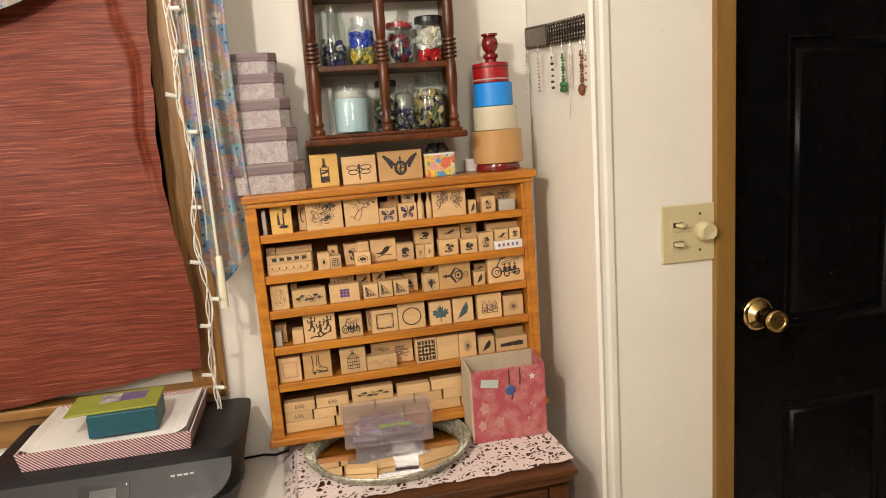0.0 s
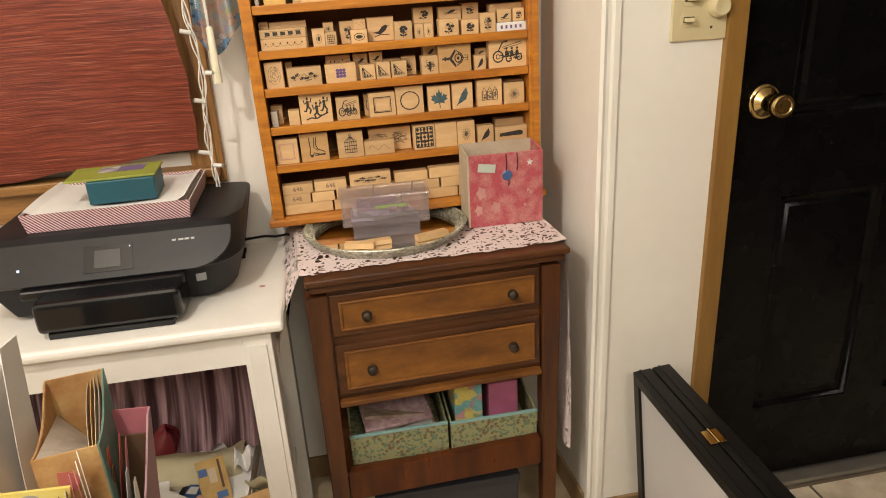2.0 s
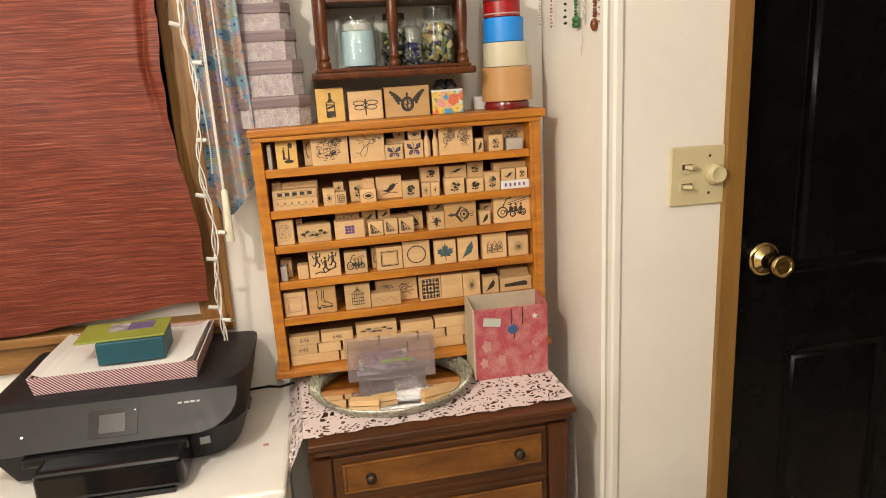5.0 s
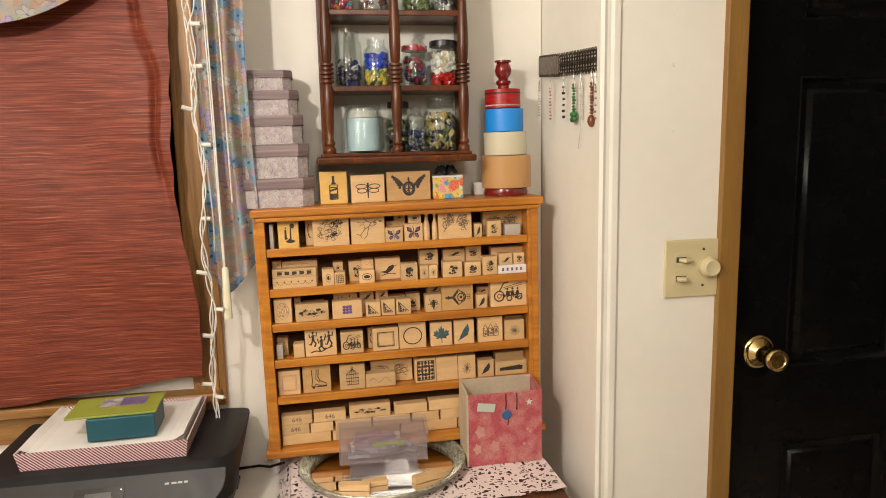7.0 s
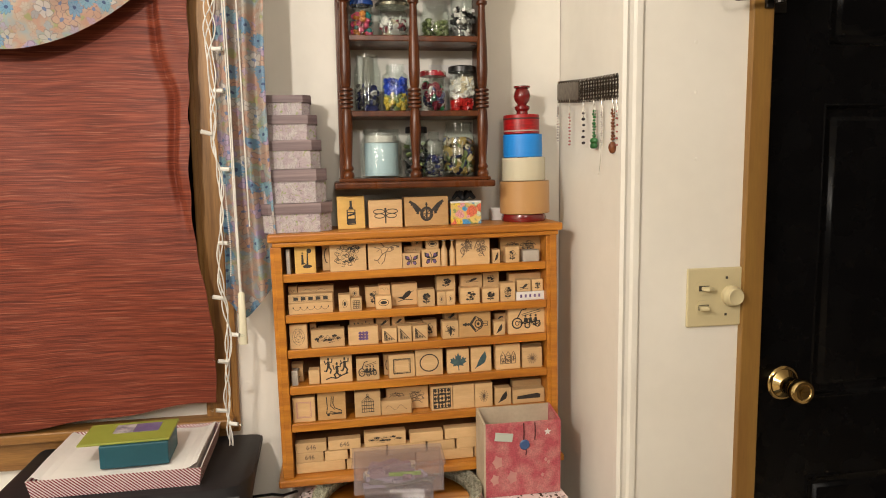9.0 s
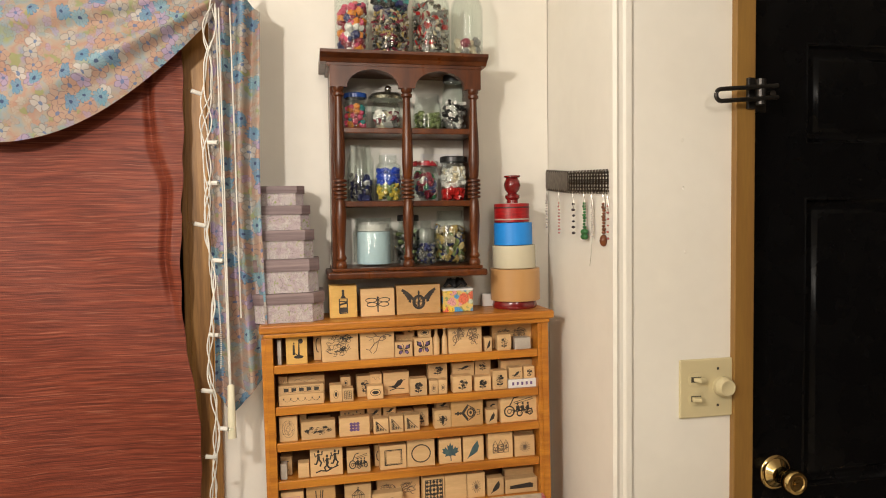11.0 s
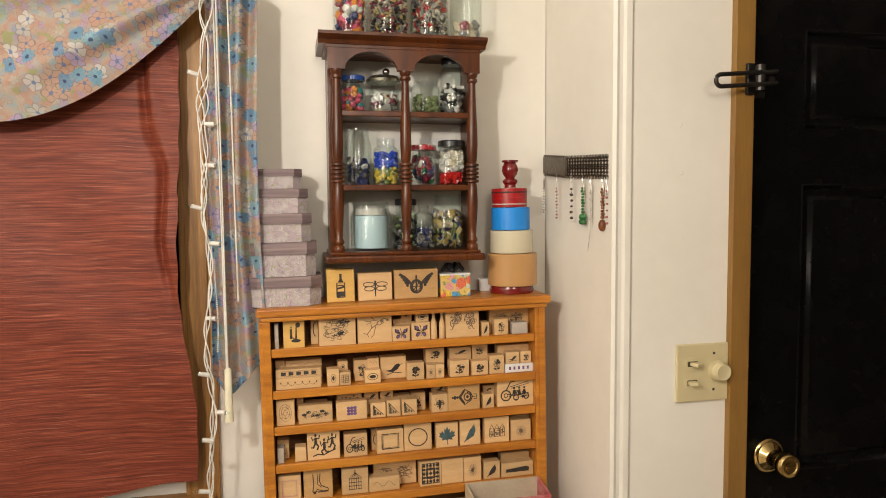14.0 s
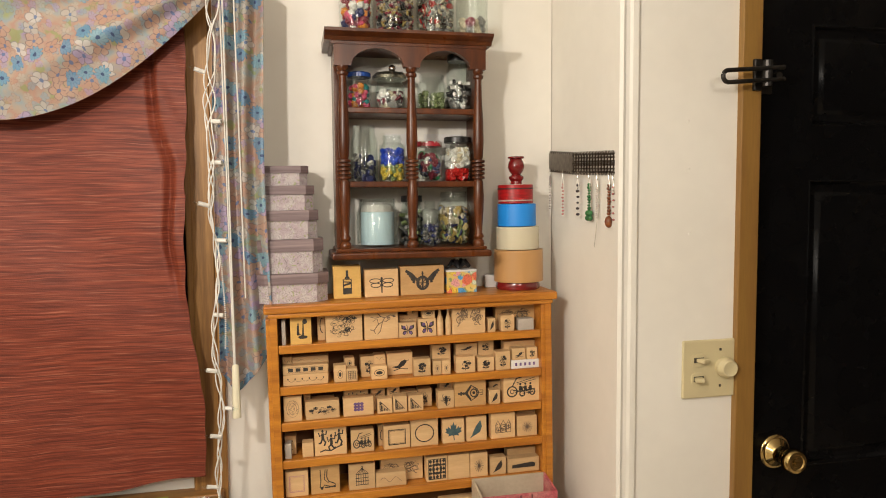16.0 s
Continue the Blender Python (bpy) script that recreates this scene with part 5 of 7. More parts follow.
for u, n, mat_, r, drop, label in ((0.035, 7, CLEARBEAD, 0.0035, 0.10, "pale bead drop earring"), (0.29, 6, PINKBEAD, 0.003, 0.105, "pink bead wire earring"), (0.53, 4, DARKBEAD, 0.0042, 0.098, "silver loop earring with dark beads"), (0.68, 6, GREENBEAD, 0.0045, 0.088, "green glass bead earring with clover"), (0.78, 9, CLEARBEAD, 0.003, 0.10, "clear bead chain earring"), (0.92, 6, AMBER, 0.0045, 0.088, "amber and brown bead earring"), (0.97, 4, PINKBEAD, 0.003, 0.10, "small pink drop earring")):
    top = plate_place(u, 0.0) + Vector((-0.003, 0, 0))
    r, n_beads = r * 0.85, int(n * 1.7)
    er = thing("earring", label + " hanging from the bronze band", "earring", tuple(top), "earrings on the rack")
    bm = tube([top + Vector((0, 0.003 * math.sin(k), 0.004 - drop * 0.45 * k / 6)) for k in range(7)], 0.0006, 5)
    add_tube(bm, [top + Vector((0, 0.004 * math.cos(a * 0.785), -0.012 - drop * 0.12 + 0.012 * math.sin(a * 0.785))) for a in range(8)], 0.0008, 4, True)
    part("hook", bm, SILVER, er, "", True)
    for k in range(n_beads):
        bm = bmesh.new()
        bead(bm, top + Vector((0, 0.0012 * math.sin(k * 2.1), -drop * (0.28 + 0.62 * k / max(1, n_beads - 1)))), r * (1 + 0.15 * math.sin(k * 1.7)), 0.8)
        part("bead", bm, mat_, er, "", True)
    if mat_ is GREENBEAD:
        bm = bmesh.new()
        for k in range(4):
            bead(bm, top + Vector((0, 0.007 * math.cos(k * 1.571 + 0.78), -drop * 1.0 + 0.007 * math.sin(k * 1.571 + 0.78))), 0.0062)
        part("clover", bm, GREENBEAD, er, "green clover bead", True)
    if mat_ is AMBER:
        bm = bmesh.new()
        bead(bm, top + Vector((0, 0, -drop * 1.08)), 0.008, 1.5)
        part("pendant", bm, AMBER, er, "dark oval pendant", True)
    if n == 9:
        part("loose_thread", tube([top + Vector((0, 0, -drop * 0.9)), top + Vector((0, 0.004, -drop * 1.2)), top + Vector((0, 0.012, -drop * 1.5))], 0.0006, 4), SILVER, er)

# ---- jars ----
def jar(x0, x1, z, h, y, lid=None, label="", square=False, neck=0.72, wall=GLASS):
    """A glass jar with a shoulder and a threaded neck."""
    cx, r = (x0 + x1) / 2, (x1 - x0) / 2
    ob = thing("glass_jar", label, "jar", (cx, y, z), "jars in the cabinet")
    prof = [(0, z + 0.0005), (r * 0.86, z + 0.0005), (r * 0.97, z + 0.003), (r, z + 0.008), (r, z + h * 0.70), (r * 0.93, z + h * 0.78), (r * neck, z + h * 0.84), (r * neck, z + h * 0.90), (r * neck * 1.06, z + h * 0.915), (r * neck * 1.06, z + h * 0.935), (r * neck, z + h * 0.945), (r * neck, z + h), (r * neck - 0.002, z + h), (r * neck - 0.002, z + h * 0.85), (r * 0.9 - 0.002, z + h * 0.77), (r - 0.002, z + h * 0.69), (r - 0.002, z + 0.008), (0, z + 0.004)]
    if square:
        bm = lathe(cx, y, prof, 28)
        for v in bm.verts:
            dx, dy = v.co.x - cx, v.co.y - y
            rad = math.hypot(dx, dy)
            if v.co.z < z + h * 0.78 and rad > 1e-5:
                k = (abs(dx / rad) ** 6 + abs(dy / rad) ** 6) ** (-1 / 6)
                v.co.x, v.co.y = cx + dx * k * 0.93, y + dy * k * 0.93
    else:
        bm = lathe(cx, y, prof, 28)
    part("glass", bm, wall, ob, "", True)
    if lid:
        lr = r * neck * 1.12
        part("lid", lathe(cx, y, [(0, z + h * 0.9), (lr, z + h * 0.9), (lr, z + h * 1.01), (lr * 0.93, z + h * 1.03), (0, z + h * 1.03)], 28), lid, ob, "", True)
    return ob, cx, r


def filling(ob, cx, y, r, z0, z1, mats, size, shape="bead", seed=1, count=70):
    """Loose beads, buttons or dice packed in a jar, a part for each colour."""
    rnd = random.Random(seed)
    heaps = [bmesh.new() for _ in mats]
    for k in range(count):
        bm = heaps[k % len(mats)]
        a, q = rnd.random() * 6.283, math.sqrt(rnd.random()) * max(0.001, r - size * 1.2)
        if rnd.random() < 0.6:
            q = max(0.001, r - size * 1.3)
        c = Vector((cx + q * math.cos(a), y + q * math.sin(a), z0 + size + rnd.random() * max(0.001, z1 - z0 - size)))
        if shape == "bead":
            v = bmesh.ops.create_icosphere(bm, subdivisions=1, radius=size * rnd.uniform(0.7, 1.15))["verts"]
        elif shape == "button":
            v = bmesh.ops.create_cone(bm, cap_ends=True, segments=12, radius1=size * rnd.uniform(0.7, 1.3), radius2=size * 0.9, depth=size * 0.4)["verts"]
        elif shape == "stick":
            v = bmesh.ops.create_cube(bm, size=size)["verts"]
            for p in v:
                p.co.z *= 4
        else:
            v = bmesh.ops.create_cube(bm, size=size * 1.6)["verts"]
        bmesh.ops.rotate(bm, verts=v, matrix=Euler((rnd.random() * 3, rnd.random() * 3, rnd.random() * 3)).to_matrix())
        bmesh.ops.translate(bm, verts=v, vec=c)
    for bm, m in zip(heaps, mats):
        tagged(part("filling", bm, m, ob, "", shape == "bead"), kind="stuff")


def plain(name, c, rough=0.35, **k):
    return pmat(name, c, tuple(v * 0.8 for v in c), 20.0, rough=rough, **k)


P_PINK, P_ORANGE, P_TEAL = plain("pink_plastic", (0.62, 0.08, 0.16)), plain("orange_plastic", (0.70, 0.24, 0.03)), plain("teal_plastic", (0.04, 0.26, 0.26))
P_BLUE, P_YELLOW, P_WHITE = plain("blue_plastic", (0.015, 0.06, 0.48)), plain("yellow_plastic", (0.62, 0.45, 0.06)), plain("white_plastic", (0.72, 0.70, 0.66))
P_RED, P_GREEN, P_BLACK = plain("red_plastic", (0.50, 0.015, 0.012)), plain("green_plastic", (0.02, 0.22, 0.08)), plain("black_plastic", (0.012, 0.012, 0.012))
P_NAVY, P_GREY, P_SAGE = plain("navy_beads", (0.03, 0.035, 0.12)), plain("grey_beads", (0.20, 0.19, 0.18)), plain("sage_beads", (0.22, 0.27, 0.11))
P_GOLD, P_CREAM, P_MAROON = plain("gold_buttons", (0.42, 0.30, 0.10)), plain("cream_buttons", (0.58, 0.50, 0.36)), plain("maroon_beads", (0.22, 0.02, 0.04))
BLUELID, TINLID = plain("blue_tin_lid", (0.02, 0.07, 0.30), 0.25), plain("tin_lid", (0.5, 0.48, 0.44), 0.25, metal=1.0)
ORNATE = pmat("ornate_silver_lid", (0.42, 0.40, 0.30), (0.10, 0.10, 0.07), 160.0, rough=0.3, metal=0.9)
YJ = 1.575
zA, zB, zC, zD = 1.7098, 1.5588, 1.4213, 1.8593
j, cx, r = jar(0.032, 0.084, zA, 0.076, YJ, BLUELID, "small glass jar of pink and orange beads, blue lid", neck=0.85)
filling(j, cx, YJ, r, zA, zA + 0.050, [P_PINK, P_ORANGE, P_PINK, P_TEAL], 0.0075, seed=2, count=60)
j, cx, r = jar(0.090, 0.155, zA, 0.070, YJ, None, "square glass jar with an ornate silver lid", True, neck=0.85)
filling(j, cx, YJ, r, zA, zA + 0.040, [P_GREY, P_CREAM, P_WHITE, P_MAROON], 0.009, "button", 3, 40)
lid = part("lid", lathe(cx, YJ, [(0, zA + 0.066), (0.036, zA + 0.066), (0.037, zA + 0.072), (0.030, zA + 0.079), (0.012, zA + 0.083), (0, zA + 0.083)], 26), ORNATE, j, "ornate cast silver lid", True)
bm = bmesh.new()
bead(bm, Vector((cx + 0.006, YJ, zA + 0.090)), 0.008)
part("lid_knob", bm, TINLID, lid, "", True)
j, cx, r = jar(0.182, 0.246, zA, 0.078, YJ, None, "clear glass jar half full of sage green beads", neck=0.82)
filling(j, cx, YJ, r, zA, zA + 0.038, [P_SAGE], 0.006, seed=4, count=110)
j, cx, r = jar(0.247, 0.297, zA, 0.120, YJ, P_BLACK, "tall glass jar with black lid, black and white pieces", neck=0.8)
filling(j, cx, YJ, r, zA, zA + 0.062, [P_BLACK, P_WHITE, P_GREY], 0.006, "stick", 5, 60)
j, cx, r = jar(0.038, 0.096, zB, 0.120, YJ + 0.006, None, "tall mason jar of blue and grey buttons", neck=0.8)
filling(j, cx, YJ + 0.006, r, zB, zB + 0.055, [P_NAVY, P_NAVY, P_GREY, P_WHITE], 0.0075, "button", 6, 90)
j, cx, r = jar(0.096, 0.153, zB, 0.098, YJ - 0.012, None, "glass jar of bright blue and yellow beads", neck=0.68)
filling(j, cx, YJ - 0.012, r, zB + 0.032, zB + 0.068, [P_BLUE], 0.006, seed=7, count=120)
filling(j, cx, YJ - 0.012, r, zB, zB + 0.036, [P_YELLOW, P_SAGE, P_YELLOW], 0.006, seed=8, count=110)
j, cx, r = jar(0.179, 0.235, zB, 0.084, YJ, pmat("red_white_lid", (0.60, 0.55, 0.50), (0.35, 0.02, 0.03), 45.0, rough=0.3, low=0.48, high=0.52), "glass jar of mixed round buttons, red and white lid", neck=0.9)
filling(j, cx, YJ, r, zB, zB + 0.060, [P_MAROON, P_NAVY, P_WHITE, P_GREEN, P_MAROON], 0.009, "button", 9, 60)
j, cx, r = jar(0.241, 0.301, zB, 0.094, YJ, P_BLACK, "square glass jar of white and red dice", True, neck=0.9)
filling(j, cx, YJ, r * 0.95, zB, zB + 0.026, [P_RED], 0.0065, "dice", 10, 45)
filling(j, cx, YJ, r * 0.95, zB + 0.026, zB + 0.070, [P_WHITE, P_CREAM, P_WHITE], 0.0065, "dice", 11, 75)
j, cx, r = jar(0.047, 0.137, zC, 0.102, YJ, None, "wide glass jar wrapped in a pale blue gingham band", neck=0.86)
part("gingham_band", lathe(cx, YJ, [(r * 0.80, zC + 0.004), (r * 0.80, zC + 0.073)], 36), pmat("pale_blue_gingham", (0.46, 0.62, 0.70), (0.56, 0.69, 0.74), 300.0, rough=0.7), j, "pale blue gingham paper band", True)
tagged(part("crumpled_tissue", lathe(cx, YJ, [(r * 0.78, zC + 0.074), (r * 0.74, zC + 0.088), (r * 0.5, zC + 0.094), (0, zC + 0.09)], 20), pmat("clear_tissue", (0.80, 0.78, 0.74), (0.62, 0.60, 0.56), 60.0, rough=0.3, bump=0.004), j), "crumpled pale tissue")
j, cx, r = jar(0.146, 0.196, zC, 0.105, YJ + 0.022, P_BLACK, "glass jar with black lid and metal pieces", neck=0.85)
filling(j, cx, YJ + 0.022, r, zC, zC + 0.07, [P_GREY, P_BLACK, P_SAGE], 0.006, "stick", 12, 50)
j, cx, r = jar(0.180, 0.226, zC, 0.095, YJ - 0.022, None, "small clear bottle of grey beads", neck=0.5)
filling(j, cx, YJ - 0.022, r, zC, zC + 0.045, [P_GREY, P_NAVY], 0.005, seed=13, count=90)
j, cx, r = jar(0.224, 0.298, zC, 0.116, YJ, None, "large mason jar of mixed gold and cream buttons", neck=0.78)
filling(j, cx, YJ, r, zC, zC + 0.080, [P_GOLD, P_CREAM, P_GREY, P_SAGE, P_NAVY, P_GOLD], 0.0085, "button", 14, 150)
YD = 1.562
j, cx, r = jar(0.017, 0.089, zD, 0.165, YD, None, "tall glass jar of pink and orange beads on the cabinet", neck=0.8)
filling(j, cx, YD, r, zD, zD + 0.11, [P_PINK, P_ORANGE, P_MAROON, P_PINK, P_NAVY, P_WHITE], 0.010, seed=15, count=120)
j, cx, r = jar(0.096, 0.172, zD, 0.17, YD, None, "tall glass jar of jumbled jewellery on the cabinet", neck=0.8)
filling(j, cx, YD, r, zD, zD + 0.095, [P_GOLD, P_GREY, P_MAROON, P_CREAM, P_BLACK], 0.004, "stick", 16, 330)
filling(j, cx, YD, r * 0.9, zD + 0.090, zD + 0.14, [P_NAVY, P_BLACK, P_TEAL], 0.010, "stick", 26, 60)
j, cx, r = jar(0.180, 0.262, zD, 0.165, YD, None, "large glass jar of silver grey charms on the cabinet", neck=0.72)
filling(j, cx, YD, r, zD, zD + 0.115, [P_GREY, TINLID, P_GREY, TINLID, P_CREAM, P_RED], 0.0055, "button", 17, 330)
j, cx, r = jar(0.266, 0.336, zD, 0.16, YD, None, "glass jar with a few grey stones on the cabinet", neck=0.72)
filling(j, cx, YD, r, zD, zD + 0.046, [P_GREY, P_CREAM, P_GREY, P_MAROON, P_CREAM], 0.0105, seed=18, count=40)
for x0, x1 in ((0.118, 0.172), (0.205, 0.292)):
    solo("white_label_card", box(x0, x1, 1.6235, 1.625, zB, zB + 0.108, bevel=0.0004), WHITECARD, "white paper card leaning behind the jars", "card")

# the rack hangs a little out of level, with all that stands on it
for ob in list(scene.objects):
    kind_ = ob.name.split(".")[0]
    if ob.parent is None and kind_ in ("stamp_rack", "rubber_stamp", "flower_gift_box", "white_card", "octagonal_box", "tape_stand", "tape_roll", "ribbon_spool"):
        ob.location.z += (ob.location.x - 0.163) * 0.0135
        ob.rotation_euler.y = radians(-0.77)

# ---- window, curtains, string of lights ----
win = thing("window_1", "oak-cased window covered by a rust red curtain", "window", (-0.77, W, WZ0), kind="structure")
part("window_glass", box(WX0, WX1, W + 0.05, W + 0.056, WZ0, WZ1), glass_mat("window_glass", (0.9, 0.92, 0.93)), win)
for x0, x1 in ((WX0 - 0.055, WX0 + 0.004), (WX1 - 0.006, WX1 + 0.064)):
    bm = box(x0, x1, W - 0.018, W - 0.0005, 0.862, WZ1 + 0.06, bevel=0.003)
    add_box(bm, x0 + 0.012, x1 - 0.014, W - 0.023, W - 0.018, 0.865, WZ1 + 0.055, bevel=0.002)
    part("side_casing", bm, WINWOOD, win)
part("head_casing", box(WX0 - 0.055, WX1 + 0.064, W - 0.018, W - 0.0005, WZ1 + 0.06, WZ1 + 0.12, bevel=0.003), WINWOOD, win)
SILLWOOD = pmat("sill_oak", (0.32, 0.155, 0.04), (0.20, 0.09, 0.022), 10.0, (0.35, 8, 8), rough=0.45, fine=0.4)
part("window_sill", box(WX0 - 0.07, WX1 + 0.055, W - 0.05, W - 0.0005, 0.880, 0.902, bevel=0.004), SILLWOOD, win)
part("sill_apron", box(WX0 - 0.05, WX1 + 0.045, W - 0.02, W - 0.0005, 0.812, 0.880, bevel=0.003), SILLWOOD, win)
structure("night_outside", box(-2.0, 0.4, W + 0.6, W + 0.65, 0.3, 2.6), pmat("night_dark", (0.01, 0.011, 0.014), rough=0.9), "dark night outside the window")

def slub_cloth():
    """Rust silk: wavy level threads, dark and pale, of uneven length, with a soft shine."""
    m, nt, b = _nodes("rust_slub_cloth")
    N, L = nt.nodes, nt.links
    tc, wave = N.new("ShaderNodeTexCoord"), N.new("ShaderNodeTexNoise")
    wave.inputs["Scale"].default_value, wave.inputs["Detail"].default_value = 7.0, 2.0
    L.new(tc.outputs["Object"], wave.inputs["Vector"])
    bend = N.new("ShaderNodeVectorMath")
    bend.operation, bend.inputs[1].default_value = "MULTIPLY_ADD", (0.0, 0.0, 0.013)
    L.new(wave.outputs["Color"], bend.inputs[0])
    L.new(tc.outputs["Object"], bend.inputs[2])

    def threads(scale, stretch, detail):
        mp, no = N.new("ShaderNodeMapping"), N.new("ShaderNodeTexNoise")
        mp.inputs["Scale"].default_value = stretch
        no.inputs["Scale"].default_value, no.inputs["Detail"].default_value = scale, detail
        L.new(bend.outputs[0], mp.inputs[0])
        L.new(mp.outputs[0], no.inputs["Vector"])
        return no.outputs["Fac"]

    def ramp(fac, lo, hi, c0, c1):
        r = N.new("ShaderNodeValToRGB")
        r.color_ramp.elements[0].position, r.color_ramp.elements[1].position = lo, hi
        r.color_ramp.elements[0].color, r.color_ramp.elements[1].color = (*c0, 1), (*c1, 1)
        L.new(fac, r.inputs[0])
        return r.outputs[0]

    broad, thin, pale = threads(6.0, (1.0, 1.0, 30.0), 4.0), threads(11.0, (1.0, 1.0, 44.0), 3.0), threads(8.0, (1.3, 1.0, 46.0), 2.0)
    base = ramp(broad, 0.32, 0.68, (0.135, 0.025, 0.0125), (0.250, 0.055, 0.026))
    dark = ramp(thin, 0.36, 0.60, (0.55, 0.50, 0.50), (1.05, 1.05, 1.05))
    mul = N.new("ShaderNodeVectorMath")
    mul.operation = "MULTIPLY"
    L.new(base, mul.inputs[0])
    L.new(dark, mul.inputs[1])
    mix, amount = N.new("ShaderNodeMix"), N.new("ShaderNodeMapRange")
    mix.data_type = "RGBA"
    amount.inputs["From Min"].default_value, amount.inputs["From Max"].default_value = 0.58, 0.74
    amount.inputs["To Max"].default_value = 0.55
    L.new(pale, amount.inputs["Value"])
    L.new(amount.outputs[0], mix.inputs["Factor"])
    L.new(mul.outputs[0], mix.inputs[6])
    mix.inputs[7].default_value = (0.42, 0.155, 0.094, 1)
    L.new(mix.outputs[2], b.inputs["Base Color"])
    b.inputs["Roughness"].default_value, b.inputs["Specular IOR Level"].default_value, b.inputs["Sheen Weight"].default_value = 0.55, 0.3, 0.0
    bp = N.new("ShaderNodeBump")
    bp.inputs["Strength"].default_value, bp.inputs["Distance"].default_value = 1.0, 0.0007
    L.new(thin, bp.inputs["Height"])
    L.new(bp.outputs[0], b.inputs["Normal"])
    return m


REDCLOTH = slub_cloth()


def smooth_step(a, b, t):
    t = min(1.0, max(0.0, (t - a) / (b - a)))
    return t * t * (3 - 2 * t)


def edge_x(z):
    """The curtain's free edge: gathered above, flaring out towards the hem."""
    return -0.271 - 0.004 * smooth_step(1.03, 0.93, z) - 0.027 * smooth_step(1.06, 1.33, z) + 0.011 * smooth_step(1.36, 1.80, z) + 0.0015 * math.sin(z * 60) + 0.0035 * math.exp(-((z - 1.52) / 0.006) ** 2)


def fold_x(z):
    """The pleat beside the free edge, running out to it below."""
    return -0.345 + 0.022 * smooth_step(1.68, 1.58, z) + 0.016 * smooth_step(1.46, 1.33, z) + 0.005 * math.sin(z * 17)


def red_place(u, v):
    z = 0.905 + v * 1.03
    x1, x0 = edge_x(z), -1.32
    x = x0 + (x1 - x0) * u
    fall = 0.009 * math.sin(x * 11 + 0.6 + 1.8 * v) + 0.003 * math.sin(x * 29 + 5 * v + 2 * math.sin(x * 7)) + 0.003 * math.sin(z * 19 + x * 14)
    high = smooth_step(1.28, 1.42, z)
    fx = fold_x(z)
    # the flap stands off, with a deep pleat behind it and small drags across it
    fall -= 0.016 * high * smooth_step(fx - 0.002, fx + 0.010, x)
    fall += 0.014 * high * math.exp(-((x - fx + 0.006) / 0.007) ** 2)
    if x > fx:
        fall += 0.004 * high * math.sin(z * 46 + (x - fx) * 90) * math.sin((x - fx) * 50)
    belly = -0.020 * math.sin(min(1.0, v * 1.35) * math.pi) * (0.5 + 0.5 * u)
    hem = (0.10 * (x + 0.62) if x > -0.62 else 0.03 * (x + 0.62)) + 0.003 * math.sin(x * 31)
    return (x, 1.573 + belly + fall * (0.55 + 0.45 * (1 - v)), z + 0.01 * (1 - v) + hem * (1 - v) ** 3)


rc = thing("red_curtain", "rust red slubbed cloth curtain hanging over the window", "curtain", (-0.79, 1.57, 0.9))
part("cloth", sheet(340, 60, red_place, 0.0012), REDCLOTH, rc, "", True)

va = thing("floral_scarf_valance", "sheer floral scarf draped over the window top with a hanging tail", "valance", (-0.5, 1.53, 1.1))


def swag(u, v):
    x = -1.32 + 1.155 * u
    low = 1.672 + 0.27 * max(0.0, (x + 0.60) / 0.40) ** 1.75 if x > -0.6 else 1.672 + 0.14 * ((x + 0.6) / 0.72) ** 2
    top = 1.985 - 0.02 * abs(math.sin(x * 5)) - 0.05 * max(0, (x + 0.22) / 0.08) ** 2
    z = low + (top - low) * v
    # folds fan out from the gathered end and run along the drape
    fan = math.atan2(1.99 - z, max(0.02, -0.14 - x))
    far = math.hypot(1.99 - z, -0.14 - x)
    folds = (0.012 * math.sin(fan * 19 + 1.2 * math.sin(far * 6)) + 0.005 * math.sin(fan * 41 + far * 5)) * min(1.0, far * 4)
    return (x, 1.506 - 0.022 * math.sin(v * 3.14) + folds * (0.35 + 0.65 * math.sin(v * 3.14)), z)


part("swag", sheet(130, 64, swag, 0.0008), FLORAL, va, "floral print swag", True)


def tail(u, v):
    zt, zb_ = 1.968 - 0.04 * (abs(u - 0.35) / 0.65) ** 2, 1.205 - 0.085 * math.sin(u * 3.3 + 0.25) * (1 - 0.8 * u)
    z = zb_ + (zt - zb_) * v
    wide = 1.0 + 0.12 * (1 - v) ** 4
    x = -0.18 + (-0.052 + 0.098 * u) * wide + 0.004 * math.sin(z * 7)
    return (x, 1.507 + 0.014 * math.sin(u * 17 + 0.7 * math.sin(z * 5)) + 0.004 * math.sin(z * 11), z)


part("tail", sheet(48, 70, tail, 0.0008), FLORAL, va, "gathered floral tail", True)
part("rod", tube([(-1.4, 1.535, 1.955), (-0.185, 1.535, 1.955)], 0.011, 12), WINWOOD, va, "wooden curtain rod")
part("rod_bracket", tube([(-0.2, 1.535, 1.955), (-0.2, W, 1.955)], 0.007, 8), WINWOOD, va)

wl = thing("string_lights", "white string lights with small bulbs hanging beside the window", "string lights", (-0.24, 1.485, 0.9))
CORD = pmat("white_cord", (0.72, 0.70, 0.65), (0.62, 0.60, 0.55), 30.0, rough=0.45)


BUNDLE = ((0.88, -0.236), (0.985, -0.240), (1.114, -0.231), (1.243, -0.240), (1.428, -0.230), (1.511, -0.239), (1.70, -0.236), (1.847, -0.227), (1.985, -0.214))


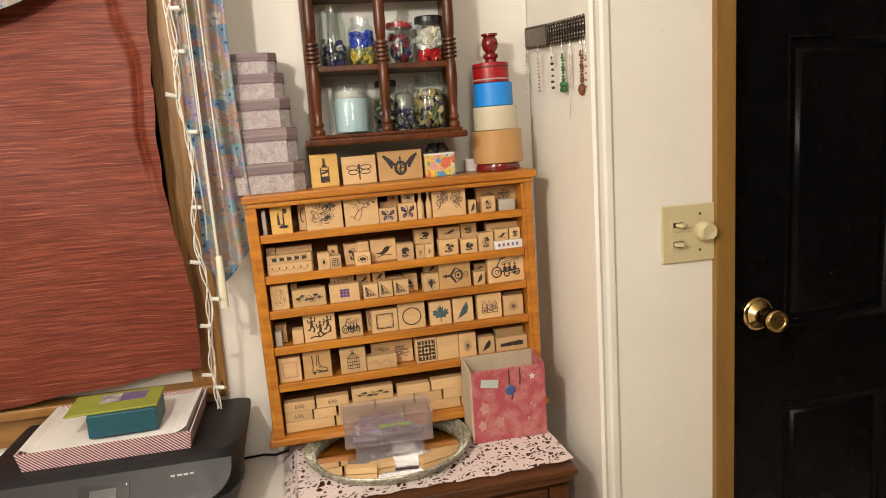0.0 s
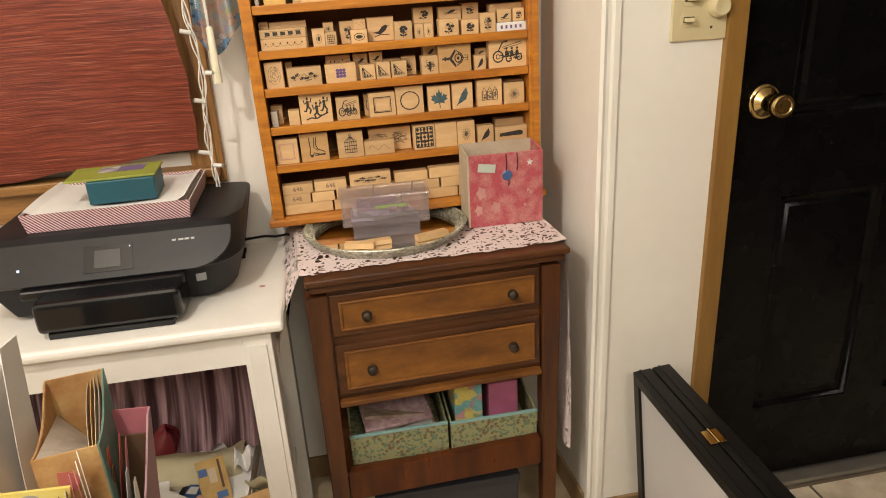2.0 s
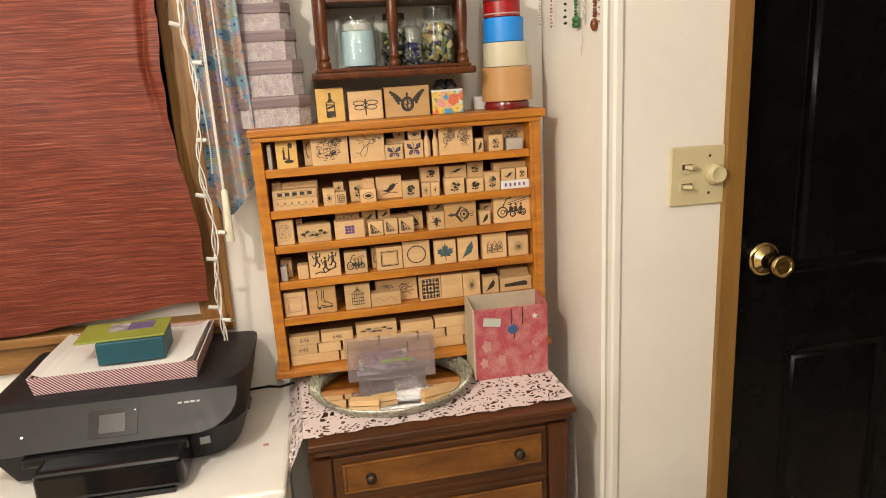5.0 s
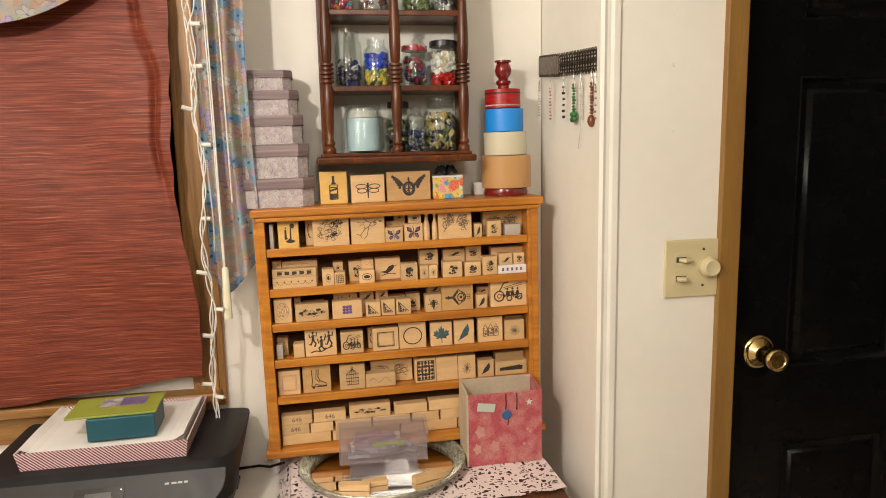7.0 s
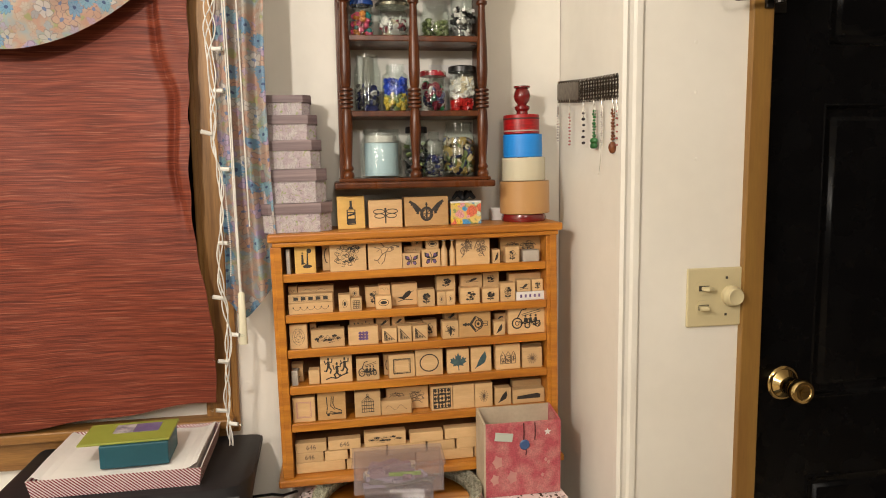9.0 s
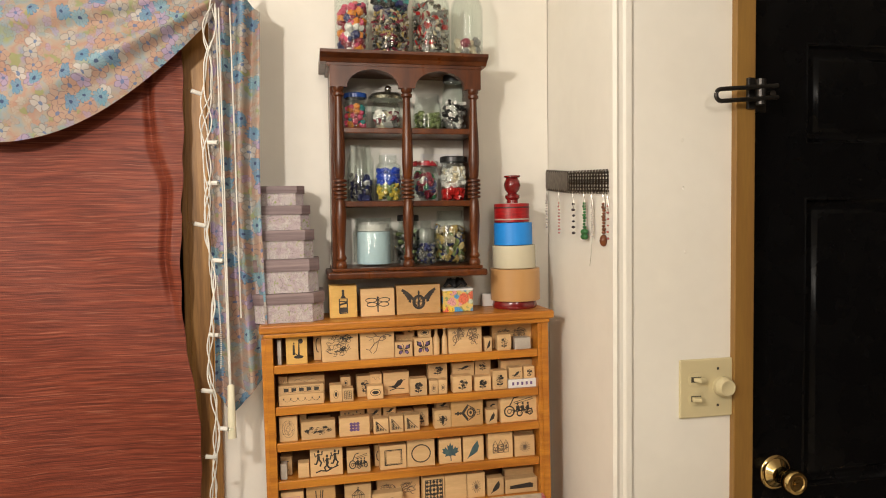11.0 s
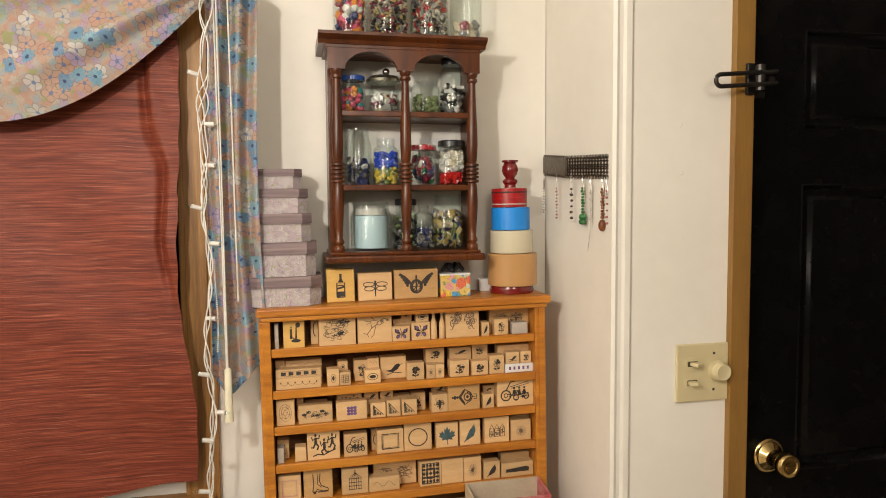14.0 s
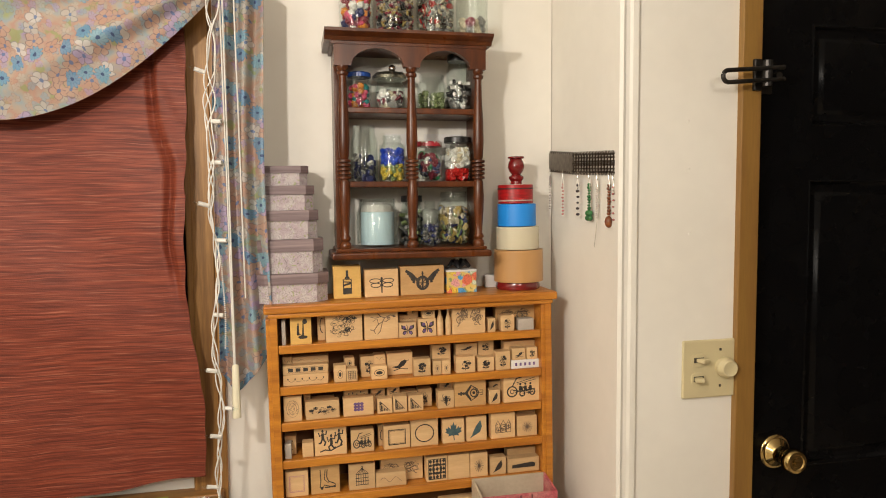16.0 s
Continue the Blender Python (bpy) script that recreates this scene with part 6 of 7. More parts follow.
def strand(z, ph):
    """One of the twisted wires, looser towards the top."""
    for (z0, x0), (z1, x1) in zip(BUNDLE, BUNDLE[1:]):
        if z <= z1:
            break
    k = smooth_step(z0, z1, z)
    loose = 0.0040 + 0.0055 * smooth_step(1.50, 1.75, z)
    x = x0 + (x1 - x0) * k + loose * math.sin(z * (24 + 2.1 * ph) + ph * 2.0) + 0.0022 * math.sin(z * 71 + ph * 2.3)
    return Vector((x, 1.482 + 0.006 * math.cos(z * 39 + ph * 1.3), z))


for ph in (0.0, 1.6, 3.7, 5.3):
    part("cord", tube([strand(0.885 + 0.0055 * k, ph) for k in range(198)], 0.0013, 6), CORD, wl, "", True)
for z, side in ((1.765, -1), (1.672, 1), (1.595, 1), (1.512, -1), (1.445, 1), (1.30, 1), (1.19, -1), (1.114, 1), (1.06, -1), (0.955, -1), (0.93, 1)):
    c = strand(z, 0.0)
    d = Vector((side * 0.9, -0.35, 0.25 if side < 0 else -0.05)).normalized()
    sk = part("socket", tube([c, c + d * 0.020], 0.0042, 8), CORD, wl, "", True)
    part("bulb", tube([c + d * 0.020, c + d * 0.027, c + d * 0.032], [0.0030, 0.0028, 0.0006], 8), GLASS, sk, "", True)

bc = thing("blind_cord", "white blind cords with a cream plastic tassel", "blind cord", (-0.2, 1.488, 1.09))
for x0, x1, z1 in ((-0.212, -0.205, 1.19), (-0.207, -0.203, 1.19), (-0.186, -0.180, 1.33)):
    part("cord", tube([(x0 + (x1 - x0) * k / 10, 1.486 - 0.002 * math.sin(k), 1.93 + (z1 - 1.93) * k / 10) for k in range(11)], 0.0014, 5), CORD, bc, "", True)
bm = bmesh.new()
for k in range(46):
    bead(bm, Vector((-0.2205 + 0.002 * math.sin(k * 0.11), 1.484, 1.234 + 0.004 * k)), 0.0016)
tagged(part("bead_chain", bm, CORD, bc, "fine white bead chain", True), kind="stuff")
part("tassel", lathe(-0.203, 1.488, [(0, 1.092), (0.0085, 1.092), (0.0085, 1.097), (0.0066, 1.196), (0.004, 1.199), (0, 1.199)], 14, 1.0, 0.7), pmat("cream_plastic", (0.70, 0.65, 0.48), rough=0.4), bc, "cream plastic tassel", True)

# ---- lace runner ----
def lace_mat():
    m, nt, b = _nodes("pink_white_lace")
    N, L = nt.nodes, nt.links
    tc, vo, no, mix = N.new("ShaderNodeTexCoord"), N.new("ShaderNodeTexVoronoi"), N.new("ShaderNodeTexNoise"), N.new("ShaderNodeVectorMath")
    no.inputs["Scale"].default_value = 30.0
    L.new(tc.outputs["Object"], no.inputs["Vector"])
    mix.operation = "MULTIPLY_ADD"
    mix.inputs[1].default_value = (0.050, 0.050, 0.050)
    L.new(no.outputs["Color"], mix.inputs[0])
    L.new(tc.outputs["Object"], mix.inputs[2])
    vo.feature = "DISTANCE_TO_EDGE"
    vo.inputs["Scale"].default_value = 74.0
    vo.inputs["Randomness"].default_value = 1.0
    L.new(mix.outputs[0], vo.inputs["Vector"])
    n2 = N.new("ShaderNodeTexNoise")
    n2.inputs["Scale"].default_value = 42.0
    L.new(tc.outputs["Object"], n2.inputs["Vector"])
    cut = N.new("ShaderNodeMath")
    cut.operation = "MULTIPLY_ADD"
    cut.inputs[1].default_value, cut.inputs[2].default_value = 0.50, -0.025
    L.new(n2.outputs["Fac"], cut.inputs[0])
    gt = N.new("ShaderNodeMath")
    gt.operation = "LESS_THAN"
    L.new(vo.outputs["Distance"], gt.inputs[0])
    L.new(cut.outputs[0], gt.inputs[1])
    b.inputs["Base Color"].default_value = (0.74, 0.62, 0.60, 1)
    b.inputs["Roughness"].default_value = 0.8
    L.new(gt.outputs[0], b.inputs["Alpha"])
    return m


LACE = lace_mat()
la = thing("lace_runner", "pinkish white lace runner draped over the sewing table", "lace runner", (0.17, 1.45, TZ))


def front_edge(x):
    return 1.258 + 0.007 * abs(math.sin(x * 46)) + 0.003 * math.sin(x * 17)


def lace_top(u, v):
    x = -0.094 + 0.536 * u
    y0 = front_edge(x)
    y = y0 + (1.616 - y0) * v
    return (x, y, TZ + 0.0022 + 0.0012 * math.sin(x * 50) * math.sin(y * 40) + 0.0012)


part("runner_top", sheet(60, 24, lace_top), LACE, la)


def lace_left(u, v):
    y = front_edge(-0.094) + (1.616 - front_edge(-0.094)) * u
    drop = 0.16 * (1 - 0.35 * u) + 0.008 * math.sin(u * 40)
    return (-0.0945 - 0.048 * math.sin(v * 1.57) - 0.007 * v * (1 + math.sin(u * 14)), y - 0.015 * v, TZ + 0.0034 - drop * v)


part("left_hang", sheet(24, 14, lace_left), LACE, la)


def lace_right(u, v):
    y = front_edge(0.44) - 0.02 * v + (1.616 - front_edge(0.44)) * u
    drop = 0.50 + 0.012 * math.sin(u * 30) - 0.12 * u
    return (0.442 + 0.006 * math.sin(v * 1.57) + 0.006 * v * math.sin(u * 15 + v * 3), y, TZ + 0.0034 - drop * v)


part("right_hang", sheet(24, 30, lace_right), LACE, la)
la.rotation_euler = (0, 0, radians(2.0))

# ---- oval mirror tray with a filigree rim ----
TCX, TCY, TA, TBY, TRZ = 0.097, 1.432, 0.174, 0.160, TZ + 0.0065
FILI = pmat("green_silver_filigree", (0.62, 0.61, 0.50), (0.25, 0.25, 0.19), 120.0, rough=0.42, metal=0.6, fine=0.3)
tr = thing("mirror_tray", "oval vanity mirror tray with silver filigree rim on lace", "tray", (TCX, TCY, TZ))
mm, nt, b = _nodes("tray_mirror")
b.inputs["Metallic"].default_value, b.inputs["Roughness"].default_value, b.inputs["Base Color"].default_value = 1.0, 0.03, (0.85, 0.83, 0.78, 1)
part("mirror", lathe(TCX, TCY, [(0, TRZ + 0.001), (1, TRZ + 0.001), (1, TRZ - 0.002), (0, TRZ - 0.002)], 64, TA - 0.022, TBY - 0.022), mm, tr, "mirror plate")
part("rim_base", lathe(TCX, TCY, [(0.865, TRZ - 0.002), (0.865, TRZ + 0.004), (0.885, TRZ + 0.006), (0.93, TRZ + 0.009), (0.985, TRZ + 0.017), (0.99, TRZ + 0.015), (0.93, TRZ + 0.004), (0.90, TRZ - 0.002), (0.865, TRZ - 0.002)], 72, TA, TBY), FILI, tr, "", True)
for z, k in ((0.0075, 0.872), (0.019, 0.995)):
    part("rim_wire", tube([(TCX + TA * k * math.cos(n * 0.08727), TCY + TBY * k * math.sin(n * 0.08727), TRZ + z) for n in range(72)], 0.0022, 6, True), FILI, tr, "", True)
bm = bmesh.new()
for k in range(96):
    a = 6.2832 * k / 96
    for ring, (s0, z0) in enumerate(((0.895, 0.0085), (0.928, 0.0115), (0.963, 0.0165))):
        aa = a + (ring % 2) * 0.0327
        c = Vector((TCX + TA * s0 * math.cos(aa), TCY + TBY * s0 * math.sin(aa), TRZ + z0))
        t = Vector((-math.sin(aa), math.cos(aa), 0)) * 0.0052
        n = Vector((math.cos(aa), math.sin(aa), 0)) * 0.0034 + Vector((0, 0, 0.0030))
        add_tube(bm, [c + t * math.cos(q * 1.047) + n * math.sin(q * 1.047) for q in range(6)], 0.0013, 4, True)
tagged(part("filigree", bm, FILI, tr, "openwork filigree rings", True), kind="stuff")

# ---- clear plastic box on the tray ----
cb = thing("clear_storage_box", "clear plastic box of small purple and grey pieces", "storage box", (0.099, 1.432, TRZ + 0.0305))
CBM = pose(0.099, 1.432, TRZ + 0.0305, 0, 0, -3)


def turned(bm, m):
    bmesh.ops.transform(bm, matrix=m, verts=bm.verts)
    return bm


bm = bmesh.new()
hw, hd, hh = 0.090, 0.042, 0.058
for x0, x1, y0, y1, z0, z1 in ((-hw, hw, -hd, hd, 0.001, 0.003), (-hw, hw, -hd, -hd + 0.002, 0.003, hh), (-hw, hw, hd - 0.002, hd, 0.003, hh), (-hw, -hw + 0.002, -hd + 0.002, hd - 0.002, 0.003, hh), (hw - 0.002, hw, -hd + 0.002, hd - 0.002, 0.003, hh)):
    add_box(bm, x0, x1, y0, y1, z0, z1)
part("tub", turned(bm, CBM), CLEARPLASTIC, cb)
bm = box(-hw - 0.004, hw + 0.004, -hd - 0.004, hd + 0.004, hh, hh + 0.007, bevel=0.002)
part("lid", turned(bm, CBM), CLEARPLASTIC, cb, "clear snap-on lid")
MAUVE = plain("mauve_plastic", (0.30, 0.20, 0.24), 0.4)
rnd = random.Random(40)
for mt, n, lo, hi in ((MAUVE, 7, 0.024, 0.044), (P_GREY, 8, 0.008, 0.024), (plain("lilac_card", (0.36, 0.32, 0.40)), 8, 0.008, 0.028), (P_CREAM, 5, 0.024, 0.046)):
    bm = bmesh.new()
    for k in range(n):
        v = bmesh.ops.create_cube(bm, size=1.0)["verts"]
        sx_, sy_, sz_ = rnd.uniform(0.03, 0.075), rnd.uniform(0.012, 0.03), rnd.uniform(0.004, 0.012)
        m = pose(rnd.uniform(-hw + 0.045, hw - 0.045), rnd.uniform(-hd + 0.024, hd - 0.024), rnd.uniform(lo, hi), rnd.uniform(-8, 8), rnd.uniform(-8, 8), rnd.uniform(-25, 25))
        for p in v:
            p.co = m @ Vector((p.co.x * sx_, p.co.y * sy_, p.co.z * sz_))
    tagged(part("contents", turned(bm, CBM), mt, cb), kind="stuff")
part("green_pen", turned(box(-0.02, 0.045, -0.036, -0.030, 0.034, 0.041, bevel=0.001), CBM), plain("lime_plastic", (0.25, 0.42, 0.05)), cb, "lime green marker")
bm = bmesh.new()
for x0, x1, y0, y1, z0, z1 in ((-0.07, 0.07, -0.034, 0.034, 0.0015, 0.0035), (-0.07, 0.07, -0.034, -0.032, 0.0035, 0.030), (-0.07, 0.07, 0.032, 0.034, 0.0035, 0.030), (-0.07, -0.068, -0.032, 0.032, 0.0035, 0.030), (0.068, 0.07, -0.032, 0.032, 0.0035, 0.030)):
    add_box(bm, x0, x1, y0, y1, z0, z1)
solo("plastic_dish", turned(bm, pose(0.099, 1.434, TRZ, 0, 0, -3)), CLEARPLASTIC, "shallow clear plastic dish under the plastic box", "dish")
for x, y, w, a, h in ((0.185, 1.362, 0.07, 18, 0.012), (0.035, 1.352, 0.06, -12, 0.012), (0.075, 1.362, 0.05, 6, 0.010)):
    bm = turned(box(-w / 2, w / 2, -0.010, 0.010, 0, h, bevel=0.001), pose(x, y, TRZ + 0.0015, 0, 0, a))
    solo("loose_stamp", bm, MAPLE, "loose wooden stamp block lying on the mirror tray", "rubber stamp", "loose stamps on the tray")

# ---- pink patterned box ----
PINKPAPER = pmat("pink_scrap_paper", (0.42, 0.075, 0.095), (0.50, 0.20, 0.185), 34.0, rough=0.55, fine=0.5, detail=8.0, low=0.40, high=0.66)
CREAMPAPER = pmat("aged_cream_paper", (0.52, 0.43, 0.31), (0.44, 0.35, 0.25), 14.0, rough=0.7, fine=0.1)
pb = thing("pink_paper_box", "open box covered in pink patterned paper with charms", "box", (0.36, 1.44, TZ))
px0, px1, py0, py1, pz0, pz1 = 0.273, 0.437, 1.400, 1.476, TZ + 0.0045, 0.921
part("front_panel", box(px0 + 0.004, px1 - 0.004, py0, py0 + 0.004, pz0, pz1 - 0.004, bevel=0.0005), PINKPAPER, pb)
part("back_panel", box(px0 + 0.004, px1 - 0.004, py1 - 0.004, py1, pz0, pz1 + 0.006), CREAMPAPER, pb)
for x in (px0, px1 - 0.004):
    part("side_panel", prism([(py0, pz0), (py1, pz0), (py1, pz1 + 0.006), (py0, pz1 - 0.004)], "x", x, x + 0.004), CREAMPAPER if x == px0 else PINKPAPER, pb)
part("base", box(px0 + 0.004, px1 - 0.004, py0 + 0.004, py1 - 0.004, pz0, pz0 + 0.003), CREAMPAPER, pb)
part("tag", turned(box(-0.019, 0.019, -0.0012, 0, -0.009, 0.009, bevel=0.0005), pose(0.315, py0 - 0.0005, 0.888, 0, 8, 0)), pmat("pale_green_tag", (0.50, 0.55, 0.48), rough=0.4), pb, "pale green oval tag")
bm = lathe(0, 0, [(0, 0), (0.0105, 0), (0.011, 0.002), (0.009, 0.0035), (0.004, 0.003), (0, 0.003)], 18)
bmesh.ops.rotate(bm, verts=bm.verts, matrix=Matrix.Rotation(radians(90), 3, "X"))
part("button", turned(bm, pose(0.359, py0, 0.869)), plain("blue_button", (0.06, 0.12, 0.28)), pb, "blue button charm", True)
for x, z0, z1 in ((0.357, 0.875, 0.915), (0.381, 0.878, 0.915), (0.362, 0.846, 0.862)):
    part("cord", tube([(x, py0 - 0.001, z0), (x + 0.001, py0 - 0.0015, (z0 + z1) / 2), (x, py0 - 0.001, z1)], 0.0012, 5), pmat("dark_red_cord", (0.10, 0.02, 0.025), rough=0.7), pb)
star = [(0.4085 + r * math.cos(a), 0.893 + r * math.sin(a)) for k in range(10) for a, r in [(k * 0.628 + 0.3, 0.0075 if k % 2 == 0 else 0.0032)]]
part("star", prism(star, "y", py0 - 0.0015, py0), P_WHITE, pb, "small white star")
for x, z, r in ((0.405, 0.833, 0.004), (0.411, 0.827, 0.004), (0.398, 0.800, 0.004), (0.333, 0.80, 0.012), (0.302, 0.835, 0.012), (0.296, 0.797, 0.01)):
    pts = [(x + rr * math.cos(a), z + rr * 1.3 * math.sin(a)) for k in range(10) for a, rr in [(k * 0.6283, r * (1 if k % 2 else 0.7))]]
    part("leaf_print", prism(pts, "y", py0 - 0.0004, py0 + 0.0005), pmat("pale_pink_print", (0.55, 0.30, 0.25), (0.48, 0.22, 0.20), 40.0, rough=0.6), pb)

# ---- printer ----
PX0, PX1, PZ = -0.640, -0.186, 0.7125
pr = thing("printer", "charcoal grey inkjet printer with small screen on the white table", "printer", ((PX0 + PX1) / 2, 1.42, PZ))
def rounded_profile():
    side = [(1.590, PZ + 0.006), (1.592, 0.855), (1.580, 0.866), (1.325, 0.867), (1.316, 0.8655), (1.285, 0.834), (1.2565, 0.800), (1.275, 0.790), (1.300, PZ + 0.012), (1.310, PZ + 0.006)]
    return side
bm = bmesh.new()
prof = rounded_profile()
cols_ = [(PX0, 0.955, -0.006), (PX0 + 0.012, 1.0, 0.0), (PX0 + 0.10, 1.0, 0.0), (PX1 - 0.075, 1.0, 0.0), (PX1 - 0.045, 0.985, 0.0), (PX1 - 0.022, 0.93, -0.001), (PX1 - 0.007, 0.84, -0.003), (PX1, 0.72, -0.007)]
rings = []
for x, k, dz in cols_:
    rings.append([bm.verts.new((x - (0.03 * max(0, (0.80 - z)) / 0.08 if x > -0.3 else -0.03 * max(0, (0.80 - z)) / 0.08 if x < -0.6 else 0), 1.592 + (y - 1.592) * k, z + dz * (1 if z > 0.8 else 0))) for y, z in prof])
for a, b_ in zip(rings, rings[1:]):
    for i in range(len(prof)):
        jn = (i + 1) % len(prof)
        bm.faces.new((a[i], a[jn], b_[jn], b_[i]))
bm.faces.new(rings[0])
bm.faces.new(rings[-1][::-1])
part("body", bm, PRINTER, pr, "", True)
PANEL = pmat("grey_panel_plastic", (0.019, 0.018, 0.018), (0.023, 0.022, 0.022), 40.0, rough=0.42, spec=0.25)
pu, pv = Vector((1, 0, 0)), Vector((0, 0.052, 0.062)).normalized()
P0 = Vector((0, 1.2515, 0.798))
PN = pu.cross(pv).normalized()
def panel_poly(pts, t0, t1):
    bm = bmesh.new()
    lo = [bm.verts.new(P0 + pu * u + pv * v + PN * t0) for u, v in pts]
    hi = [bm.verts.new(P0 + pu * u + pv * v + PN * t1) for u, v in pts]
    n = len(pts)
    bm.faces.new(hi)
    bm.faces.new(lo[::-1])
    for i in range(n):
        bm.faces.new((lo[i], lo[(i + 1) % n], hi[(i + 1) % n], hi[i]))
    return bm
arc = [(-0.275 + 0.075 * math.sin(k * 0.1745), 0.064 - 0.064 * math.cos(k * 0.1745)) for k in range(10)]
arcl = [(-0.590 - 0.045 * math.sin(1.5708 - k * 0.1745), 0.064 - 0.064 * math.cos(1.5708 - k * 0.1745)) for k in range(10)]
part("front_panel", panel_poly(arcl + arc + [(-0.200, 0.078), (-0.635, 0.078)], -0.004, 0.0035), PANEL, pr, "lighter grey front panel")
sc = part("display_frame", panel_poly([(-0.455, 0.012), (-0.372, 0.012), (-0.372, 0.062), (-0.455, 0.062)], 0.003, 0.0048), GLOSSBLACK, pr, "black touch display")
part("display", panel_poly([(-0.437, 0.020), (-0.393, 0.020), (-0.393, 0.053), (-0.437, 0.053)], 0.0046, 0.0054), pmat("screen_grey", (0.03, 0.028, 0.028), rough=0.3), sc)
for k, w_ in enumerate((0.007, 0.009, 0.008, 0.006)):
    u = -0.304 + 0.011 * k
    part("maker_lettering", panel_poly([(u, 0.0565), (u + w_, 0.0565), (u + w_, 0.0600), (u, 0.0600)], 0.003, 0.0042), pmat("pale_grey_print", (0.42, 0.41, 0.40), rough=0.5), pr)
glow = bpy.data.materials.new("indicator_glow")
glow.use_nodes = True
glow.node_tree.nodes["Principled BSDF"].inputs["Emission Color"].default_value = (0.55, 0.65, 1.0, 1)
glow.node_tree.nodes["Principled BSDF"].inputs["Emission Strength"].default_value = 1.6
for u, v, s in ((-0.563, 0.030, 0.0018), (-0.377, 0.056, 0.0008)):
    part("indicator", panel_poly([(u - s, v - s), (u + s, v - s), (u + s, v + s), (u - s, v + s)], 0.0045, 0.0056), glow, pr, "small lit indicator")
part("paper_tray", box(-0.535, -0.292, 1.203, 1.32, PZ + 0.012, PZ + 0.070, bevel=0.010, seg=3), GLOSSBLACK, pr, "glossy black paper tray")
part("output_slot", box(-0.560, -0.285, 1.236, 1.30, PZ + 0.066, PZ + 0.084, bevel=0.004), GLOSSBLACK, pr)
part("tray_foot", box(-0.52, -0.31, 1.208, 1.30, PZ, PZ + 0.012, bevel=0.002), GLOSSBLACK, pr)
bm = turned(box(-0.009, 0.009, -0.0008, 0.0, -0.008, 0.008, bevel=0.0003), pose(-0.262, 1.2665, 0.775, 12, 0, 12))
part("sticker", bm, pmat("grey_sticker", (0.25, 0.25, 0.25), rough=0.4), pr)
part("foot", box(-0.23, -0.21, 1.5, 1.55, PZ, PZ + 0.007), GLOSSBLACK, pr)
part("foot", box(-0.62, -0.60, 1.5, 1.55, PZ, PZ + 0.007), GLOSSBLACK, pr)
pts = [(-0.26, 1.53, 0.742), (-0.20, 1.525, 0.748), (-0.165, 1.52, 0.752), (-0.14, 1.51, 0.752), (-0.116, 1.545, 0.742), (-0.108, 1.585, 0.715), (-0.112, 1.612, 0.66), (-0.15, 1.618, 0.5), (-0.18, 1.618, 0.2), (-0.18, 1.618, 0.004)]
part("power_cord", tube(pts, 0.003, 6), GLOSSBLACK, pr, "black power cord", True)
solo("red_speck", lathe(-0.165, 1.335, [(0, 0.7122), (0.006, 0.7122), (0.004, 0.713), (0, 0.7132)], 9), PINKINK, "small dried red paint spot on the white table", "paint spot")

# ---- gift box lid with paper, teal box ----
def stripe_mat():
    m, nt, b = _nodes("red_white_stripes")
    N, L = nt.nodes, nt.links
    tc, mp, wv, rp = N.new("ShaderNodeTexCoord"), N.new("ShaderNodeMapping"), N.new("ShaderNodeTexWave"), N.new("ShaderNodeValToRGB")
    mp.inputs["Rotation"].default_value = (0, radians(45), 0)
    wv.inputs["Scale"].default_value = 66.0
    rp.color_ramp.elements[0].position, rp.color_ramp.elements[1].position = 0.42, 0.58
    rp.color_ramp.elements[0].color, rp.color_ramp.elements[1].color = (0.20, 0.02, 0.035, 1), (0.70, 0.62, 0.60, 1)
    L.new(tc.outputs["Object"], mp.inputs[0])
    L.new(mp.outputs[0], wv.inputs["Vector"])
    L.new(wv.outputs["Color"], rp.inputs[0])
    L.new(rp.outputs[0], b.inputs["Base Color"])
    b.inputs["Roughness"].default_value = 0.55
    return m


STRIPES = stripe_mat()
gz = 0.8675
gb = thing("gift_box_lid", "shallow gift box lid with red and white diagonal stripes", "gift box", (-0.42, 1.45, gz))
def slanted(x0, x1, y0, y1, o):
    bm = bmesh.new()
    t = 0.002
    def ring(g, z):
        return [bm.verts.new(p) for p in ((x0 - g, y0 - g, z), (x1 + g, y0 - g, z), (x1 + g, y1 + g, z), (x0 - g, y1 + g, z))]
    a, b_, c, d = ring(0, gz + 0.0005), ring(o, gz + 0.036), ring(o - t, gz + 0.036), ring(-t, gz + 0.003)
    bm.faces.new(a)
    bm.faces.new(d)
    for p, q in ((a, b_), (b_, c), (c, d)):
        for i in range(4):
            bm.faces.new((p[i], p[(i + 1) % 4], q[(i + 1) % 4], q[i]))
    return bm
part("tray", slanted(-0.562, -0.276, 1.343, 1.560, 0.006), STRIPES, gb)
def paper_place(u, v):
    x, y = -0.561 + 0.283 * u, 1.345 + 0.213 * v
    rise = 0.012 * max(0, (u - 0.88) / 0.12) ** 2 + 0.010 * max(0, (0.1 - u) / 0.1) ** 2
    return (x, y, gz + 0.032 + rise + 0.002 * math.sin(u * 7 + v * 4))
solo("white_paper", sheet(20, 14, paper_place, 0.001), WHITECARD, "sheets of white paper lying in the striped box lid", "paper")
solo("paper_stack", box(-0.556, -0.282, 1.349, 1.555, gz + 0.004, gz + 0.029, bevel=0.001), WHITECARD, "stack of white paper in the striped box lid", "paper")
tb = thing("teal_box", "small teal cardboard box with a lime green card on top", "box", (-0.395, 1.42, gz + 0.0355))
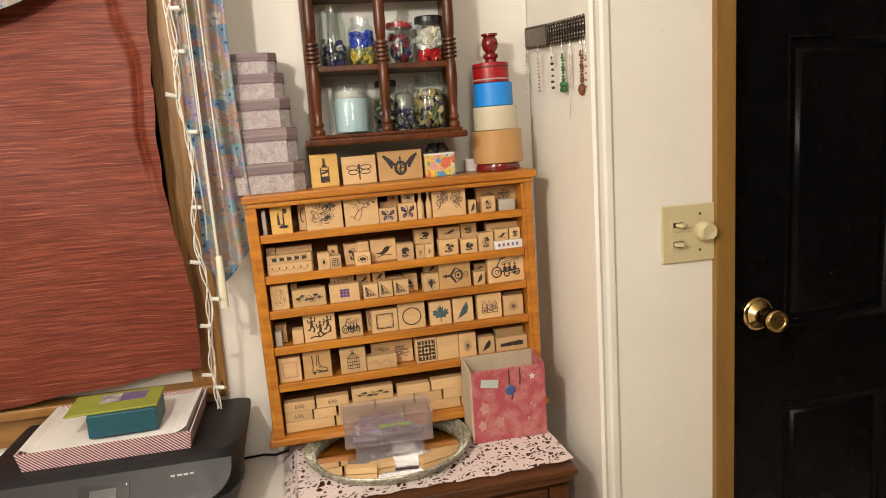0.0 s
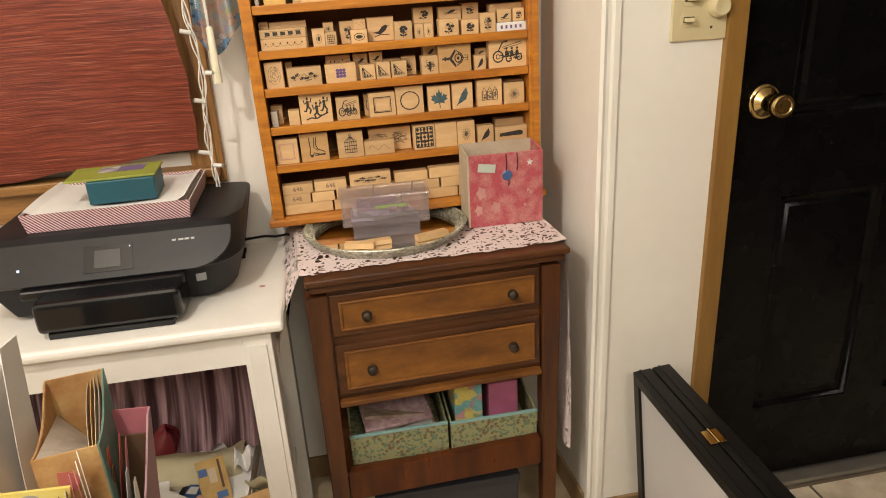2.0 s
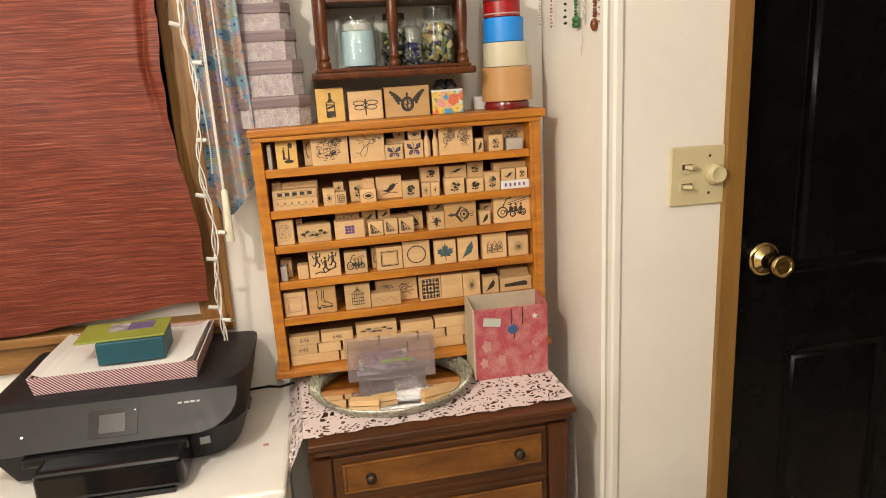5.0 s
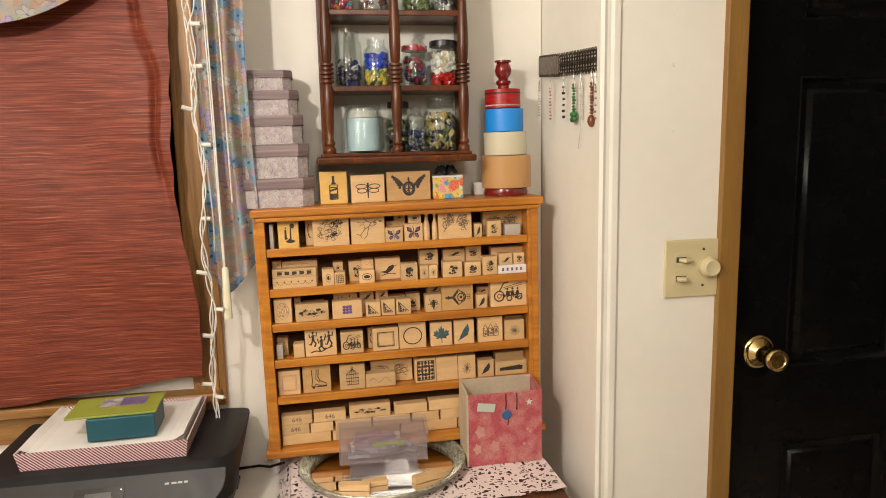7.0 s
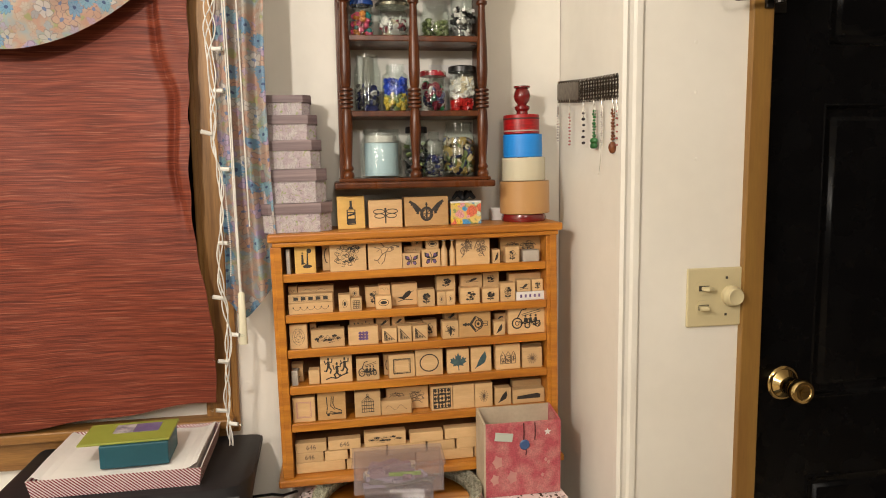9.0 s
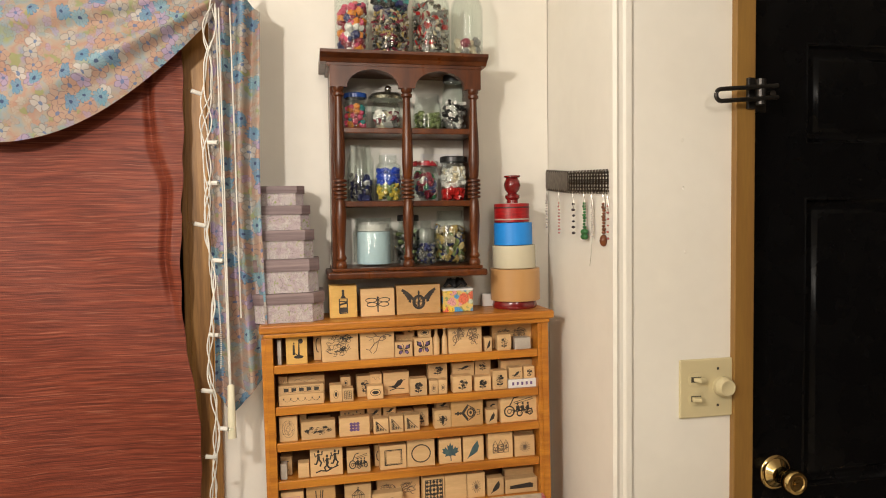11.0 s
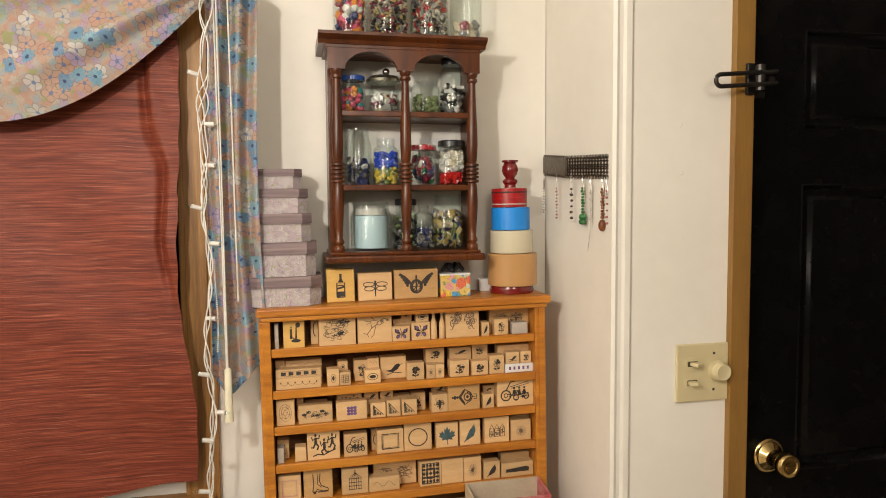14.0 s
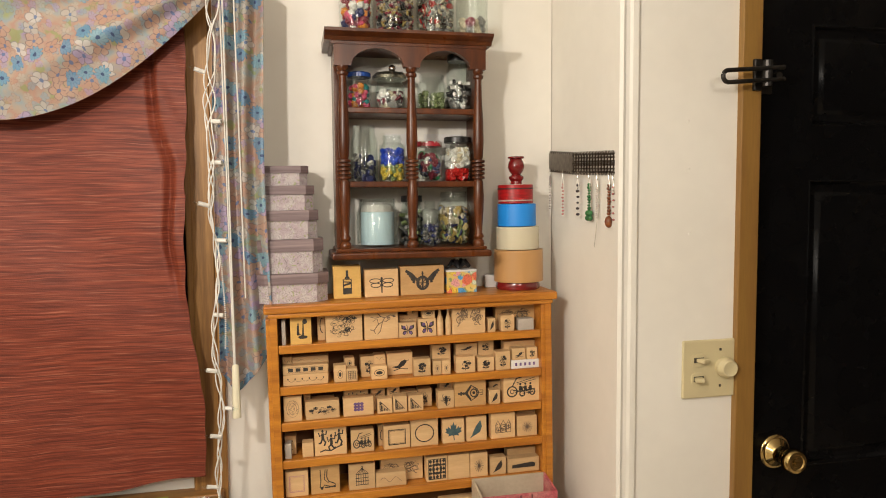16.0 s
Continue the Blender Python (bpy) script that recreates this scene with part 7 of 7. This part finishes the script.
TEAL = pmat("teal_card", (0.012, 0.085, 0.115), (0.010, 0.07, 0.095), 12.0, rough=0.5, fine=0.08)
LIME = pmat("lime_card", (0.27, 0.30, 0.045), (0.24, 0.27, 0.04), 12.0, rough=0.5)
TBM = pose(-0.394, 1.412, gz + 0.0355, 0, 0, 2)
part("box_body", turned(box(-0.060, 0.060, -0.045, 0.045, 0, 0.043, bevel=0.002), TBM), TEAL, tb)
lid = part("lime_card", turned(box(-0.098, 0.062, -0.040, 0.062, 0.0435, 0.0475, bevel=0.001), TBM), LIME, tb, "lime green card lid")
part("card_picture", turned(box(-0.012, 0.034, 0.005, 0.048, 0.0476, 0.0482), TBM), pmat("purple_picture", (0.12, 0.09, 0.22), (0.20, 0.16, 0.30), 30.0, rough=0.4), lid, "purple printed panel")
part("card_picture", turned(box(-0.048, -0.013, 0.005, 0.048, 0.0476, 0.0482), TBM), pmat("white_flower_picture", (0.50, 0.47, 0.48), (0.16, 0.14, 0.20), 70.0, rough=0.4), lid, "white and grey picture")

# ---- bins under the sewing table ----
for n, (x0, x1, a) in enumerate(((-0.030, 0.182, 0), (0.188, 0.384, 0))):
    bn = thing("fabric_bin", "green flower-print open bin on the lower table shelf", "storage bin", ((x0 + x1) / 2, 1.40, 0.2905), "bins on the lower shelf")
    z0, z1 = 0.2905, 0.362 if n == 0 else 0.358
    part("front", box(x0, x1, 1.279, 1.283, z0, z1, bevel=0.001), GREENFLOWERS, bn)
    part("back", box(x0, x1, 1.52, 1.524, z0, z1 + 0.03), GREENFLOWERS, bn)
    for x in (x0, x1 - 0.004):
        part("side", prism([(1.283, z0), (1.52, z0), (1.52, z1 + 0.03), (1.283, z1)], "x", x, x + 0.004), GREENFLOWERS, bn)
    part("floor", box(x0 + 0.004, x1 - 0.004, 1.283, 1.52, z0, z0 + 0.003), GREENFLOWERS, bn)
    bm = box(x0 - 0.001, x1 + 0.001, 1.277, 1.284, z1 - 0.003, z1 + 0.003, bevel=0.001)
    part("rim", bm, pmat("aqua_trim", (0.25, 0.42, 0.40), rough=0.5), bn, "aqua rim")
SHEETPRINT = pmat("printed_pages", (0.55, 0.44, 0.30), (0.30, 0.20, 0.13), 25.0, rough=0.6, fine=0.2)
for k, (x, y, z, a, b_) in enumerate(((0.08, 1.40, 0.344, 12, 3), (0.085, 1.41, 0.359, -10, 6), (0.07, 1.39, 0.373, 14, -4))):
    solo("booklet", turned(box(-0.075, 0.075, -0.09, 0.09, -0.004, 0.004, bevel=0.001), pose(x, y, z, a * 0.6, b_ * 0.6, a * 0.4)), (SHEETPRINT, pmat("brown_print_cover", (0.20, 0.13, 0.09), (0.40, 0.30, 0.22), 40.0, rough=0.6), pmat("rose_print", (0.52, 0.38, 0.37), (0.34, 0.20, 0.22), 60.0, rough=0.6))[k], "printed craft booklet lying in the bin", "booklet", "booklets in the bin")
solo("paper_pile", box(0.005, 0.155, 1.31, 1.49, 0.2945, 0.338, bevel=0.001), WHITECARD, "pile of papers filling the flower-print bin", "paper")
solo("flower_carton", box(0.205, 0.268, 1.31, 1.42, 0.2945, 0.432, bevel=0.002), YELLOWFLOWERS, "upright yellow and teal flower carton in the bin", "carton")
solo("pink_carton", box(0.283, 0.350, 1.31, 1.42, 0.2945, 0.424, bevel=0.003), plain("magenta_card", (0.42, 0.12, 0.22), 0.5), "magenta pink cardboard carton in the bin", "carton")

# ---- document case on the floor ----
dc = thing("document_box", "dark charcoal cardboard case with a brass label holder", "storage box", (0.175, 1.4, 0))
CHAR = pmat("charcoal_card", (0.030, 0.030, 0.037), (0.038, 0.037, 0.044), 40.0, rough=0.55, fine=0.1)
part("box_body", box(0.012, 0.342, 1.29, 1.56, 0.001, 0.165, bevel=0.002), CHAR, dc)
part("lid", box(0.008, 0.346, 1.286, 1.564, 0.165, 0.185, bevel=0.002), CHAR, dc)
lh = part("label_holder", prism([(0.125, 0.105), (0.135, 0.098), (0.205, 0.098), (0.215, 0.105), (0.215, 0.130), (0.205, 0.138), (0.135, 0.138), (0.125, 0.130)], "y", 1.287, 1.29), BRASS, dc, "brass label holder")
part("label_card", box(0.139, 0.201, 1.2855, 1.287, 0.104, 0.131), pmat("ochre_label", (0.40, 0.25, 0.08), rough=0.6), lh)
solo("dark_panel", box(-0.094, -0.084, 1.50, 1.60, 0.0, 0.47, bevel=0.001), WALNUT, "dark wooden board standing behind the sewing table", "board")

# ---- folding framed board leaning by the door ----
eb = thing("folding_board", "folded black-framed white board with brass hinges on the floor", "folding board", (0.66, 0.92, 0))
BLACKWOOD = pmat("black_stained_wood", (0.005, 0.0045, 0.0045), (0.009, 0.008, 0.0075), 10.0, (4, 0.6, 4), rough=0.36, spec=0.25, fine=0.3, bump=0.0003)
EH = 0.460
EBM = Matrix.Translation((0.622, 1.222, 0)) @ Euler((0, radians(-5.2), radians(-0.5))).to_matrix().to_4x4()
EL = 0.66
for n, x in enumerate((0.0, 0.043)):
    leaf_ = part("frame", turned(box(x, x + 0.040, -EL, 0, EH - 0.024, EH, bevel=0.0015), EBM), BLACKWOOD, eb, "black wooden frame")
    for y0, y1 in ((-0.024, 0.0), (-EL, -EL + 0.024)):
        part("stile", turned(box(x, x + 0.040, y0, y1, 0.026, EH - 0.024, bevel=0.001), EBM), BLACKWOOD, leaf_)
    part("bottom_rail", turned(box(x, x + 0.040, -EL, 0, 0.002, 0.026, bevel=0.001), EBM), BLACKWOOD, leaf_)
    part("groove_strip", turned(box(x + 0.014, x + 0.018, -EL, 0, EH, EH + 0.0015), EBM), BLACKWOOD, leaf_)
    part("board_panel", turned(box(x + (0.006 if n == 0 else 0.030), x + (0.009 if n == 0 else 0.033), -EL + 0.02, -0.02, 0.022, EH - 0.02), EBM), pmat("board_white", (0.62, 0.61, 0.62), (0.57, 0.56, 0.57), 5.0, rough=0.35), leaf_, "smooth white board panel")
for y in (-0.248, -0.56):
    hg = part("hinge", turned(box(0.026, 0.057, y - 0.019, y + 0.019, EH + 0.001, EH + 0.0035, bevel=0.0008), EBM), BRASS, eb, "brass butt hinge")
    part("hinge_pin", turned(tube([(0.0415, y - 0.02, EH + 0.004), (0.0415, y + 0.02, EH + 0.004)], 0.0028, 8), EBM), BRASS, hg)

# ---- clutter under and in front of the white table ----
SZ = 0.180
part("lower_shelf", box(-1.05, -0.17, 1.22, 1.57, SZ - 0.018, SZ, bevel=0.002), WHITE, WT)
# dark upright streaks in the colour stand for shade between the gathers
MAUVECLOTH = pmat("mauve_fabric_fold_shade", (0.42, 0.27, 0.30), (0.07, 0.028, 0.034), 16.0, (4.5, 0.3, 0.13), rough=0.8, fine=0.3, low=0.34, high=0.58)
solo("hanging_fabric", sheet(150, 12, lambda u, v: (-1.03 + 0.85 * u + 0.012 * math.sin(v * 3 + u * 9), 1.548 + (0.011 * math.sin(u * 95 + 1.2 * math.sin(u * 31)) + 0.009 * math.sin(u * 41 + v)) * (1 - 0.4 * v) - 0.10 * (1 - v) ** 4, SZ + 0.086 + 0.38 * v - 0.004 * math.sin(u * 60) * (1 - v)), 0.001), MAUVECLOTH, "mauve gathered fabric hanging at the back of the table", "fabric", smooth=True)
solo("red_bag", turned(sheet(14, 10, lambda u, v: (0.033 * (1 - v ** 4) * math.cos(u * 6.2832) * (1 + 0.1 * math.sin(u * 25)), 0.03 * (1 - v ** 4) * math.sin(u * 6.2832), 0.080 * v + 0.006 * math.sin(u * 18)), 0.002), pose(-0.452, 1.46, 0.264, 0, 6, 0)), plain("deep_red_cloth", (0.15, 0.006, 0.012), 0.55), "deep red cloth bag on a pile of papers", "bag", smooth=True)
rnd = random.Random(77)
for k in range(8):
    bm = turned(box(-0.15, 0.13, -0.10, 0.15, 0, 0.0098, bevel=0.001), pose(-0.385, 1.36, SZ + 0.0005 + 0.0102 * k, 0, 0, (3, -4, 2, -2, 5, -3, 4, -1)[k]))
    solo("magazine", bm, (SHEETPRINT, WHITECARD, CREAMPAPER)[k % 3], "magazine lying in a stack on the lower shelf", "magazine", "magazines on the lower shelf")
OLIVE = pmat("olive_cream_paper", (0.52, 0.46, 0.30), (0.40, 0.35, 0.22), 9.0, rough=0.5)
solo("paper_bag", sheet(18, 8, lambda u, v: (-0.50 + 0.225 * u, 1.325 + 0.13 * v + 0.025 * u * u, 0.2635 + 0.028 * math.sin(v * 3.14) * (1 - 0.6 * u) + 0.010 * math.sin(u * 7) * v), 0.0015), OLIVE, "crumpled olive cream paper bag on the magazine pile", "paper bag", smooth=True)
solo("crumpled_paper", sheet(8, 8, lambda u, v: (-0.288 + 0.036 * u, 1.345 + 0.04 * v, 0.280 + 0.012 * math.sin(u * 7 + 2 * v) + 0.018 * v), 0.001), WHITECARD, "small crumpled white paper on the pile", "paper")
NAVY = plain("blue_print", (0.05, 0.12, 0.30), 0.5)
MUSTARD = pmat("mustard_print", (0.48, 0.32, 0.10), (0.34, 0.20, 0.07), 22.0, rough=0.5)
bk = thing("craft_booklet", "mustard booklet with blue print leaning on papers", "booklet", (-0.318, 1.28, 0.262))
BKM = pose(-0.314, 1.262, 0.2625, -38, 6, 24)
part("cover", turned(box(-0.030, 0.030, 0, 0.003, 0, 0.095, bevel=0.001), BKM), MUSTARD, bk)
part("pages", turned(box(-0.028, 0.030, 0.0032, 0.012, 0.001, 0.093, bevel=0.0005), BKM), CREAMPAPER, bk)
for x, z, w_, h_, m in ((-0.028, 0.062, 0.018, 0.016, NAVY), (0.000, 0.010, 0.022, 0.014, NAVY), (-0.008, 0.045, 0.016, 0.030, CREAMPAPER), (0.014, 0.030, 0.005, 0.060, plain("brown_print", (0.10, 0.045, 0.02), 0.5))):
    part("printed_patch", turned(box(x, x + w_, -0.0008, 0.0, z, z + h_), BKM), m, bk)
def flat_sheet(name, pts, z, m, label):
    """A sheet of paper with a free outline lying on the pile."""
    solo(name, prism(pts, "z", z, z + 0.0012), m, label, "paper", "loose papers on the pile")


flat_sheet("loose_paper", [(-0.430, 1.23), (-0.395, 1.345), (-0.335, 1.315), (-0.36, 1.21)], 0.2635, P_BLACK, "black printed paper on the magazine pile")
flat_sheet("loose_paper", [(-0.396, 1.290), (-0.384, 1.335), (-0.345, 1.325), (-0.350, 1.285)], 0.2655, NAVY, "blue printed paper on the magazine pile")
flat_sheet("loose_paper", [(-0.388, 1.305), (-0.380, 1.325), (-0.362, 1.320), (-0.366, 1.298)], 0.2675, WHITECARD, "small white paper scrap on the pile")
flat_sheet("loose_paper", [(-0.50, 1.146), (-0.50, 1.315), (-0.418, 1.318), (-0.412, 1.285), (-0.306, 1.205), (-0.300, 1.146)], 0.297, WHITECARD, "large white sheet on top of the papers")
flat_sheet("loose_paper", [(-0.47, 1.147), (-0.46, 1.22), (-0.40, 1.215), (-0.395, 1.147)], 0.2995, CREAMPAPER, "cream sheet on top of the papers")
solo("paper_stack", prism([(-0.495, 1.15), (-0.49, 1.30), (-0.425, 1.30), (-0.335, 1.205), (-0.33, 1.15)], "z", 0.2635, 0.296), SHEETPRINT, "stack of printed sheets under the white sheet", "paper")
solo("cardboard_sleeve", turned(box(-0.035, 0.035, -0.004, 0.004, 0, 0.09, bevel=0.001), pose(-0.232, 1.215, 0.20, -30, 0, 18)), TANBLOCK, "tan cardboard sleeve leaning by the papers", "cardboard")
solo("grey_paper_bag", sheet(10, 10, lambda u, v: (-0.262 + 0.06 * u, 1.32 - 0.03 * u + 0.02 * math.sin(v * 5), 0.2 + 0.09 * v + 0.01 * math.sin(u * 6 + v * 4)), 0.0015), OLIVE, "greyish paper bag standing behind the cardboard", "paper bag", smooth=True)
solo("loose_paper", turned(sheet(6, 6, lambda u, v: (0.05 * u, 0.05 * v, 0.008 * math.sin(u * 5 + v * 3)), 0.001), pose(-0.30, 1.16, 0.272, 12, 0, 20)), WHITECARD, "white loose paper scrap on the pile", "paper", "loose papers on the pile", smooth=True)
solo("paper_roll", turned(tube([(-0.03, 0, 0), (0.03, 0.01, 0.004)], 0.010, 14), pose(-0.325, 1.195, 0.311, 0, 12, -55)), pmat("peach_paper", (0.62, 0.36, 0.24), rough=0.6), "small rolled peach paper on the pile", "paper", smooth=True)

cr = thing("wooden_crate", "plain wooden crate standing before the white table", "crate", (-0.43, 1.0, 0))
for x0, x1, y0, y1, z0, z1 in ((-0.66, -0.345, 0.79, 1.06, 0.40, 0.415), (-0.66, -0.645, 0.79, 1.06, 0, 0.40), (-0.36, -0.345, 0.79, 1.06, 0, 0.40)):
    part("board", box(x0, x1, y0, y1, z0, z1, bevel=0.001), MAPLE, cr)
CZ = 0.4155


def magazine_file(m, w, d, h, low, outside, inside, right, label):
    """A file holder with a concave cut towards the front, its back at the origin of m."""
    ob = thing("magazine_file", label, "magazine file", m.translation, "magazine files")
    cut = [(-d, 0), (0, 0), (0, h)] + [(-d * (0.10 + 0.9 * t), h + (low - h) * t - 0.10 * d * math.sin(t * 3.14)) for t in (0, 0.12, 0.25, 0.4, 0.55, 0.7, 0.85, 1.0)]
    for x, mm in ((-w / 2, outside), (w / 2 - 0.0025, right)):
        sd = part("side", turned(prism(cut, "x", x, x + 0.0025), m), mm, ob)
        part("lining", turned(prism([(y * 0.99, z * 0.995) for y, z in cut], "x", x - 0.0007 if x > 0 else x + 0.0026, x - 0.0001 if x > 0 else x + 0.0032), m), inside, sd)
    part("back", turned(box(-w / 2 + 0.0025, w / 2 - 0.0025, -0.0025, 0, 0, h), m), inside, ob)
    part("front", turned(box(-w / 2 + 0.0025, w / 2 - 0.0025, -d, -d + 0.0025, 0, low), m), outside, ob)
    part("floor", turned(box(-w / 2 + 0.0025, w / 2 - 0.0025, -d + 0.0025, -0.0025, 0, 0.002), m), inside, ob)
    return ob


OCHRE = pmat("mottled_ochre_paper", (0.56, 0.36, 0.15), (0.38, 0.18, 0.06), 16.0, rough=0.6, fine=0.15)
TEALCARD = plain("teal_green_card", (0.12, 0.24, 0.20), 0.5)
PINKCARD = plain("rose_card", (0.50, 0.17, 0.20), 0.5)
CORAL = plain("coral_card", (0.55, 0.14, 0.09), 0.5)
GREIGE = pmat("greige_card", (0.42, 0.36, 0.29), (0.37, 0.31, 0.25), 20.0, rough=0.6)
FM = pose(-0.433, 1.055, CZ, 0, 0, 11)
of = magazine_file(FM, 0.083, 0.180, 0.307, 0.286, OCHRE, OCHRE, TEALCARD, "ochre mottled paper magazine file full of cards")
part("flap", turned(sheet(4, 6, lambda u, v: ((-0.037 + 0.072 * u), -0.176 + 0.168 * v - 0.03 * u * v, 0.284 - v * (0.036 + 0.085 * u)), 0.001), FM), GREIGE, of, "greige inner flap")
part("sticker", turned(prism([(-0.020, 0.226), (0.004, 0.226), (0.010, 0.246), (-0.002, 0.257), (-0.016, 0.260)], "y", -0.1812, -0.1803), FM), plain("salmon_sticker", (0.58, 0.17, 0.13), 0.5), of, "salmon pink sticker")
for k in range(4):
    bm = turned(sheet(8, 2, lambda u, v: (0.033 - 0.005 * k + 0.004 * math.sin(u * 3.14) * (1 - k * 0.4), -0.014 - 0.12 * u, 0.0035 + (0.304 - 0.004 * k - 0.05 * u * u) * v), 0.0008), FM)
    solo("craft_card", bm, (GREIGE, CREAMPAPER, OCHRE, CREAMPAPER)[k], "pale card sheet curving along the ochre file", "card", "cards in the files", smooth=True)
PM = pose(-0.391, 1.035, CZ + 0.005, 0, 6, 4)
pf = magazine_file(PM, 0.070, 0.20, 0.241, 0.10, PINKCARD, PINKCARD, pmat("dusty_rose_card", (0.42, 0.24, 0.27), rough=0.55), "rose pink magazine file full of cards")
BROWNCARD = pmat("brown_kraft_card", (0.15, 0.085, 0.045), (0.11, 0.06, 0.03), 15.0, rough=0.6)
solo("kraft_card", turned(box(-0.030, 0.030, -0.010, -0.006, 0.0025, 0.198, bevel=0.0005), PM), BROWNCARD, "brown kraft card standing in the rose file", "card")
for k, (x, y, h, w_, m) in enumerate(((-0.018, -0.13, 0.252, 0.05, WHITECARD), (-0.014, -0.13, 0.235, 0.04, GREIGE), (-0.005, -0.12, 0.250, 0.045, CORAL), (-0.001, -0.12, 0.22, 0.05, BROWNCARD), (0.004, -0.10, 0.258, 0.03, CORAL), (0.008, -0.10, 0.25, 0.03, PINKCARD), (0.012, -0.14, 0.225, 0.05, plain("pale_grey_card", (0.50, 0.51, 0.56), 0.5)), (0.022, -0.13, 0.20, 0.05, WHITECARD))):
    bm = turned(sheet(4, 9, lambda u, v: (x + 0.005 * math.sin(v * 2.2 + k) + 0.004 * v, y + (u - 0.5) * w_ * (1 - 0.75 * max(0.0, v - 0.55) / 0.45), 0.004 + h * v), 0.0009), PM)
    solo("craft_card", bm, m, {WHITECARD: "white", GREIGE: "greige", CORAL: "coral red", BROWNCARD: "brown", PINKCARD: "rose pink"}.get(m, "pale grey") + " card sheet standing in the rose file", "card", "cards in the files", smooth=True)
for k in range(9):
    h = 0.215 + 0.011 * k + 0.012 * rnd.random()
    m = (CREAMPAPER, CORAL, WHITECARD, BROWNCARD, GREIGE, PINKCARD, PINKCARD, WHITECARD, WHITECARD)[k]
    bm = turned(sheet(2, 8, lambda u, v: (0.003 * math.sin(v * 2.2 + k), (u - 0.5) * 0.055, h * v - 0.012 * u * v), 0.0010), pose(-0.405 + 0.0046 * k, 0.838, CZ, 0, -4 + 0.6 * k, 22 + rnd.uniform(-3, 3)))
    solo("craft_card", bm, m, {WHITECARD: "white", GREIGE: "greige", CORAL: "coral red", BROWNCARD: "brown", PINKCARD: "rose pink"}.get(m, "cream") + " card sheet standing before the ochre file", "card", "cards in the files")
YDOT = pmat("yellow_wash_paper", (0.66, 0.50, 0.06), (0.60, 0.53, 0.20), 14.0, rough=0.6)
DOTGREY = plain("grey_dot_print", (0.30, 0.29, 0.25), 0.6)
PADM = pose(-0.471, 0.806, CZ + 0.006, -6, 9, 8)
pad = thing("dotted_paper_pad", "yellow patterned paper pad with grey dots", "paper pad", (-0.43, 0.806, CZ))
part("paper_block", turned(box(-0.070, 0.046, 0, 0.005, 0, 0.262, bevel=0.0008), PADM), YDOT, pad)
for x, z, a in ((-0.002, 0.246, 0), (-0.024, 0.232, 30), (-0.044, 0.222, 10), (0.030, 0.212, 40), (0.012, 0.196, 0), (-0.052, 0.254, 0), (-0.020, 0.190, 20), (-0.056, 0.186, 0), (0.028, 0.170, 10), (-0.010, 0.160, 0), (-0.040, 0.156, 30)):
    el = [(x + 0.0145 * math.cos(q * 0.3927) * math.cos(radians(a)) - 0.0105 * math.sin(q * 0.3927) * math.sin(radians(a)), z + 0.0145 * math.cos(q * 0.3927) * math.sin(radians(a)) + 0.0105 * math.sin(q * 0.3927) * math.cos(radians(a))) for q in range(16)]
    part("dot", turned(prism(el, "y", -0.0006, -0.0001), PADM), DOTGREY, pad)
for k in range(5):
    h = 0.35 + 0.012 * k if k < 4 else 0.43
    bm = turned(sheet(4, 12, lambda u, v: (0.010 * math.sin(v * 2.5 + k) + 0.004 * k, (u - 0.5) * (0.12 if k < 4 else 0.05) * (1 - 0.6 * max(0, v - 0.6)), h * v), 0.0012), pose(-0.540 + 0.011 * k, 0.95, CZ, 0, 3, 10 - 5 * k))
    solo("tall_card", bm, (WHITECARD, CREAMPAPER, TANBLOCK, WHITECARD, WHITECARD)[k], "tall curled pale card sheet standing in the crate pile", "card", "tall cards by the files")

# ---- nail bumps on the door wall ----
for x, z in ((0.655, 1.664), (0.658, 1.573), (0.662, 1.45)):
    solo("nail_cover", turned(lathe(0, 0, [(0, 0), (0.0035, 0.0), (0.0028, 0.0012), (0, 0.0016)], 8), pose(x, DW + 0.0002, z, 90, 0, 0)), WALL, "small painted-over nail bump on the wall", "nail", "nail bumps")
